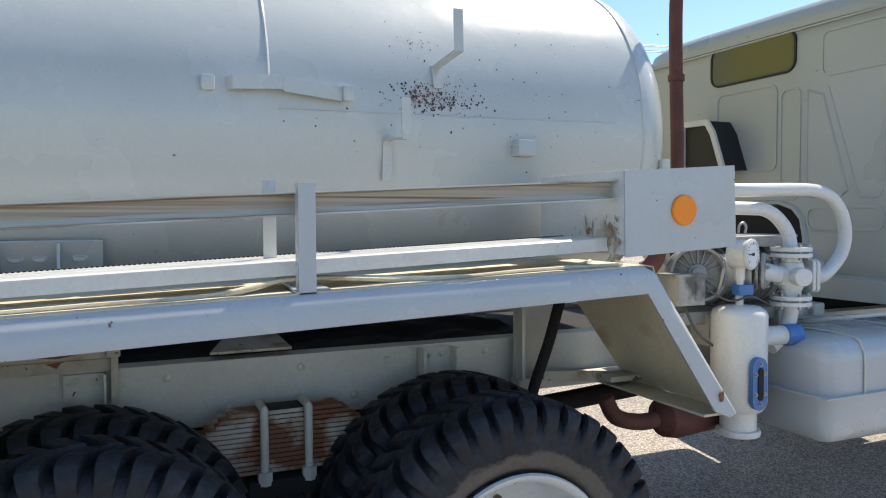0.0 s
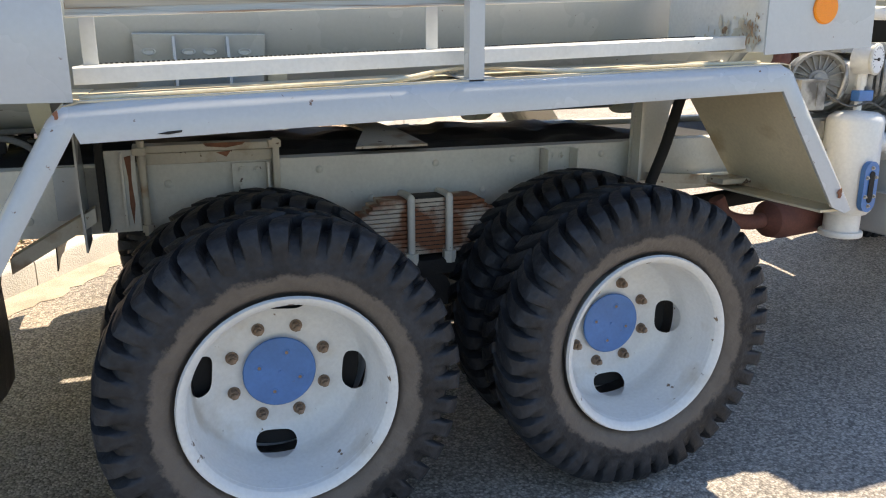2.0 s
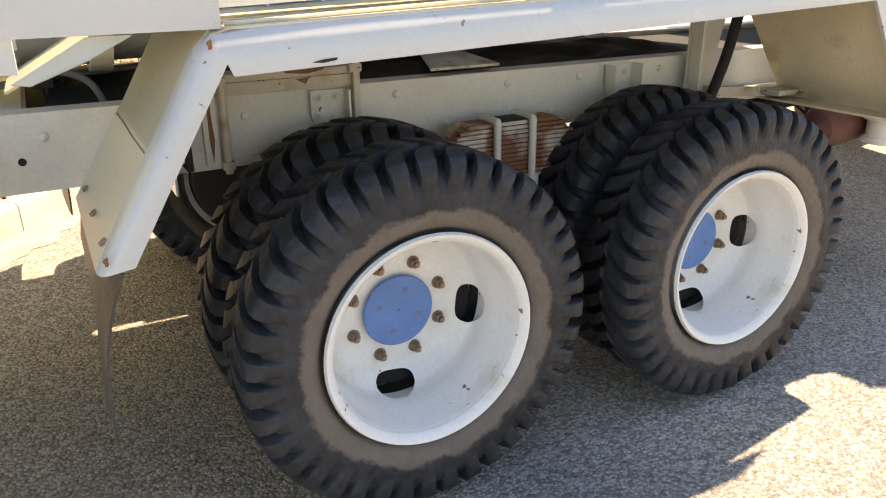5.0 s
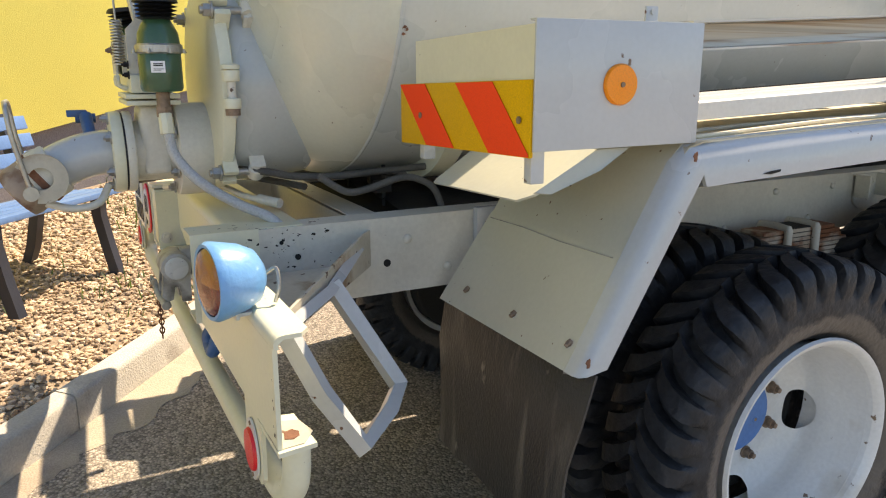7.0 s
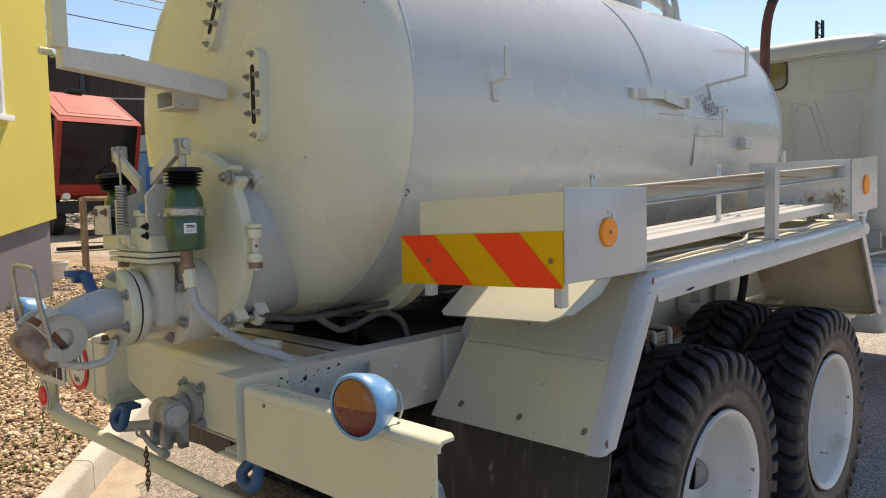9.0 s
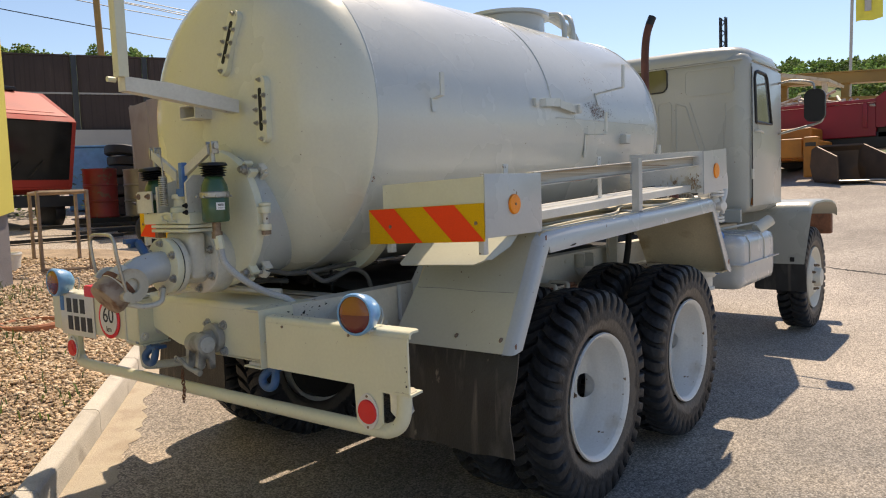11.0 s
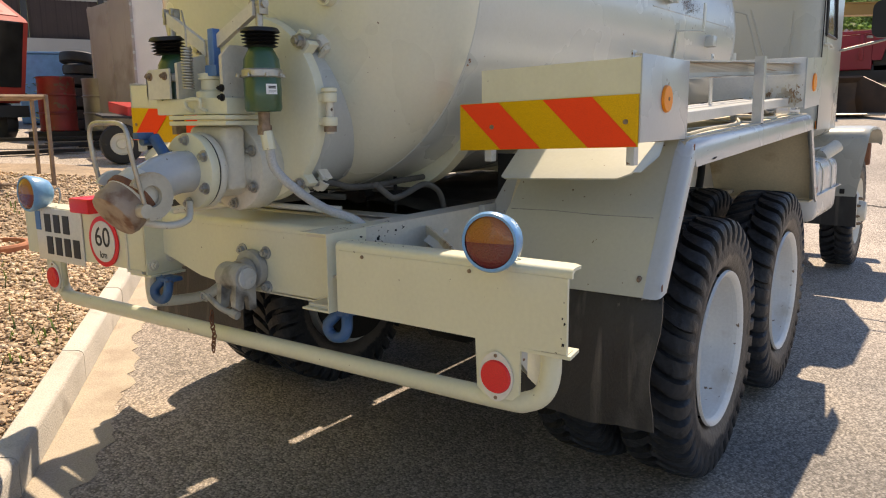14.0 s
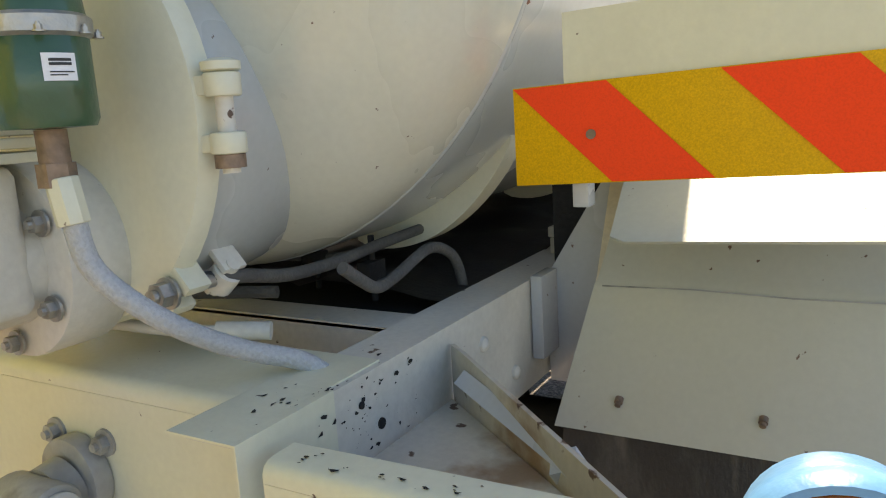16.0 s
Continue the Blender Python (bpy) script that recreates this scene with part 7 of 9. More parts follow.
def asphalt_material():
    m = mat("worn_asphalt", (0.278, 0.262, 0.240), 0.9, var=0.16, scale=0.8, fine=55, grain=0.14, bump=0.0, second=(0.335, 0.295, 0.245), second_cut=0.52, second_scale=0.5)
    n, ln = m.node_tree.nodes, m.node_tree.links
    bsdf = n["Principled BSDF"]
    old = bsdf.inputs["Base Color"].links[0].from_socket
    tc = [q for q in n if q.bl_idname == "ShaderNodeTexCoord"][0].outputs["Object"]

    def node(kind, **k):
        q = n.new(kind)
        for key, v in k.items():
            q.inputs[key].default_value = v
        return q

    def mixed(fac, a, col):
        x = n.new("ShaderNodeMix")
        x.data_type = "RGBA"
        ln.new(fac, x.inputs["Factor"])
        p, q = [i for i in x.inputs if i.type == "RGBA"]
        ln.new(a, p)
        q.default_value = (*col, 1)
        return [o for o in x.outputs if o.type == "RGBA"][0]
    # earth blown over the asphalt: everywhere past the truck, thinning out towards its near side
    sep = n.new("ShaderNodeSeparateXYZ")
    ln.new(tc, sep.inputs["Vector"])
    blot = node("ShaderNodeTexNoise", Scale=0.9, Detail=7.0)
    ln.new(tc, blot.inputs["Vector"])
    s1 = n.new("ShaderNodeMath")
    s1.operation = "MULTIPLY_ADD"
    s1.inputs[1].default_value = 4.0
    ln.new(blot.outputs["Fac"], s1.inputs[0])
    ln.new(sep.outputs["Y"], s1.inputs[2])
    far = node("ShaderNodeMapRange", **{"From Min": 1.7, "From Max": 4.6, "To Max": 0.85})
    ln.new(s1.outputs["Value"], far.inputs["Value"])
    c = mixed(far.outputs["Result"], old, (0.42, 0.335, 0.265))
    ahead = n.new("ShaderNodeMath")
    ahead.operation = "MULTIPLY_ADD"
    ahead.inputs[1].default_value = 5.0
    ln.new(blot.outputs["Fac"], ahead.inputs[0])
    ln.new(sep.outputs["X"], ahead.inputs[2])
    fx = node("ShaderNodeMapRange", **{"From Min": 2.2, "From Max": 5.2, "To Max": 0.8})
    ln.new(ahead.outputs["Value"], fx.inputs["Value"])
    c = mixed(fx.outputs["Result"], c, (0.49, 0.435, 0.38))
    # broad worn and oily patches
    wear = node("ShaderNodeTexNoise", Scale=0.55, Detail=9.0, Roughness=0.62)
    ln.new(tc, wear.inputs["Vector"])
    wr = node("ShaderNodeMapRange", **{"From Min": 0.32, "From Max": 0.68, "To Min": 0.74, "To Max": 1.22})
    ln.new(wear.outputs["Fac"], wr.inputs["Value"])
    worn = n.new("ShaderNodeVectorMath")
    worn.operation = "SCALE"
    ln.new(c, worn.inputs[0])
    ln.new(wr.outputs["Result"], worn.inputs["Scale"])
    c = worn.outputs["Vector"]
    # aggregate in the worn binder
    vor = node("ShaderNodeTexVoronoi", Scale=100.0)
    ln.new(tc, vor.inputs["Vector"])
    tint = n.new("ShaderNodeSeparateColor")
    ln.new(vor.outputs["Color"], tint.inputs["Color"])
    rng = node("ShaderNodeMapRange", **{"From Min": 0.0, "To Min": 0.52, "To Max": 1.50})
    ln.new(tint.outputs["Red"], rng.inputs["Value"])
    gap = node("ShaderNodeMapRange", **{"From Min": 0.30, "From Max": 0.75, "To Min": 1.0, "To Max": 0.60})
    ln.new(vor.outputs["Distance"], gap.inputs["Value"])
    mul = n.new("ShaderNodeMath")
    mul.operation = "MULTIPLY"
    ln.new(rng.outputs["Result"], mul.inputs[0])
    ln.new(gap.outputs["Result"], mul.inputs[1])
    mx = n.new("ShaderNodeVectorMath")
    mx.operation = "SCALE"
    ln.new(c, mx.inputs[0])
    ln.new(mul.outputs["Value"], mx.inputs["Scale"])
    ln.new(mx.outputs["Vector"], bsdf.inputs["Base Color"])
    b = node("ShaderNodeBump", Strength=0.8, Distance=0.006)
    b.invert = True
    ln.new(vor.outputs["Distance"], b.inputs["Height"])
    ln.new(b.outputs["Normal"], bsdf.inputs["Normal"])
    return m


M["asphalt"] = asphalt_material()
xs, ys = spread(-600, 900, 0, 0.35, 1.10), spread(-600, 900, 0, 0.35, 1.10)
me = bpy.data.meshes.new("ground")
me.from_pydata([(x, y, gz(x, y)) for y in ys for x in xs], [], [(j * len(xs) + i, j * len(xs) + i + 1, (j + 1) * len(xs) + i + 1, (j + 1) * len(xs) + i) for j in range(len(ys) - 1) for i in range(len(xs) - 1)])
for p in me.polygons:
    p.use_smooth = True
me.materials.append(M["asphalt"])
ground = tagged(new("ground", me), "worn grey asphalt yard with dusty tan patches", "ground", kind="structure")

def seam_shape(bm):
    random.seed(8)
    pts = [(8.2, 1.9), (6.93, -0.70), (6.62, -1.57), (5.6, -4.2), (4.9, -6.5)]
    a, b = [], []
    for (xa, ya), (xb, yb) in zip(pts, pts[1:]):
        for i in range(40):
            t = i / 40
            x, y, w = xa + (xb - xa) * t + random.gauss(0, 0.012), ya + (yb - ya) * t, random.uniform(0.008, 0.028)
            a.append(bm.verts.new((x - w, y, gz(x - w, y) + 0.004)))
            b.append(bm.verts.new((x + w, y, gz(x + w, y) + 0.004)))
    for i in range(len(a) - 1):
        facet(bm, (a[i], b[i], b[i + 1], a[i + 1]))
solid("asphalt_seam", build(seam_shape), M["dark"], "ragged dark crack across the asphalt", "crack", kind="structure")

# ---- yellow building ----
W0, WU = Vector((-0.20, 5.58, 0)), Vector((0.77, 0.638, 0)).normalized()
WN = Vector((WU.y, -WU.x, 0))


def wp(s, z, out=0.0):
    """A point of the wall: s along it from the corner, height z, out of it."""
    p = W0 + WU * s + WN * out
    return Vector((p.x, p.y, z))


def wbox(bm, s0, s1, z0, z1, o0, o1, bev=0.0):
    m = Matrix((WU, WN, Vector((0, 0, 1)))).transposed().to_4x4()
    m.translation = W0
    box(bm, s0, s1, o0, o1, z0, z1, bev, m)


M["yellow"] = mat("yellow_render", (0.66, 0.575, 0.125), 0.85, var=0.04, scale=1.2, fine=160, grain=0.06, bump=0.25)
M["plinth"] = mat("grey_plinth_render", (0.20, 0.19, 0.20), 0.9, var=0.1, fine=120, grain=0.25, bump=0.5)
M["upvc"] = mat("white_frame", (0.82, 0.82, 0.82), 0.35, var=0.03)
M["curtain"] = mat("pane_behind_glass", (0.16, 0.15, 0.13), 0.15, var=0.15, bump=0.0, coat=0.6)
OPENING = (-1.79, -0.68, 2.27, 3.75)


def wall_shape(bm):
    lo = -9.0
    a, b, z0, z1 = OPENING
    zb = lambda s: 1.375 + 0.16 * max(s, -4.5)
    # yellow coat with the window's opening, its lower edge following the slope
    for s0, s1 in ((lo, -4.5), (-4.5, a)):
        poly = [wp(s0, zb(s0)), wp(s1, zb(s1)), wp(s1, 6.2), wp(s0, 6.2)]
        prism(bm, poly, -WN * 0.30)
    prism(bm, [wp(a, zb(a)), wp(b, zb(b)), wp(b, z0), wp(a, z0)], -WN * 0.30)
    prism(bm, [wp(a, z1), wp(b, z1), wp(b, 6.2), wp(a, 6.2)], -WN * 0.30)
    prism(bm, [wp(b, zb(b)), wp(0, zb(0)), wp(0, 6.2), wp(b, 6.2)], -WN * 0.30)
    prism(bm, [wp(0, zb(0), -0.30), wp(0, 6.2, -0.30), wp(0, 6.2, -7.0), wp(0, zb(0), -7.0)], -WU * 0.30)
solid("wall_north", build(wall_shape), M["yellow"], "yellow rendered wall of a building", "wall", kind="structure")
solid("plinth", build(lambda bm: (wbox(bm, -9.0, -0.05, -0.3, 1.36, -0.29, -0.045), wbox(bm, -0.32, -0.05, -0.3, 1.36, -7.0, -0.29))), M["plinth"], "rough grey plinth below the yellow wall", "wall", kind="structure")
solid("roof", build(lambda bm: wbox(bm, -9.2, 0.2, 6.2, 6.45, -7.2, 0.25, 0.01)), M["plinth"], "dark flat roof edge", "roof", kind="structure")
win = thing("window_1", "white plastic window in a deep reveal of the yellow wall", "window", kind="structure")
a, b, z0, z1 = OPENING
def frame_shape(bm, s0, s1, za, zb_, o0, o1, w):
    wbox(bm, s0, s0 + w, za, zb_, o0, o1, 0.004)
    wbox(bm, s1 - w, s1, za, zb_, o0, o1, 0.004)
    wbox(bm, s0 + w, s1 - w, za, za + w, o0, o1, 0.004)
    wbox(bm, s0 + w, s1 - w, zb_ - w, zb_, o0, o1, 0.004)
part("window_frame", build(frame_shape, a + 0.03, b - 0.03, z0 + 0.02, z1 - 0.02, -0.26, -0.19, 0.06), M["upvc"], win)
for s0, s1 in ((a + 0.09, (a + b) / 2 - 0.002), ((a + b) / 2 + 0.002, b - 0.09)):
    sash = part("sash", build(frame_shape, s0, s1, z0 + 0.08, z1 - 0.08, -0.24, -0.175, 0.055), M["upvc"], win)
    part("pane", build(wbox, s0 + 0.055, s1 - 0.055, z0 + 0.135, z1 - 0.135, -0.215, -0.205), M["curtain"], sash, "grey curtained glass")
part("reveal", build(lambda bm: (wbox(bm, a - 0.004, a + 0.03, z0, z1, -0.29, 0.006), wbox(bm, b - 0.03, b + 0.004, z0, z1, -0.29, 0.006), wbox(bm, a + 0.03, b - 0.03, z1 - 0.02, z1 + 0.004, -0.29, 0.006))), M["upvc"], win, "white reveal")
part("window_sill", build(wbox, a - 0.05, b + 0.05, z0 - 0.035, z0 + 0.018, -0.24, 0.06, 0.004), M["upvc"], win, "white sill")

# ---- kerb, gutter and gravel ----
M["kerb"] = mat("kerb_concrete", (0.50, 0.47, 0.42), 0.9, var=0.10, scale=4, fine=120, grain=0.14, bump=0.4, second=(0.36, 0.33, 0.29), second_cut=0.58, second_scale=5, object_random=0.06)
M["gutter"] = mat("gutter_sand", (0.43, 0.37, 0.285), 0.95, var=0.10, scale=3, fine=150, grain=0.2, bump=0.4, second=(0.36, 0.295, 0.225), second_cut=0.52, second_scale=3)
M["soil"] = mat("gravel_bed", (0.30, 0.225, 0.155), 0.95, var=0.25, scale=5, fine=60, grain=0.4, bump=0.6)
M["stone"] = mat("river_stone", (0.52, 0.385, 0.265), 0.85, var=0.3, scale=22, fine=220, grain=0.18, bump=0.3, second=(0.62, 0.52, 0.40), second_cut=0.55, second_scale=16, island=0.5)
KD = Vector((0.665, 0.747, 0))
KN = Vector((-0.747, 0.665, 0))
K0 = Vector((-2.15, 0.765, 0))


def kp(s, v, dz=0.0):
    p = K0 + KD * s + KN * v
    return Vector((p.x, p.y, gz(p.x, p.y) + dz))


kerb = thing("kerb", "pale concrete kerb between asphalt and gravel bed", "kerb", kind="structure")
kerb_parts = []
def kerb_block(s0, s1, jog):
    bm = bmesh.new()
    prof = [(0.0, -0.08), (0.0, 0.125), (0.006, 0.140), (0.02, 0.148), (0.09, 0.150), (0.10, 0.140), (0.10, -0.08)]
    loft(bm, [[kp(s, v + jog) + Vector((0, 0, h)) for v, h in prof] for s in (s0, s1)])
    return part("kerb_stone", bm, M["kerb"], kerb)
def gutter_shape(bm):
    random.seed(5)
    n = 260
    a, b, c = [], [], []
    for i in range(n + 1):
        s = -3.2 + 13.5 * i / n
        w = 0.17 + 0.03 * math.sin(s * 2.3) + 0.02 * math.sin(s * 7.1) + 0.05 * noise.noise((s * 9.0, 0.3, 1.7)) + random.uniform(-0.012, 0.012)
        a.append(bm.verts.new(kp(s, -0.001, 0.006)))
        b.append(bm.verts.new(kp(s, -w * 0.6, 0.005)))
        c.append(bm.verts.new(kp(s, -w, 0.0035)))
    for i in range(n):
        facet(bm, (a[i], a[i + 1], b[i + 1], b[i]))
        facet(bm, (b[i], b[i + 1], c[i + 1], c[i]))
solid("gutter", build(gutter_shape), M["gutter"], "pale sandy gutter strip along the kerb", "gutter", kind="structure")


def bed_shape(bm):
    su = [-3.2 + 0.3 * i for i in range(36)]
    sv = [0.095 + 0.25 * i for i in range(24)]
    vs = [[bm.verts.new(kp(s, v, 0.10 + 0.02 * noise.noise((s * 1.5, v * 1.5, 0)))) for v in sv] for s in su]
    for i in range(len(su) - 1):
        for j in range(len(sv) - 1):
            facet(bm, (vs[i][j], vs[i + 1][j], vs[i + 1][j + 1], vs[i][j + 1]))
solid("gravel_bed", build(bed_shape), M["soil"], "brown gravel bed behind the kerb", "ground", kind="structure")


def stones():
    rng = np.random.default_rng(3)
    t = (1 + 5 ** 0.5) / 2
    ico = np.array([(-1, t, 0), (1, t, 0), (-1, -t, 0), (1, -t, 0), (0, -1, t), (0, 1, t), (0, -1, -t), (0, 1, -t), (t, 0, -1), (t, 0, 1), (-t, 0, -1), (-t, 0, 1)]) / math.hypot(1, t)
    tri = np.array([(0, 11, 5), (0, 5, 1), (0, 1, 7), (0, 7, 10), (0, 10, 11), (1, 5, 9), (5, 11, 4), (11, 10, 2), (10, 7, 6), (7, 1, 8), (3, 9, 4), (3, 4, 2), (3, 2, 6), (3, 6, 8), (3, 8, 9), (4, 9, 5), (2, 4, 11), (6, 2, 10), (8, 6, 7), (9, 8, 1)])
    V, F, k = [], [], 0
    def field(n, s0, s1, v0, v1, r0, r1):
        nonlocal k
        for s, v in zip(rng.uniform(s0, s1, n), rng.uniform(v0, v1, n)):
            p = kp(s, v)
            if (p - W0).dot(WN) < 0.03 and (p - W0).dot(WU) < 0.2:
                continue
            r = rng.uniform(r0, r1)
            q = ico * (r * rng.uniform(0.6, 1.35), r * rng.uniform(0.6, 1.2), r * rng.uniform(0.45, 0.8)) * rng.uniform(0.68, 1.22, (12, 1))
            a, b = rng.uniform(0, 6.28), rng.uniform(-0.5, 0.5)
            ca, sa, cb, sb = math.cos(a), math.sin(a), math.cos(b), math.sin(b)
            q = q @ np.array([(1, 0, 0), (0, cb, -sb), (0, sb, cb)]) @ np.array([(ca, -sa, 0), (sa, ca, 0), (0, 0, 1)])
            h = 0.10 + 0.02 * noise.noise((s * 1.5, v * 1.5, 0)) + rng.uniform(0.2, 1.0) * r
            V.append(q + (p.x, p.y, p.z + h))
            F.append(tri + k)
            k += 12
    field(26000, -2.2, 3.0, 0.10, 2.6, 0.008, 0.0175)
    field(15000, 1.0, 6.5, 0.10, 4.2, 0.010, 0.021)
    field(8000, -2.2, 6.5, 2.4, 5.5, 0.012, 0.024)
    v, f = np.concatenate(V), np.concatenate(F)
    me = bpy.data.meshes.new("gravel")
    me.vertices.add(len(v))
    me.vertices.foreach_set("co", v.astype(np.float32).ravel())
    me.loops.add(f.size)
    me.loops.foreach_set("vertex_index", f.astype(np.int32).ravel())
    me.polygons.add(len(f))
    me.polygons.foreach_set("loop_start", np.arange(0, f.size, 3, dtype=np.int32))
    me.polygons.foreach_set("use_smooth", np.zeros(len(f), dtype=bool))
    me.update(calc_edges=True)
    me.materials.append(M["stone"])
    tagged(new("gravel", me), "loose brown and cream river gravel", "gravel", kind="stuff")


stones()
# weeds
M["leaf"] = mat("weed_leaf", (0.075, 0.125, 0.03), 0.6, var=0.3, scale=20, island=0.35)
def weeds(bm):
    random.seed(8)
    for cs, cv, n in ((1.2, 0.5, 90), (2.4, 1.2, 140), (3.2, 2.2, 160), (4.3, 1.6, 160), (5.0, 2.6, 120), (0.4, 1.3, 50)):
        for _ in range(n):
            s, v = random.gauss(cs, 0.28), random.gauss(cv, 0.28)
            if v < 0.13:
                continue
            p = kp(s, v, 0.10)
            a, h, w = random.uniform(0, 6.28), random.uniform(0.03, 0.10), random.uniform(0.003, 0.006)
            d = Vector((math.cos(a), math.sin(a), 0))
            e = Vector((-d.y, d.x, 0)) * w
            q = p + d * h * 0.3 + Vector((0, 0, h * 0.7))
            r = p + d * h * 0.8 + Vector((0, 0, h))
            v1, v2, v3, v4, v5 = (bm.verts.new(z) for z in (p - e, p + e, q + e * 0.8, q - e * 0.8, r))
            facet(bm, (v1, v2, v3, v4))
            facet(bm, (v4, v3, v5))
solid("weeds", build(weeds), M["leaf"], "sparse green weeds in the gravel", "weeds", kind="stuff")
M["terracotta"] = mat("terracotta_ring", (0.36, 0.15, 0.085), 0.85, var=0.2, scale=10)
pr = kp(3.1, 1.05, 0.068)
ringt = solid("manhole_ring", build(lambda bm: (lathe(bm, [(0.255, -0.03), (0.265, 0.05), (0.255, 0.065), (0.225, 0.065), (0.215, 0.05), (0.215, -0.03)], pr, (0, 0, 1), 40))), M["terracotta"], "reddish round manhole ring set in the gravel", "manhole")

# ---- bench ----
M["slat"] = mat("blue_slat", (0.10, 0.20, 0.40), 0.45, var=0.12, scale=4, grain=0.10, squash=(1, 1, 1))
M["leg"] = mat("dark_cast_leg", (0.022, 0.024, 0.035), 0.45, var=0.2)
BU, BV = Vector((0.60, 0.80, 0)), Vector((-0.80, 0.60, 0))
B0 = Vector((-1.93, 2.22, 0))
bz = gz(B0.x, B0.y) + 0.10
def bp(u, v, z):
    p = B0 + BU * u + BV * v
    return Vector((p.x, p.y, bz + z))
bench = thing("park_bench", "blue slatted park bench with dark cast legs on the gravel", "bench", at=(0, 0, 0))
def bslat(u0, u1, v, z, w, t, tilt):
    m = Matrix((BU, BV, Vector((0, 0, 1)))).transposed().to_4x4()
    m.translation = bp(0, v, z)
    return build(lambda bm: box(bm, u0, u1, -w / 2, w / 2, -t / 2, t / 2, 0.006, m @ Matrix.Rotation(tilt, 4, "X")))
for i in range(5):
    part("seat_slat", bslat(-1.75, 0.16, 0.0 + 0.095 * i, 0.445 - 0.008 * i, 0.075, 0.03, -0.06), M["slat"], bench)
for i in range(4):
    part("back_slat", bslat(-1.75, 0.16, 0.455 + 0.028 * i, 0.53 + 0.095 * i, 0.075, 0.028, 1.30), M["slat"], bench)
for u in (0.0, -0.78, -1.55):
    def leg(bm):
        w = BU * 0.055
        for pts in ([bp(u, 0.02, 0.43), bp(u, 0.02, 0.33), bp(u, -0.015, 0.16), bp(u, -0.055, 0.0)], [bp(u, 0.40, 0.42), bp(u, 0.41, 0.30), bp(u, 0.45, 0.14), bp(u, 0.51, 0.0)], [bp(u, 0.0, 0.415), bp(u, 0.2, 0.40), bp(u, 0.42, 0.40)], [bp(u, 0.42, 0.40), bp(u, 0.49, 0.60), bp(u, 0.57, 0.87)]):
            loft(bm, [[p - w * 0.5 - BV * 0.028, p + w * 0.5 - BV * 0.028, p + w * 0.5 + BV * 0.028, p - w * 0.5 + BV * 0.028] for p in pts])
    part("leg", build(leg), M["leg"], bench)

# ---- yard things behind ----
def ob_at(x, y, dz=0.0):
    return Vector((x, y, gz(x, y) + dz))


M["barrelred"] = mat("red_barrel", (0.17, 0.014, 0.014), 0.55, var=0.25, scale=4, spot=(0.10, 0.05, 0.03), spot_scale=9, spot_cut=0.6)
M["barrelgrey"] = mat("grey_barrel", (0.25, 0.23, 0.20), 0.5, metal=0.4, var=0.2, scale=4)
def barrel(x, y, mt, label):
    p = ob_at(x, y, 0.13)
    # added block lifts the barrel and stands in for dark clutter below it
    solid("steel_slab", build(lambda bm: box(bm, x - 0.36, x + 0.36, y - 0.34, y + 0.34, p.z - 0.16, p.z - 0.001, 0.02)), M["dark"], "added dark block standing in for clutter under a barrel", "scrap", "scrap heap")
    b = thing("oil_barrel", label, "barrel", group="barrels in the yard")
    prof = [(0.0, 0.02), (0.275, 0.02), (0.29, 0.0), (0.295, 0.02), (0.285, 0.04), (0.285, 0.27), (0.297, 0.285), (0.297, 0.30), (0.285, 0.315), (0.285, 0.56), (0.297, 0.575), (0.297, 0.59), (0.285, 0.605), (0.285, 0.84), (0.295, 0.86), (0.29, 0.88), (0.275, 0.865), (0.0, 0.862)]
    part("drum", build(lathe, prof, p, (0.0, 0, 1), 32), M[mt], b)
    part("bung", build(cyl, p + Vector((0.12, 0, 0.862)), p + Vector((0.12, 0, 0.875)), 0.03), M["steel"], b)
barrel(3.36, 10.66, "barrelred", "rusty red steel oil barrel")
barrel(4.10, 10.60, "barrelgrey", "dull grey ribbed steel oil barrel")
random.seed(21)
for x, y, h, tl in ((4.15, 12.0, 0.0, 0.02), (4.17, 12.02, 0.20, -0.05), (4.12, 11.98, 0.40, 0.06), (4.20, 12.0, 0.60, -0.04), (4.14, 11.98, 0.80, 0.05), (4.18, 12.0, 1.00, 0.02), (4.12, 11.97, 1.20, 0.14), (4.52, 11.45, 0.0, 0.0), (4.54, 11.46, 0.2, 0.05), (4.50, 11.44, 0.4, -0.05), (4.53, 11.45, 0.6, 0.04), (4.50, 11.43, 0.80, 0.18),
                     (4.85, 12.0, 0.0, 0.0), (4.87, 12.0, 0.2, 0.04), (4.83, 12.0, 0.4, -0.04), (4.86, 12.0, 0.6, 0.06), (4.84, 11.98, 0.8, -0.1), (4.82, 12.0, 1.0, 0.05), (4.80, 12.0, 1.22, 0.2)):
    p = ob_at(x + 0.36, y - 0.08, h + 0.10)
    t = thing("old_tyre", "worn black tyre in a pile", "tyre", group="tyre pile")
    part("casing", build(lathe, [(0.18, 0.07), (0.22, 0.095), (0.27, 0.10), (0.31, 0.075), (0.32, 0.0), (0.31, -0.075), (0.27, -0.10), (0.22, -0.095), (0.18, -0.07), (0.175, 0.0), (0.18, 0.07)], p, (tl, tl * 0.5, 1), 28), M["rubber"], t)
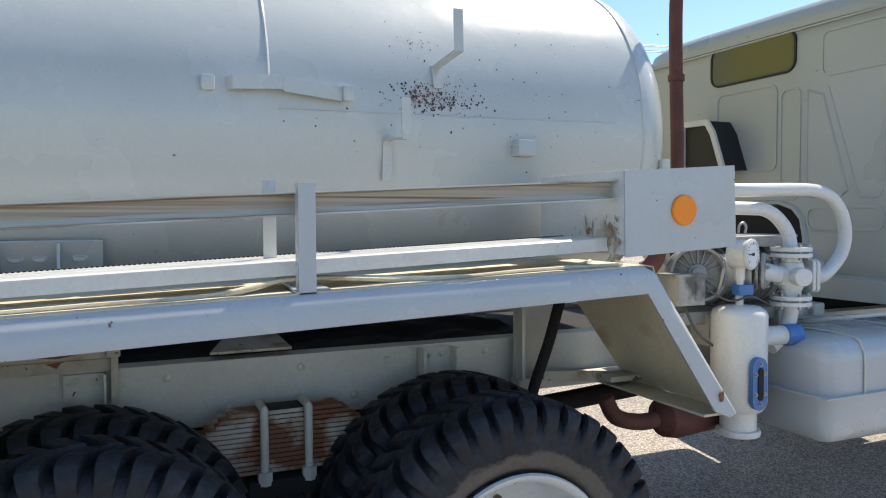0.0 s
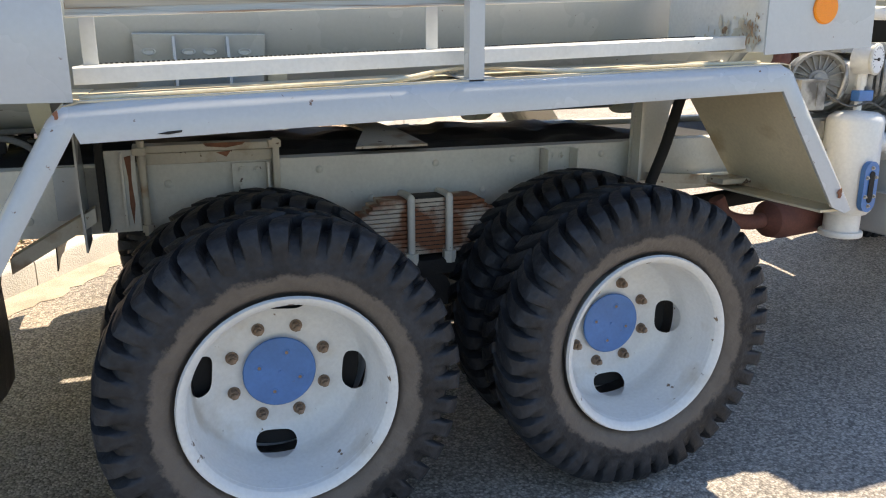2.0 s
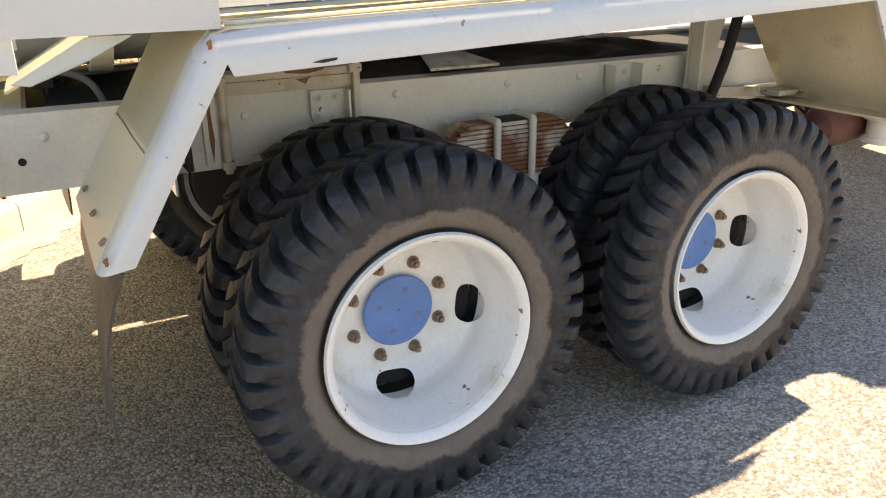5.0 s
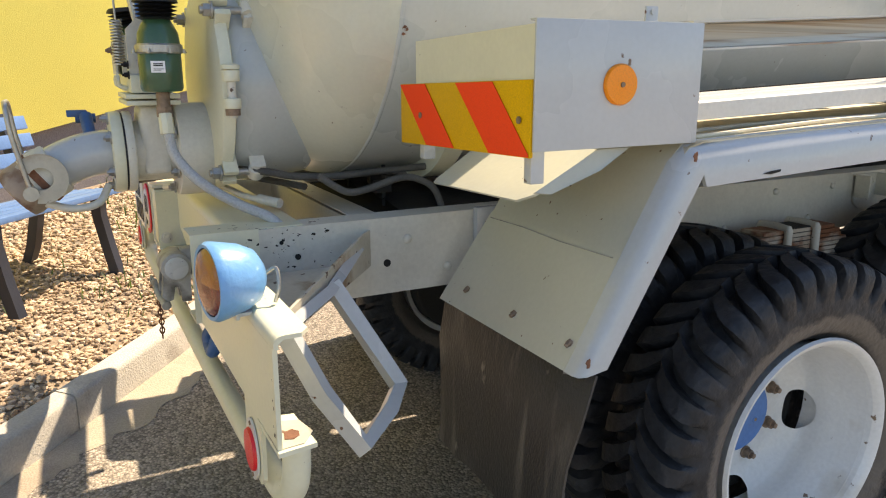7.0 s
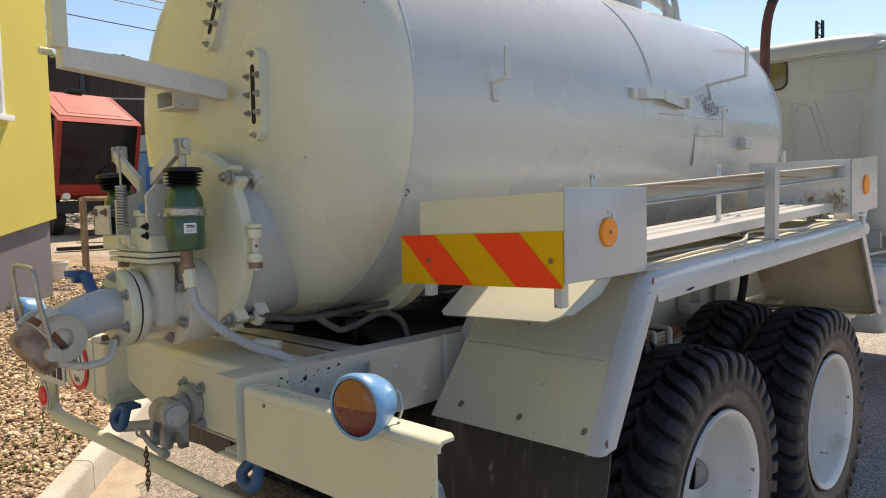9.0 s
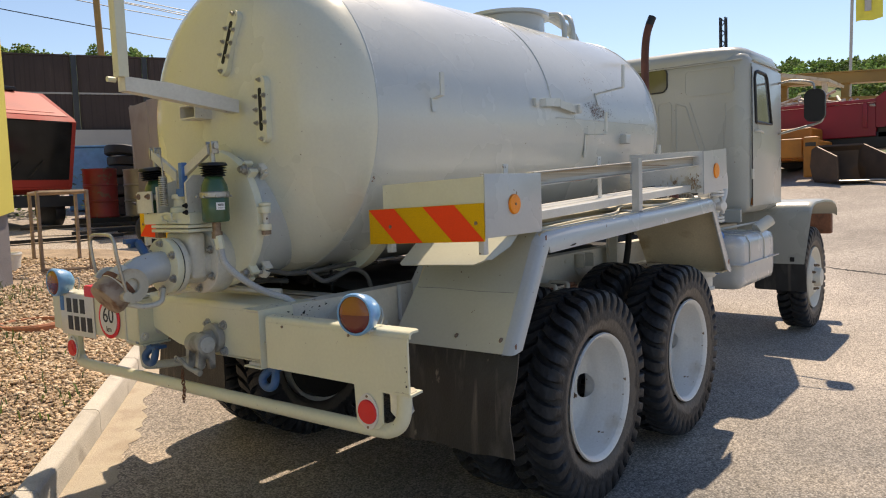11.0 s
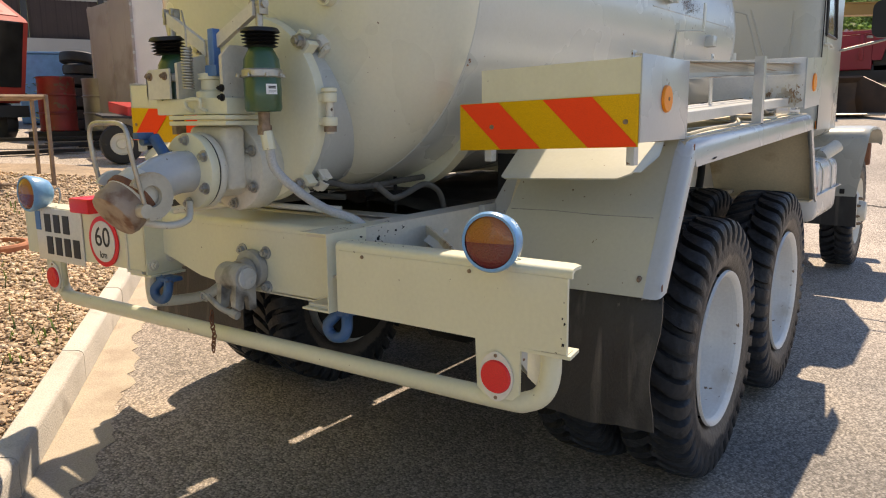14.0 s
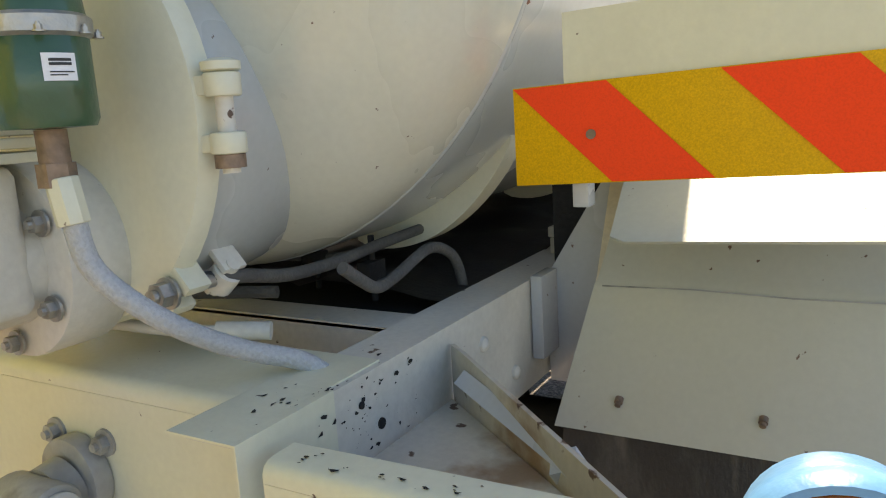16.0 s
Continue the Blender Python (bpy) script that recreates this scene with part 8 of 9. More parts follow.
# blue tank behind the tyres
solid("blue_container", build(lambda bm: (box(bm, -0.55, 0.55, -0.4, 0.4, 0.0, 1.30, 0.04, Matrix.Translation(ob_at(4.55, 13.2)) @ Matrix.Rotation(0.9, 4, "Z")), box(bm, -0.58, 0.58, -0.43, 0.43, 1.301, 1.34, 0.01, Matrix.Translation(ob_at(4.55, 13.2)) @ Matrix.Rotation(0.9, 4, "Z")))), M["lightblue"], "pale blue steel container behind the tyre pile", "container")
# grey box body
M["boxgrey"] = mat("weathered_panel", (0.31, 0.28, 0.265), 0.75, var=0.15, scale=1.2, second=(0.25, 0.21, 0.19), second_cut=0.57, second_scale=1.5, streak=(0.24, 0.21, 0.19), streak_cut=0.6)
M["boxwhite"] = mat("white_panel", (0.62, 0.60, 0.56), 0.6, var=0.1, scale=1.0, second=(0.5, 0.46, 0.40), second_cut=0.6)
CK, E1, E2 = Vector((3.72, 8.95, 0)), Vector((0.15, 0.99, 0)).normalized(), Vector((0.99, -0.15, 0)).normalized()
cz = gz(CK.x, CK.y)
body = thing("box_body", "weathered grey box body standing in the yard", "container")
def cbox(bm, a0, a1, b0, b1, z0, z1, bev=0.0):
    m = Matrix((E1, E2, Vector((0, 0, 1)))).transposed().to_4x4()
    m.translation = (CK.x, CK.y, cz)
    box(bm, a0, a1, b0, b1, z0, z1, bev, m)
for i in range(2):
    part("side_panel", build(lambda bm: prism(bm, [CK + E1 * a + Vector((0, 0, cz + z)) for a, z in ((0.02 + 0.70 * i, 0.15), (0.70 + 0.66 * i, 0.15), (0.82 + 0.84 * i, 2.36 - 0.04 * i), (0.02 + 0.82 * i, 2.36 - 0.02 * i))], E2 * 0.03)), M["boxgrey"], body, "grey-brown panel")
part("end_panel", build(cbox, 0.0, 0.03, 0.035, 2.6, 0.15, 2.38, 0.006), M["boxwhite"], body, "dirty white end panel")
part("corner_post", build(cbox, -0.02, 0.045, -0.02, 0.03, 0.0, 2.40, 0.01), M["boxgrey"], body)
for i in range(9):
    part("rivet", build(lambda bm: cyl(bm, CK + E1 * -0.02 + E2 * 0.0 + Vector((0, 0, cz + 0.3 + 0.24 * i)), CK + E1 * -0.03 + Vector((0, 0, cz + 0.3 + 0.24 * i)), 0.025, seg=8)), M["steel"], body)
part("base_frame", build(cbox, -0.01, 1.7, 0.04, 2.6, 0.0, 0.148), M["dark"], body)
part("back_panel", build(cbox, 1.68, 1.71, 0.04, 2.6, 0.15, 2.36), M["boxgrey"], body)
# rusty table frame
M["tubeold"] = mat("rusty_tube", (0.26, 0.19, 0.14), 0.7, metal=0.2, var=0.25, scale=10)
table = thing("steel_frame_table", "rusty bare tube table frame", "table")
T = [ob_at(0.26, 6.10), ob_at(0.72, 5.90), ob_at(1.00, 6.75), ob_at(0.56, 7.0)]
ztop = T[1].z + 1.03
for p in T:
    part("leg", build(lambda bm: box(bm, p.x - 0.017, p.x + 0.017, p.y - 0.017, p.y + 0.017, p.z, ztop, 0.003)), M["tubeold"], table)
for a, b in ((0, 1), (1, 2), (2, 3), (3, 0)):
    part("top_rail", build(lambda bm: tube(bm, [(T[a].x, T[a].y, ztop - 0.02), (T[b].x, T[b].y, ztop - 0.02)], 0.022, 4, 0)), M["tubeold"], table)
part("foot_rail", build(lambda bm: tube(bm, [(T[0].x, T[0].y, T[0].z + 0.12), (T[1].x, T[1].y, T[1].z + 0.12)], 0.018, 6, 0)), M["tubeold"], table)
bk = ob_at(0.02, 6.45)
bucket = thing("white_bucket", "white plastic bucket on the ground", "bucket")
part("pail", build(lathe, [(0.0, 0.01), (0.13, 0.0), (0.16, 0.26), (0.17, 0.27), (0.165, 0.29), (0.155, 0.285), (0.13, 0.03), (0.0, 0.03)], bk, (0, 0, 1), 28), M["white"], bucket)
part("bail", build(lambda bm: tube(bm, [bk + Vector((-0.165, 0, 0.27)), bk + Vector((-0.12, 0.08, 0.20)), bk + Vector((0, 0.18, 0.17)), bk + Vector((0.12, 0.08, 0.20)), bk + Vector((0.165, 0, 0.27))], 0.004, 6)), M["steel"], bucket)
solid("ground_cable", build(lambda bm: tube(bm, [ob_at(0.1, 5.9, 0.012), ob_at(0.5, 5.75, 0.012), ob_at(0.9, 5.9, 0.012), ob_at(1.3, 5.8, 0.012), ob_at(1.9, 6.1, 0.012), ob_at(2.8, 6.3, 0.012)], 0.012, 8)), M["black"], "black cable lying on the yard", "cable")
# planks, scrap
random.seed(31)
for i in range(8):
    x, y = random.uniform(1.8, 4.6), random.uniform(8.8, 9.8)
    a = random.uniform(-0.4, 0.5)
    solid("scrap_bar", build(lambda bm: box(bm, -0.9, 0.9, -0.05, 0.05, 0.0, 0.05, 0.004, Matrix.Translation(ob_at(x, y, 0.02 + 0.05 * (i % 3))) @ Matrix.Rotation(a, 4, "Z"))), M["dark"], "dark steel bar in a scrap heap", "scrap", "scrap heap")

# tipped red cab
def cabin_glass():
    m = bpy.data.materials.new("tinted_cab_glass")
    m.use_nodes = True
    b = m.node_tree.nodes["Principled BSDF"]
    b.inputs["Base Color"].default_value = (0.45, 0.5, 0.5, 1)
    b.inputs["Roughness"].default_value = 0.03
    b.inputs["Transmission Weight"].default_value = 1.0
    b.inputs["IOR"].default_value = 1.1
    return m
M["cabglass"] = cabin_glass()
M["cabred"] = mat("faded_red_paint", (0.33, 0.032, 0.024), 0.7, var=0.12, scale=2)
# opaque near-black: the shaded cab interior is put into the glass colour
M["screen"] = mat("opaque_dark_glass", (0.014, 0.016, 0.018), 0.14, var=0.4, scale=3, grain=0.05, bump=0.0)
M["screen"].node_tree.nodes["Principled BSDF"].inputs["Specular IOR Level"].default_value = 0.2
M["cabpink"] = mat("pale_red_paint", (0.42, 0.085, 0.062), 0.5, var=0.15, scale=2)
RO, RR, RF = Vector((2.17, 10.26, 0)), Vector((0.99, 0.12, 0)).normalized(), Vector((0.12, -0.99, 0)).normalized()
rz = gz(RO.x, RO.y)
def rp(r, f, z):
    p = RO + RR * r + RF * f
    return Vector((p.x, p.y, rz + z))
rcab = thing("red_truck_cab", "faded red truck cab tipped forward", "truck")
W = 0.70
def shell(bm):
    # floor, back and roof of the tipped cab; the front stays open for the windscreen
    sec = [(-0.02, 1.84), (-0.08, 1.90), (-0.95, 2.42), (-1.35, 1.70), (-1.05, 0.85), (-0.45, 0.62), (-0.28, 0.74)]
    loft(bm, [[rp(r, f, z) for f, z in sec] for r in (-W, -W + 0.05, W - 0.05, W)], closed=False)
part("shell", build(shell), M["cabred"], rcab)
# black sheet inside the shell, added so that the cab's interior reads as shade
part("lining", build(lambda bm: loft(bm, [[rp(r, f, z) for f, z in ((-0.10, 1.84), (-0.92, 2.34), (-1.29, 1.70), (-1.01, 0.91), (-0.45, 0.68), (-0.30, 0.80))] for r in (-W + 0.02, W - 0.02)], closed=False)), M["black"], rcab, "black inner sheet painting the shade inside the cab")
for r in (-W, W - 0.07):
    part("pillar", build(lambda bm: prism(bm, [rp(r, -0.28, 0.74), rp(r, -0.02, 1.84), rp(r, -0.12, 1.90), rp(r, -0.36, 0.78)], RR * 0.07)), M["cabred"], rcab)
    part("pillar", build(lambda bm: prism(bm, [rp(r, -0.95, 2.41), rp(r, -1.34, 1.70), rp(r, -1.22, 1.62), rp(r, -0.86, 2.28)], RR * 0.05)), M["cabred"], rcab)
    part("side_panel", build(lambda bm: prism(bm, [rp(r, -1.34, 1.70), rp(r, -1.05, 0.86), rp(r, -0.45, 0.64), rp(r, -0.30, 0.76), rp(r, -0.27, 0.95)], RR * 0.05)), M["cabred"], rcab)
part("windscreen_sill", build(lambda bm: prism(bm, [rp(-W, -0.30, 0.70), rp(W, -0.30, 0.70), rp(W, -0.25, 0.86), rp(-W, -0.25, 0.86)], RF * -0.05)), M["cabred"], rcab)
part("roof_panel", build(lambda bm: prism(bm, [rp(-0.62, -0.13, 1.932), rp(0.62, -0.13, 1.932), rp(0.58, -0.90, 2.392), rp(-0.58, -0.90, 2.392)], (0, 0, 0.012))), M["cabpink"], rcab, "paler red roof panel")
part("roof_hatch", build(lambda bm: prism(bm, [rp(-0.44, -0.22, 1.992), rp(0.44, -0.22, 1.992), rp(0.38, -0.78, 2.327), rp(-0.38, -0.78, 2.327)], (0, 0, 0.014))), M["cabpink"], rcab, "raised roof hatch")
part("windscreen", build(lambda bm: prism(bm, [rp(-0.63, -0.245, 0.86), rp(0.63, -0.245, 0.86), rp(0.63, -0.03, 1.82), rp(-0.63, -0.03, 1.82)], RF * -0.008)), M["screen"], rcab, "opaque windscreen with the cab's inner shade in its colour")
part("side_window", build(lambda bm: prism(bm, [rp(-W + 0.02, -0.30, 1.0), rp(-W + 0.02, -0.12, 1.86), rp(-W + 0.02, -0.88, 2.28), rp(-W + 0.02, -1.24, 1.65)], RR * -0.006)), M["cabglass"], rcab, "dark side window")
part("driver_seat", build(lambda bm: (box(bm, -0.25, 0.25, -0.10, 0.10, -0.35, 0.35, 0.05, Matrix.Translation(rp(-0.3, -0.85, 1.35)) @ Matrix.Rotation(0.5, 4, "X")), box(bm, -0.25, 0.25, -0.10, 0.10, -0.35, 0.35, 0.05, Matrix.Translation(rp(0.35, -0.85, 1.35)) @ Matrix.Rotation(0.5, 4, "X")))), M["black"], rcab)
part("steering_wheel", build(lambda bm: lathe(bm, [(0.20, -0.012), (0.212, 0), (0.20, 0.012), (0.188, 0), (0.20, -0.012)], rp(0.30, -0.42, 1.20), (-0.2, -0.5, 0.8), 24)), M["black"], rcab)
part("wiper", build(lambda bm: (tube(bm, [rp(-0.1, -0.19, 0.90), rp(0.15, -0.15, 1.18)], 0.010, 5, 0), tube(bm, [rp(-0.5, -0.19, 0.90), rp(-0.25, -0.15, 1.16)], 0.010, 5, 0))), M["black"], rcab)
part("warning_lamp", build(lambda bm: box(bm, -0.14, 0.14, -0.05, 0.05, 0, 0.07, 0.02, Matrix.Translation(rp(0.05, -0.93, 2.42)))), M["black"], rcab)
part("headlamp", build(lambda bm: (cyl(bm, rp(-0.5, -0.36, 0.66), rp(-0.5, -0.28, 0.68), 0.06))), M["label"], rcab)
part("bumper", build(lambda bm: loft(bm, [[rp(r, f, z) for f, z in ((-0.25, 0.58), (-0.25, 0.40), (-0.5, 0.40), (-0.5, 0.58))] for r in (-W - 0.03, W + 0.03)])), M["black"], rcab)
for r in (-0.55, 0.55):
    part("wheel", build(lambda bm: cyl(bm, rp(r - 0.1, -0.75, 0.33), rp(r + 0.1, -0.75, 0.33), 0.33, seg=24, bev=0.03)), M["rubber"], rcab)
part("chassis", build(lambda bm: loft(bm, [[rp(r, f, z) for r, z in ((-0.35, 0.4), (0.35, 0.4), (0.35, 0.6), (-0.35, 0.6))] for f in (-0.4, -4.5)])), M["black"], rcab)
# small red trailer with one wheel to the front
M["bright_red"] = mat("bright_red_paint", (0.55, 0.02, 0.02), 0.4, var=0.1, coat=0.3)
cart = thing("red_trailer", "small bright red trailer with a grey-rimmed wheel", "trailer")
def cp(a, b, z):
    return ob_at(2.45 + a * 0.95 + b * 0.3, 7.62 - a * 0.31 + b * 0.95, 0.0) * 1.0 + Vector((0, 0, z))
cw = part("wheel", build(lambda bm: lathe(bm, [(0.15, 0.09), (0.22, 0.10), (0.26, 0.09), (0.275, 0.05), (0.275, -0.05), (0.26, -0.09), (0.15, -0.09)], cp(0.13, 0.1, 0.275), (-0.45, -0.9, 0), 28)), M["rubber"], cart, "black trailer tyre")
part("rim", build(lambda bm: lathe(bm, [(0.15, 0.085), (0.14, 0.09), (0.13, 0.05), (0.07, 0.04), (0.06, 0.07), (0.0, 0.07)], cp(0.13, 0.1, 0.275), (-0.45, -0.9, 0), 24)), M["frame"], cw, "grey steel rim")
part("body", build(lambda bm: loft(bm, [[cp(a, b, z) for b, z in ((0.0, 0.78), (0.0, 0.64), (1.0, 0.64), (1.0, 0.78))] for a in (0.22, 0.95)])), M["bright_red"], cart)
part("mudguard", build(lambda bm: loft(bm, [[cp(a, b, z) for b, z in ((-0.05, 0.66), (-0.05, 0.63), (0.35, 0.63), (0.35, 0.66))] for a in (-0.12, 0.45)])), M["black"], cart)

# noise barrier on its concrete base
M["barrier"] = mat("brown_barrier_panel", (0.050, 0.036, 0.033), 0.85, var=0.25, scale=0.8, streak=(0.09, 0.07, 0.06), streak_cut=0.60, object_random=0.2)
M["postslate"] = mat("slate_post", (0.030, 0.036, 0.042), 0.6, var=0.2)
M["concrete"] = mat("pale_concrete", (0.34, 0.33, 0.31), 0.9, var=0.12, scale=0.6)
FA, FB = Vector((5.2, 26.2, 0)), Vector((23.0, 16.6, 0))
FU = (FB - FA).normalized()
FN = Vector((FU.y, -FU.x, 0))
def fbox(bm, s0, s1, z0, z1, o0, o1, bev=0.0):
    m = Matrix((FU, FN, Vector((0, 0, 1)))).transposed().to_4x4()
    m.translation = FA
    box(bm, s0, s1, o0, o1, z0, z1, bev, m)
barrier = thing("noise_barrier", "dark brown noise barrier with steel posts on a concrete base", "fence", kind="structure")
part("concrete_base", build(fbox, -14, 22, -1.0, 4.0, 0.0, 0.5), M["concrete"], barrier, "pale concrete base wall")
for i in range(-6, 9):
    s = 0.35 + 2.30 * i
    for j in range(2):
        part("barrier_panel", build(fbox, s + 0.10, s + 2.20, 4.02 + 1.30 * j, 5.25 + 1.30 * j, 0.12, 0.24, 0.01), M["barrier"], barrier)
        part("panel_rail", build(fbox, s + 0.10, s + 2.20, 5.255 + 1.30 * j, 5.315 + 1.30 * j, 0.10, 0.27), M["concrete" if j == 0 else "barrier"], barrier)
    part("barrier_post", build(fbox, s - 0.09, s + 0.09, 4.0, 6.60, 0.08, 0.30, 0.01), M["postslate"], barrier)
    for k in range(14):
        part("panel_rib", build(fbox, s + 0.16 + 0.15 * k, s + 0.20 + 0.15 * k, 4.03, 6.54, 0.242, 0.262), M["barrier"], barrier)
# far poles
M["polegrey"] = mat("lamp_post", (0.42, 0.42, 0.40), 0.5, var=0.1)
M["craneyel"] = mat("crane_yellow", (0.30, 0.18, 0.045), 0.5, var=0.15, scale=1)
solid("yellow_mast", build(lambda bm: cyl(bm, (16.2, 34.0, 0), (16.0, 34.3, 16), 0.16)), M["craneyel"], "yellow mast beyond the barrier", "mast")

# ---- yard things ahead ----
M["deepred"] = mat("dark_red_paint", (0.27, 0.008, 0.022), 0.5, var=0.15, scale=1.2, coat=0.1)
DT = thing("dump_truck", "dark red dump truck parked across the yard", "truck")
dx, dz = 17.4, gz(17.4, 0.0)
def db(name, x0, x1, y0, y1, z0, z1, mt, bev=0.02, label="", parent=None):
    return part(name, build(box, x0, x1, y0, y1, dz + z0, dz + z1, bev), M[mt], parent or DT, label)
bed = db("dump_bed", dx, dx + 2.3, 0.32, 5.2, 0.74, 1.56, "deepred", 0.03, "dark red steel dump body")
for i in range(5):
    db("bed_rib", dx - 0.05, dx, 0.5 + 1.1 * i, 0.6 + 1.1 * i, 0.95, 1.56, "deepred", 0.01, parent=bed)
db("bed_rail", dx - 0.06, dx + 0.02, 0.32, 5.2, 1.56, 1.64, "deepred", 0.01, parent=bed)
part("head_board", build(lambda bm: prism(bm, [(dx - 0.02, 0.32, dz + 0.95), (dx - 0.02, 0.32, dz + 1.66), (dx - 0.02, -0.16, dz + 2.02), (dx - 0.02, 0.12, dz + 0.95)], (2.3, 0, 0))), M["deepred"], bed)
cabd = db("cab", dx - 0.1, dx + 2.3, -2.2, -0.20, 0.75, 1.95, "deepred", 0.10, "dark red truck cab")
db("side_window", dx - 0.112, dx - 0.10, -1.95, -0.75, 1.30, 1.75, "darkglass", 0.0, parent=cabd)
db("cab_gap", dx + 0.1, dx + 2.2, -0.15, 0.3, 0.7, 1.5, "black")
db("chassis", dx + 0.1, dx + 2.2, -2.2, 5.2, 0.45, 0.85, "black")
for y in (-1.25, 2.2, 3.4):
    w = part("wheel", build(lambda bm: cyl(bm, (dx - 0.02, y, dz + 0.5), (dx + 0.28, y, dz + 0.5), 0.5, seg=32, bev=0.05)), M["rubber"], DT)
    part("rim", build(lambda bm: lathe(bm, [(0.27, 0.0), (0.25, -0.02), (0.2, 0.05), (0.0, 0.05)], (dx - 0.03, y, dz + 0.5), (-1, 0, 0), 24)), M["frame"], w)
def scrap_load(bm):
    random.seed(12)
    for _ in range(60):
        p = Vector((dx + random.uniform(0.2, 2.0), random.uniform(0.7, 4.9), dz + random.uniform(1.55, 1.80)))
        tube(bm, [p, p + Vector((random.uniform(-0.6, 0.6), random.uniform(-0.7, 0.7), random.uniform(-0.1, 0.25)))], random.uniform(0.02, 0.07), 5, 0)
solid("scrap_load", build(scrap_load), M["rusty"], "mixed rusty scrap heaped in the dump body", "scrap", kind="stuff")
# yellow lattice jib lying across
jib = thing("crane_jib", "dusty yellow crane jib lying across the yard", "crane")
jz = lambda y: 4.945 + 0.0617 * y
def jib_bar(bm, x0, x1, z0, z1):
    loft(bm, [[Vector((x, y, jz(y) + z)) for x, z in ((x0, z0), (x1, z0), (x1, z1), (x0, z1))] for y in (-6, 9)])
part("jib_beam", build(jib_bar, 27.0, 27.6, -0.37, 0.0), M["craneyel"], jib)
part("jib_flange", build(jib_bar, 26.94, 27.62, 0.004, 0.05), M["craneyel"], jib)
part("jib_beam", build(jib_bar, 26.6, 26.9, -1.02, -0.90), M["craneyel"], jib)
for i in range(7):
    y = -5.72 + 2.1 * i
    part("jib_post", build(box, 27.1, 27.4, y - 0.13, y + 0.13, dz + 0.2, jz(y) - 0.36, 0.01), M["craneyel"], jib)
tent = solid("tarp_roof", build(lambda bm: (prism(bm, [(24, 2.6, 4.6), (24, 4.6, 5.1), (24, 6.5, 4.9), (24, 6.5, 4.75), (24, 4.6, 4.95), (24, 2.6, 4.5)], (2.5, 0, 0)), box(bm, 24.1, 24.3, 2.7, 2.85, dz, 4.55), box(bm, 24.1, 24.3, 6.2, 6.35, dz, 4.8))), M["dusty"], "tan curved canopy roof", "canopy")
# loader with bucket
M["loader"] = mat("loader_orange", (0.38, 0.14, 0.015), 0.5, var=0.2, scale=3)
M["bucketsteel"] = mat("worn_bucket", (0.085, 0.055, 0.038), 0.6, metal=0.3, var=0.4, scale=2, second=(0.13, 0.07, 0.035), second_cut=0.56)
ld = thing("wheel_loader", "orange wheel loader with a worn bucket", "loader")
lz = gz(15.0, 0.5)
BF, BW, BD = Vector((14.33, 0.60, lz)), Vector((0.03, -0.95, 0.0)), Vector((0.55, 0.60, 0.0))
def scoop(w, d, z):
    return BF + BW * w + BD * d + Vector((0, 0, z))
def bucket_shape(bm):
    for w in (0.0, 0.965):
        prism(bm, [scoop(w, 0, 0.0), scoop(w, 0.05, 0.53), scoop(w, 0.85, 0.78), scoop(w, 1.05, 0.72), scoop(w, 1.12, 0.35), scoop(w, 1.0, 0.03)], BW * 0.035)
    sec = [(0.0, 0.0), (0.95, 0.02), (1.06, 0.30), (1.02, 0.66), (0.85, 0.76)]
    thick = [(0.88, 0.80), (1.08, 0.70), (1.13, 0.30), (1.0, -0.03), (0.0, -0.03)]
    loft(bm, [[scoop(w, d, z) for d, z in sec + thick] for w in (0.035, 0.965)])
bkt = part("bucket", build(bucket_shape), M["bucketsteel"], ld, "dark worn steel bucket")
part("cutting_edge", build(lambda bm: loft(bm, [[scoop(w, d, z) for d, z in ((-0.10, -0.01), (0.04, 0.012), (0.04, 0.03), (-0.10, 0.005))] for w in (0.0, 1.0)])), M["steel"], bkt, "bare steel cutting edge")
part("arm", build(lambda bm: (box(bm, 14.95, 15.15, 1.10, 1.42, lz + 0.10, lz + 1.02, 0.06), box(bm, 15.1, 17.0, 1.2, 1.48, lz + 0.7, lz + 0.95, 0.03), box(bm, 15.05, 15.4, 1.45, 2.2, lz + 0.55, lz + 1.0, 0.05))), M["loader"], ld, "orange lifting arm")
part("decal", build(box, 14.942, 14.949, 1.15, 1.37, lz + 0.80, lz + 0.89), M["text"], ld, "plain dark decal")
part("body", build(lambda bm: (box(bm, 16.2, 18.5, 1.5, 3.2, lz + 0.5, lz + 1.3, 0.06), box(bm, 15.6, 16.4, 1.8, 2.6, lz + 0.5, lz + 0.95, 0.04))), M["loader"], ld)
for x, y in ((15.7, 2.4), (17.8, 1.5)):
    part("wheel", build(lambda bm: cyl(bm, (x, y - 0.2, lz + 0.5), (x, y + 0.2, lz + 0.5), 0.5, seg=28, bev=0.05)), M["rubber"], ld)
# flag
M["flag"] = mat("yellow_flag", (0.75, 0.68, 0.10), 0.8, var=0.05)
fl = thing("flag_pole", "slim pole with a yellow flag", "flag")
part("pole", build(cyl, (55.0, 7.3, 2), (55.6, 7.15, 16), 0.10), M["polegrey"], fl)
def flag_shape(bm):
    rows = [[Vector((55.5 + 0.05 * math.sin(k), 6.95 - 0.27 * k, z + 0.06 * math.sin(k * 1.3))) for k in range(7)] for z in (11.9, 12.8, 13.8, 14.8)]
    for d in (0, 0.03):
        loft(bm, [[p + Vector((d, 0, 0)) for p in r] for r in rows], closed=False)
cloth = part("flag", build(flag_shape), M["flag"], fl, "yellow flag with a grey mark")
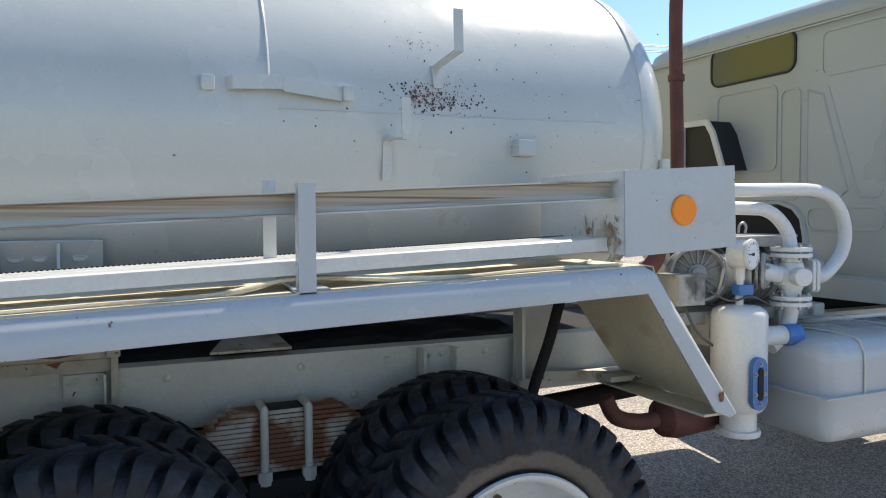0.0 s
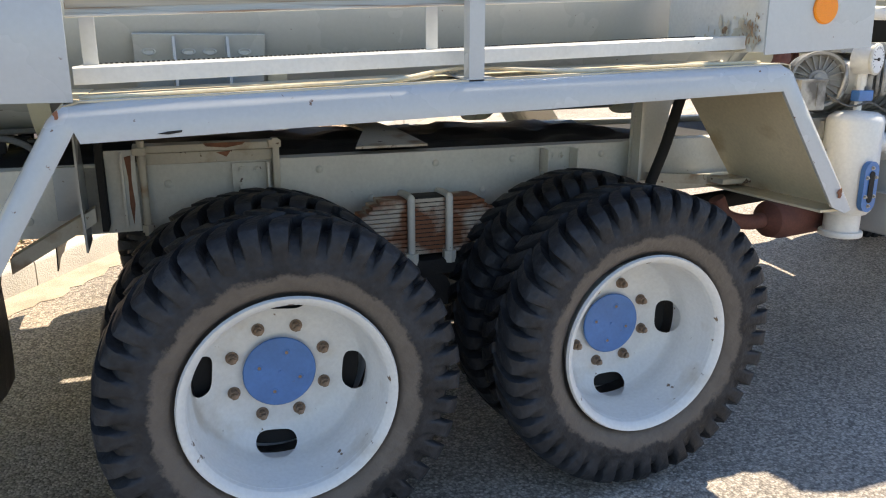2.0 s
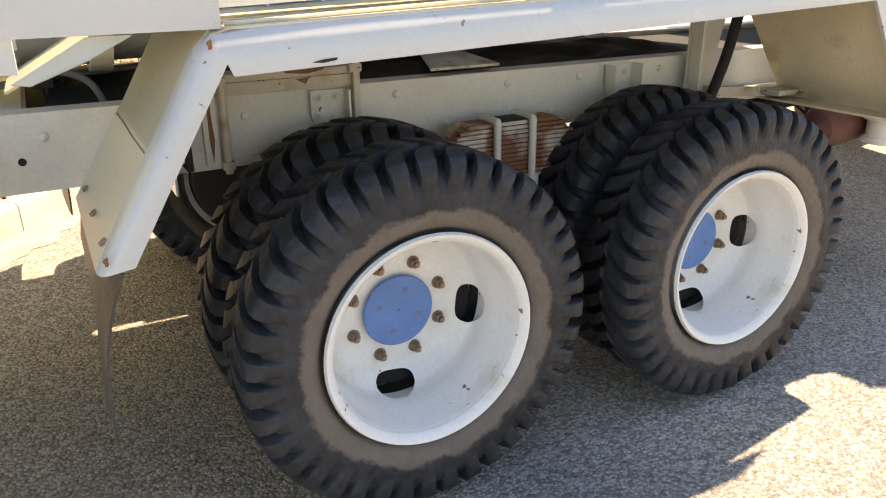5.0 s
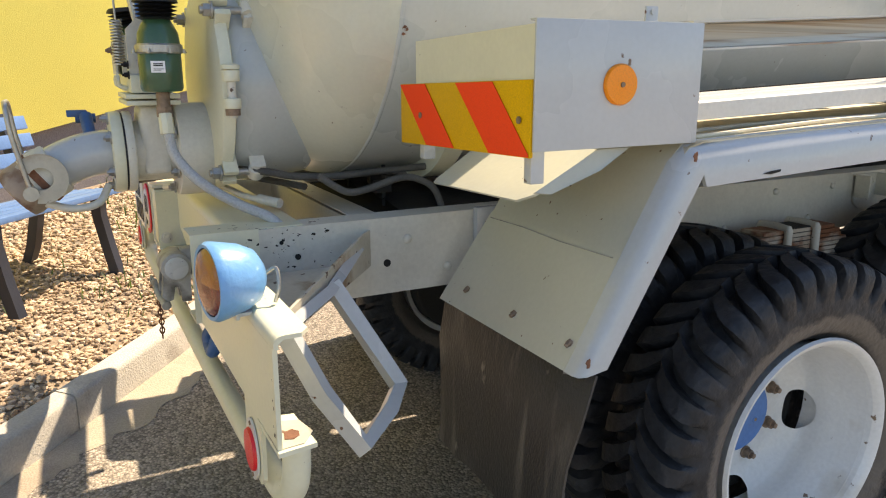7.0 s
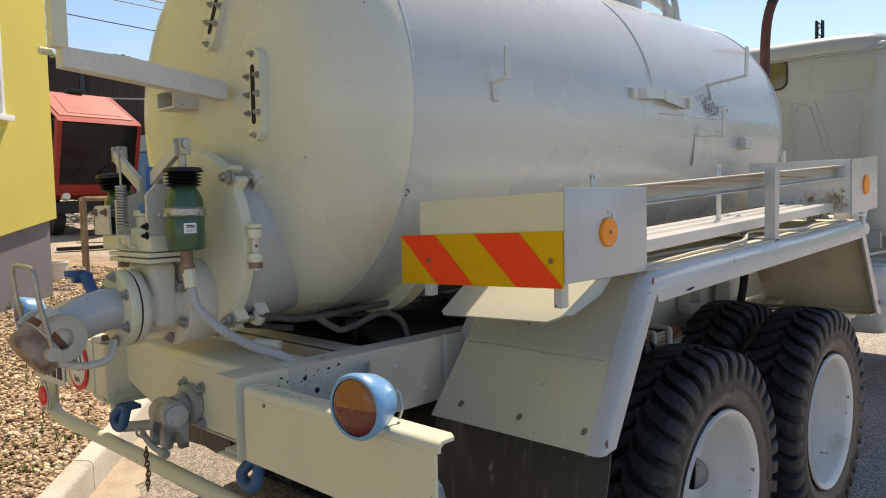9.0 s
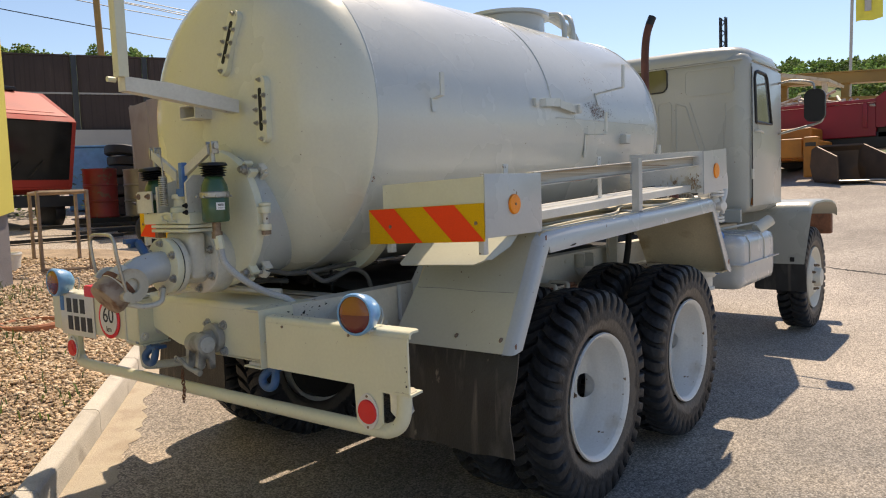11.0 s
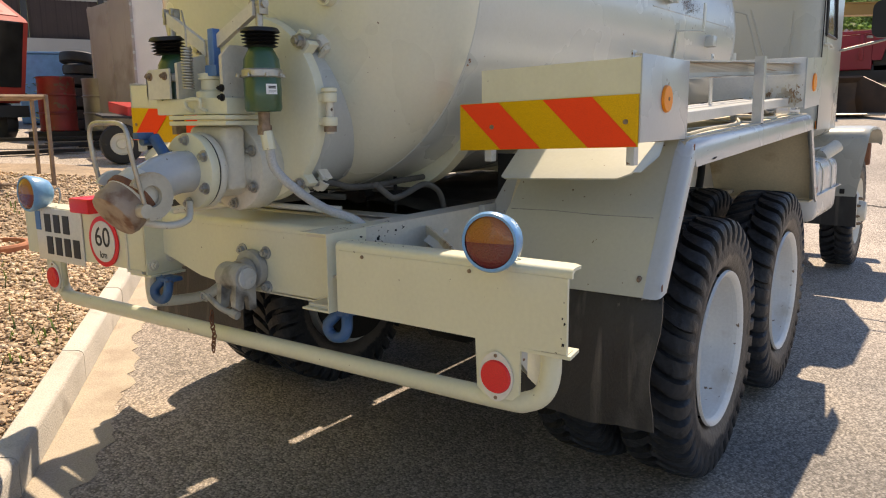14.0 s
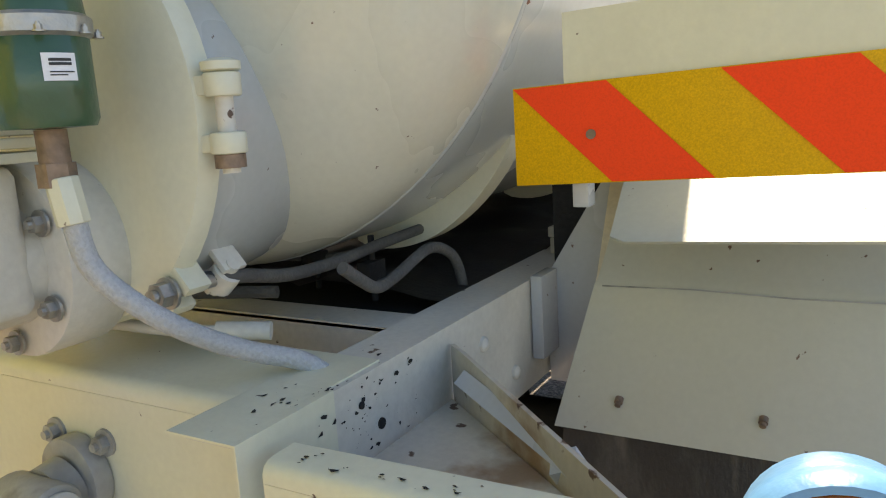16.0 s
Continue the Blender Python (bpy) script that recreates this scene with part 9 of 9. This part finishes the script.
part("flag_mark", build(box, 55.38, 55.42, 6.0, 6.4, 12.5, 14.2), M["polegrey"], cloth)
# lattice masts and wires
def mast(x, y, z0, z1, w, label, arms):
    ms = thing("lattice_mast", label, "mast", group="masts")
    for a, b in ((-1, -1), (1, -1), (1, 1), (-1, 1)):
        part("mast_leg", build(cyl, (x + a * w, y + b * w, z0), (x + a * w, y + b * w, z1), 0.06, seg=6), M["black"], ms)
    def brace(bm):
        n = int((z1 - z0) / (2 * w))
        for i in range(n):
            za, zb_ = z0 + (z1 - z0) * i / n, z0 + (z1 - z0) * (i + 1) / n
            sg = 1 if i % 2 else -1
            tube(bm, [(x - sg * w, y - w, za), (x + sg * w, y - w, zb_)], 0.04, 4, 0)
            tube(bm, [(x - w, y - sg * w, za), (x - w, y + sg * w, zb_)], 0.04, 4, 0)
    part("bracing", build(brace), M["black"], ms)
    for z, L in arms:
        part("cross_arm", build(lambda bm: tube(bm, [(x - L, y + L * 0.3, z), (x, y, z + 0.3), (x + L, y - L * 0.3, z)], 0.09, 5, 0)), M["black"], ms)
mast(16.3, 55.0, 1, 18.2, 0.32, "dark steel lattice power mast", ((17.6, 2.4), (18.2, 1.6)))
mast(53.6, 15.3, 1, 13.3, 0.19, "short dark lattice mast", ())
def wires(bm):
    for z, o in ((17.6, -2.3), (17.6, 2.3), (18.1, -1.5), (18.1, 1.5), (15.6, 0.0)):
        pts = [(16.3 + o + 60 * t, 55 - o * 0.3 - 6 * t, z - 3.0 * math.sin(math.pi * t) * 0.6 + 1.5 * t) for t in [k / 12 for k in range(13)]]
        tube(bm, pts, 0.035, 4, 0)
        pts = [(16.3 + o - 60 * t, 55 - o * 0.3 + 6 * t, z - 3.0 * math.sin(math.pi * t) * 0.6 + 1.5 * t) for t in [k / 12 for k in range(13)]]
        tube(bm, pts, 0.035, 4, 0)
    for k in range(4):
        tube(bm, [(30, 40 + k * 1.5, 18.5 + 0.5 * k), (50, 12 + k * 1.2, 17.0 + 0.5 * k), (70, -16 + k, 18.5 + 0.5 * k)], 0.03, 4, 8)
solid("overhead_wires", build(wires), M["black"], "thin dark overhead wires", "wires", kind="stuff")

# ---- wooded hill ----
M["hill"] = mat("hill_grass", (0.10, 0.13, 0.045), 0.95, var=0.25, scale=0.05, fine=1.0, grain=0.25)
M["foliage"] = mat("far_foliage", (0.30, 0.40, 0.13), 0.8, var=0.25, scale=0.12, fine=3, grain=0.3, bump=0.0, island=0.5)
def leafy(m):
    """Lets light through the leaves."""
    n, ln = m.node_tree.nodes, m.node_tree.links
    b = n["Principled BSDF"]
    t = n.new("ShaderNodeBsdfTranslucent")
    x = n.new("ShaderNodeMixShader")
    x.inputs["Fac"].default_value = 0.45
    ln.new(b.inputs["Base Color"].links[0].from_socket, t.inputs["Color"])
    ln.new(b.outputs["BSDF"], x.inputs[1])
    ln.new(t.outputs["BSDF"], x.inputs[2])
    ln.new(x.outputs["Shader"], n["Material Output"].inputs["Surface"])
leafy(M["foliage"])
leafy(M["leaf"])
def crest(a):
    return 24.6 + 11.0 * min(1, max(0, a - 10) / 50.0) + 1.6 * math.sin(a * 0.21) + 1.0 * math.sin(a * 0.53 + 1)
def hill_shape(bm):
    rows = []
    for d, k in ((95, -0.05), (130, 0.30), (170, 0.70), (200, 0.93), (225, 1.0), (320, 0.9)):
        rows.append([Vector((math.cos(radians(a)) * d, math.sin(radians(a)) * d, 1.0 + crest(a) * max(k, 0) - (2 if k < 0 else 0))) for a in range(-30, 121, 3)])
    loft(bm, rows, closed=False)
solid("backdrop", build(hill_shape), M["hill"], "grassy hillside behind the yard", "hill", kind="structure")
def woods():
    rng = np.random.default_rng(9)
    V, F, k = [], [], 0
    base = np.array([(-1, 0, 0), (0, -1, 0), (1, 0, 0), (0, 1, 0), (0, 0, 1.0), (0, 0, -0.7)])
    tri = np.array([(0, 1, 4), (1, 2, 4), (2, 3, 4), (3, 0, 4), (1, 0, 5), (2, 1, 5), (3, 2, 5), (0, 3, 5)])
    for _ in range(900):
        a = rng.uniform(-8, 85)
        d = rng.uniform(150, 232)
        kk = np.interp(d, (95, 130, 170, 200, 225, 320), (0, 0.30, 0.70, 0.93, 1.0, 0.9))
        c = np.array([math.cos(radians(a)) * d, math.sin(radians(a)) * d, 1.0 + crest(a) * kk])
        h, w = rng.uniform(2.5, 6.0), rng.uniform(1.6, 3.0)
        for _ in range(95):
            u = rng.normal(0, 1, 3)
            u /= np.linalg.norm(u)
            p = c + (u * rng.uniform(0.35, 0.95)) * (w, w, h * 0.42) + (0, 0, h * 0.5)
            q = base * rng.uniform(0.26, 0.50, 3) * rng.uniform(0.75, 1.2, (6, 1))
            t = rng.uniform(0, 6.28)
            q = q @ np.array([(math.cos(t), -math.sin(t), 0), (math.sin(t), math.cos(t), 0), (0, 0, 1)])
            V.append(q + p)
            F.append(tri + k)
            k += 6
    v, f = np.concatenate(V), np.concatenate(F)
    me = bpy.data.meshes.new("hill_woods")
    me.from_pydata(v.tolist(), [], f.tolist())
    me.materials.append(M["foliage"])
    tagged(new("hill_woods", me), "distant green trees covering the hill", "trees", kind="stuff")
woods()
# scrub by the barrels
def scrub(bm):
    random.seed(17)
    for _ in range(900):
        x, y = random.gauss(2.9, 0.5), random.gauss(13.0, 0.5)
        p = ob_at(x, y, random.uniform(0, 0.9))
        a = random.uniform(0, 6.28)
        d = Vector((math.cos(a), math.sin(a), random.uniform(-0.3, 0.8))) * random.uniform(0.05, 0.12)
        e = Vector((-d.y, d.x, 0.02)) * 0.45
        vs = [bm.verts.new(q) for q in (p, p + d * 0.5 + e, p + d, p + d * 0.5 - e)]
        facet(bm, vs)
solid("scrub", build(scrub), M["leaf"], "green scrub growing behind the barrels", "shrub", kind="stuff")
# kerb stones last
s = -3.0
while s < 9.5:
    kerb_block(s + 0.004, s + 0.996, 0.003 * math.sin(s * 3))
    s += 1.0
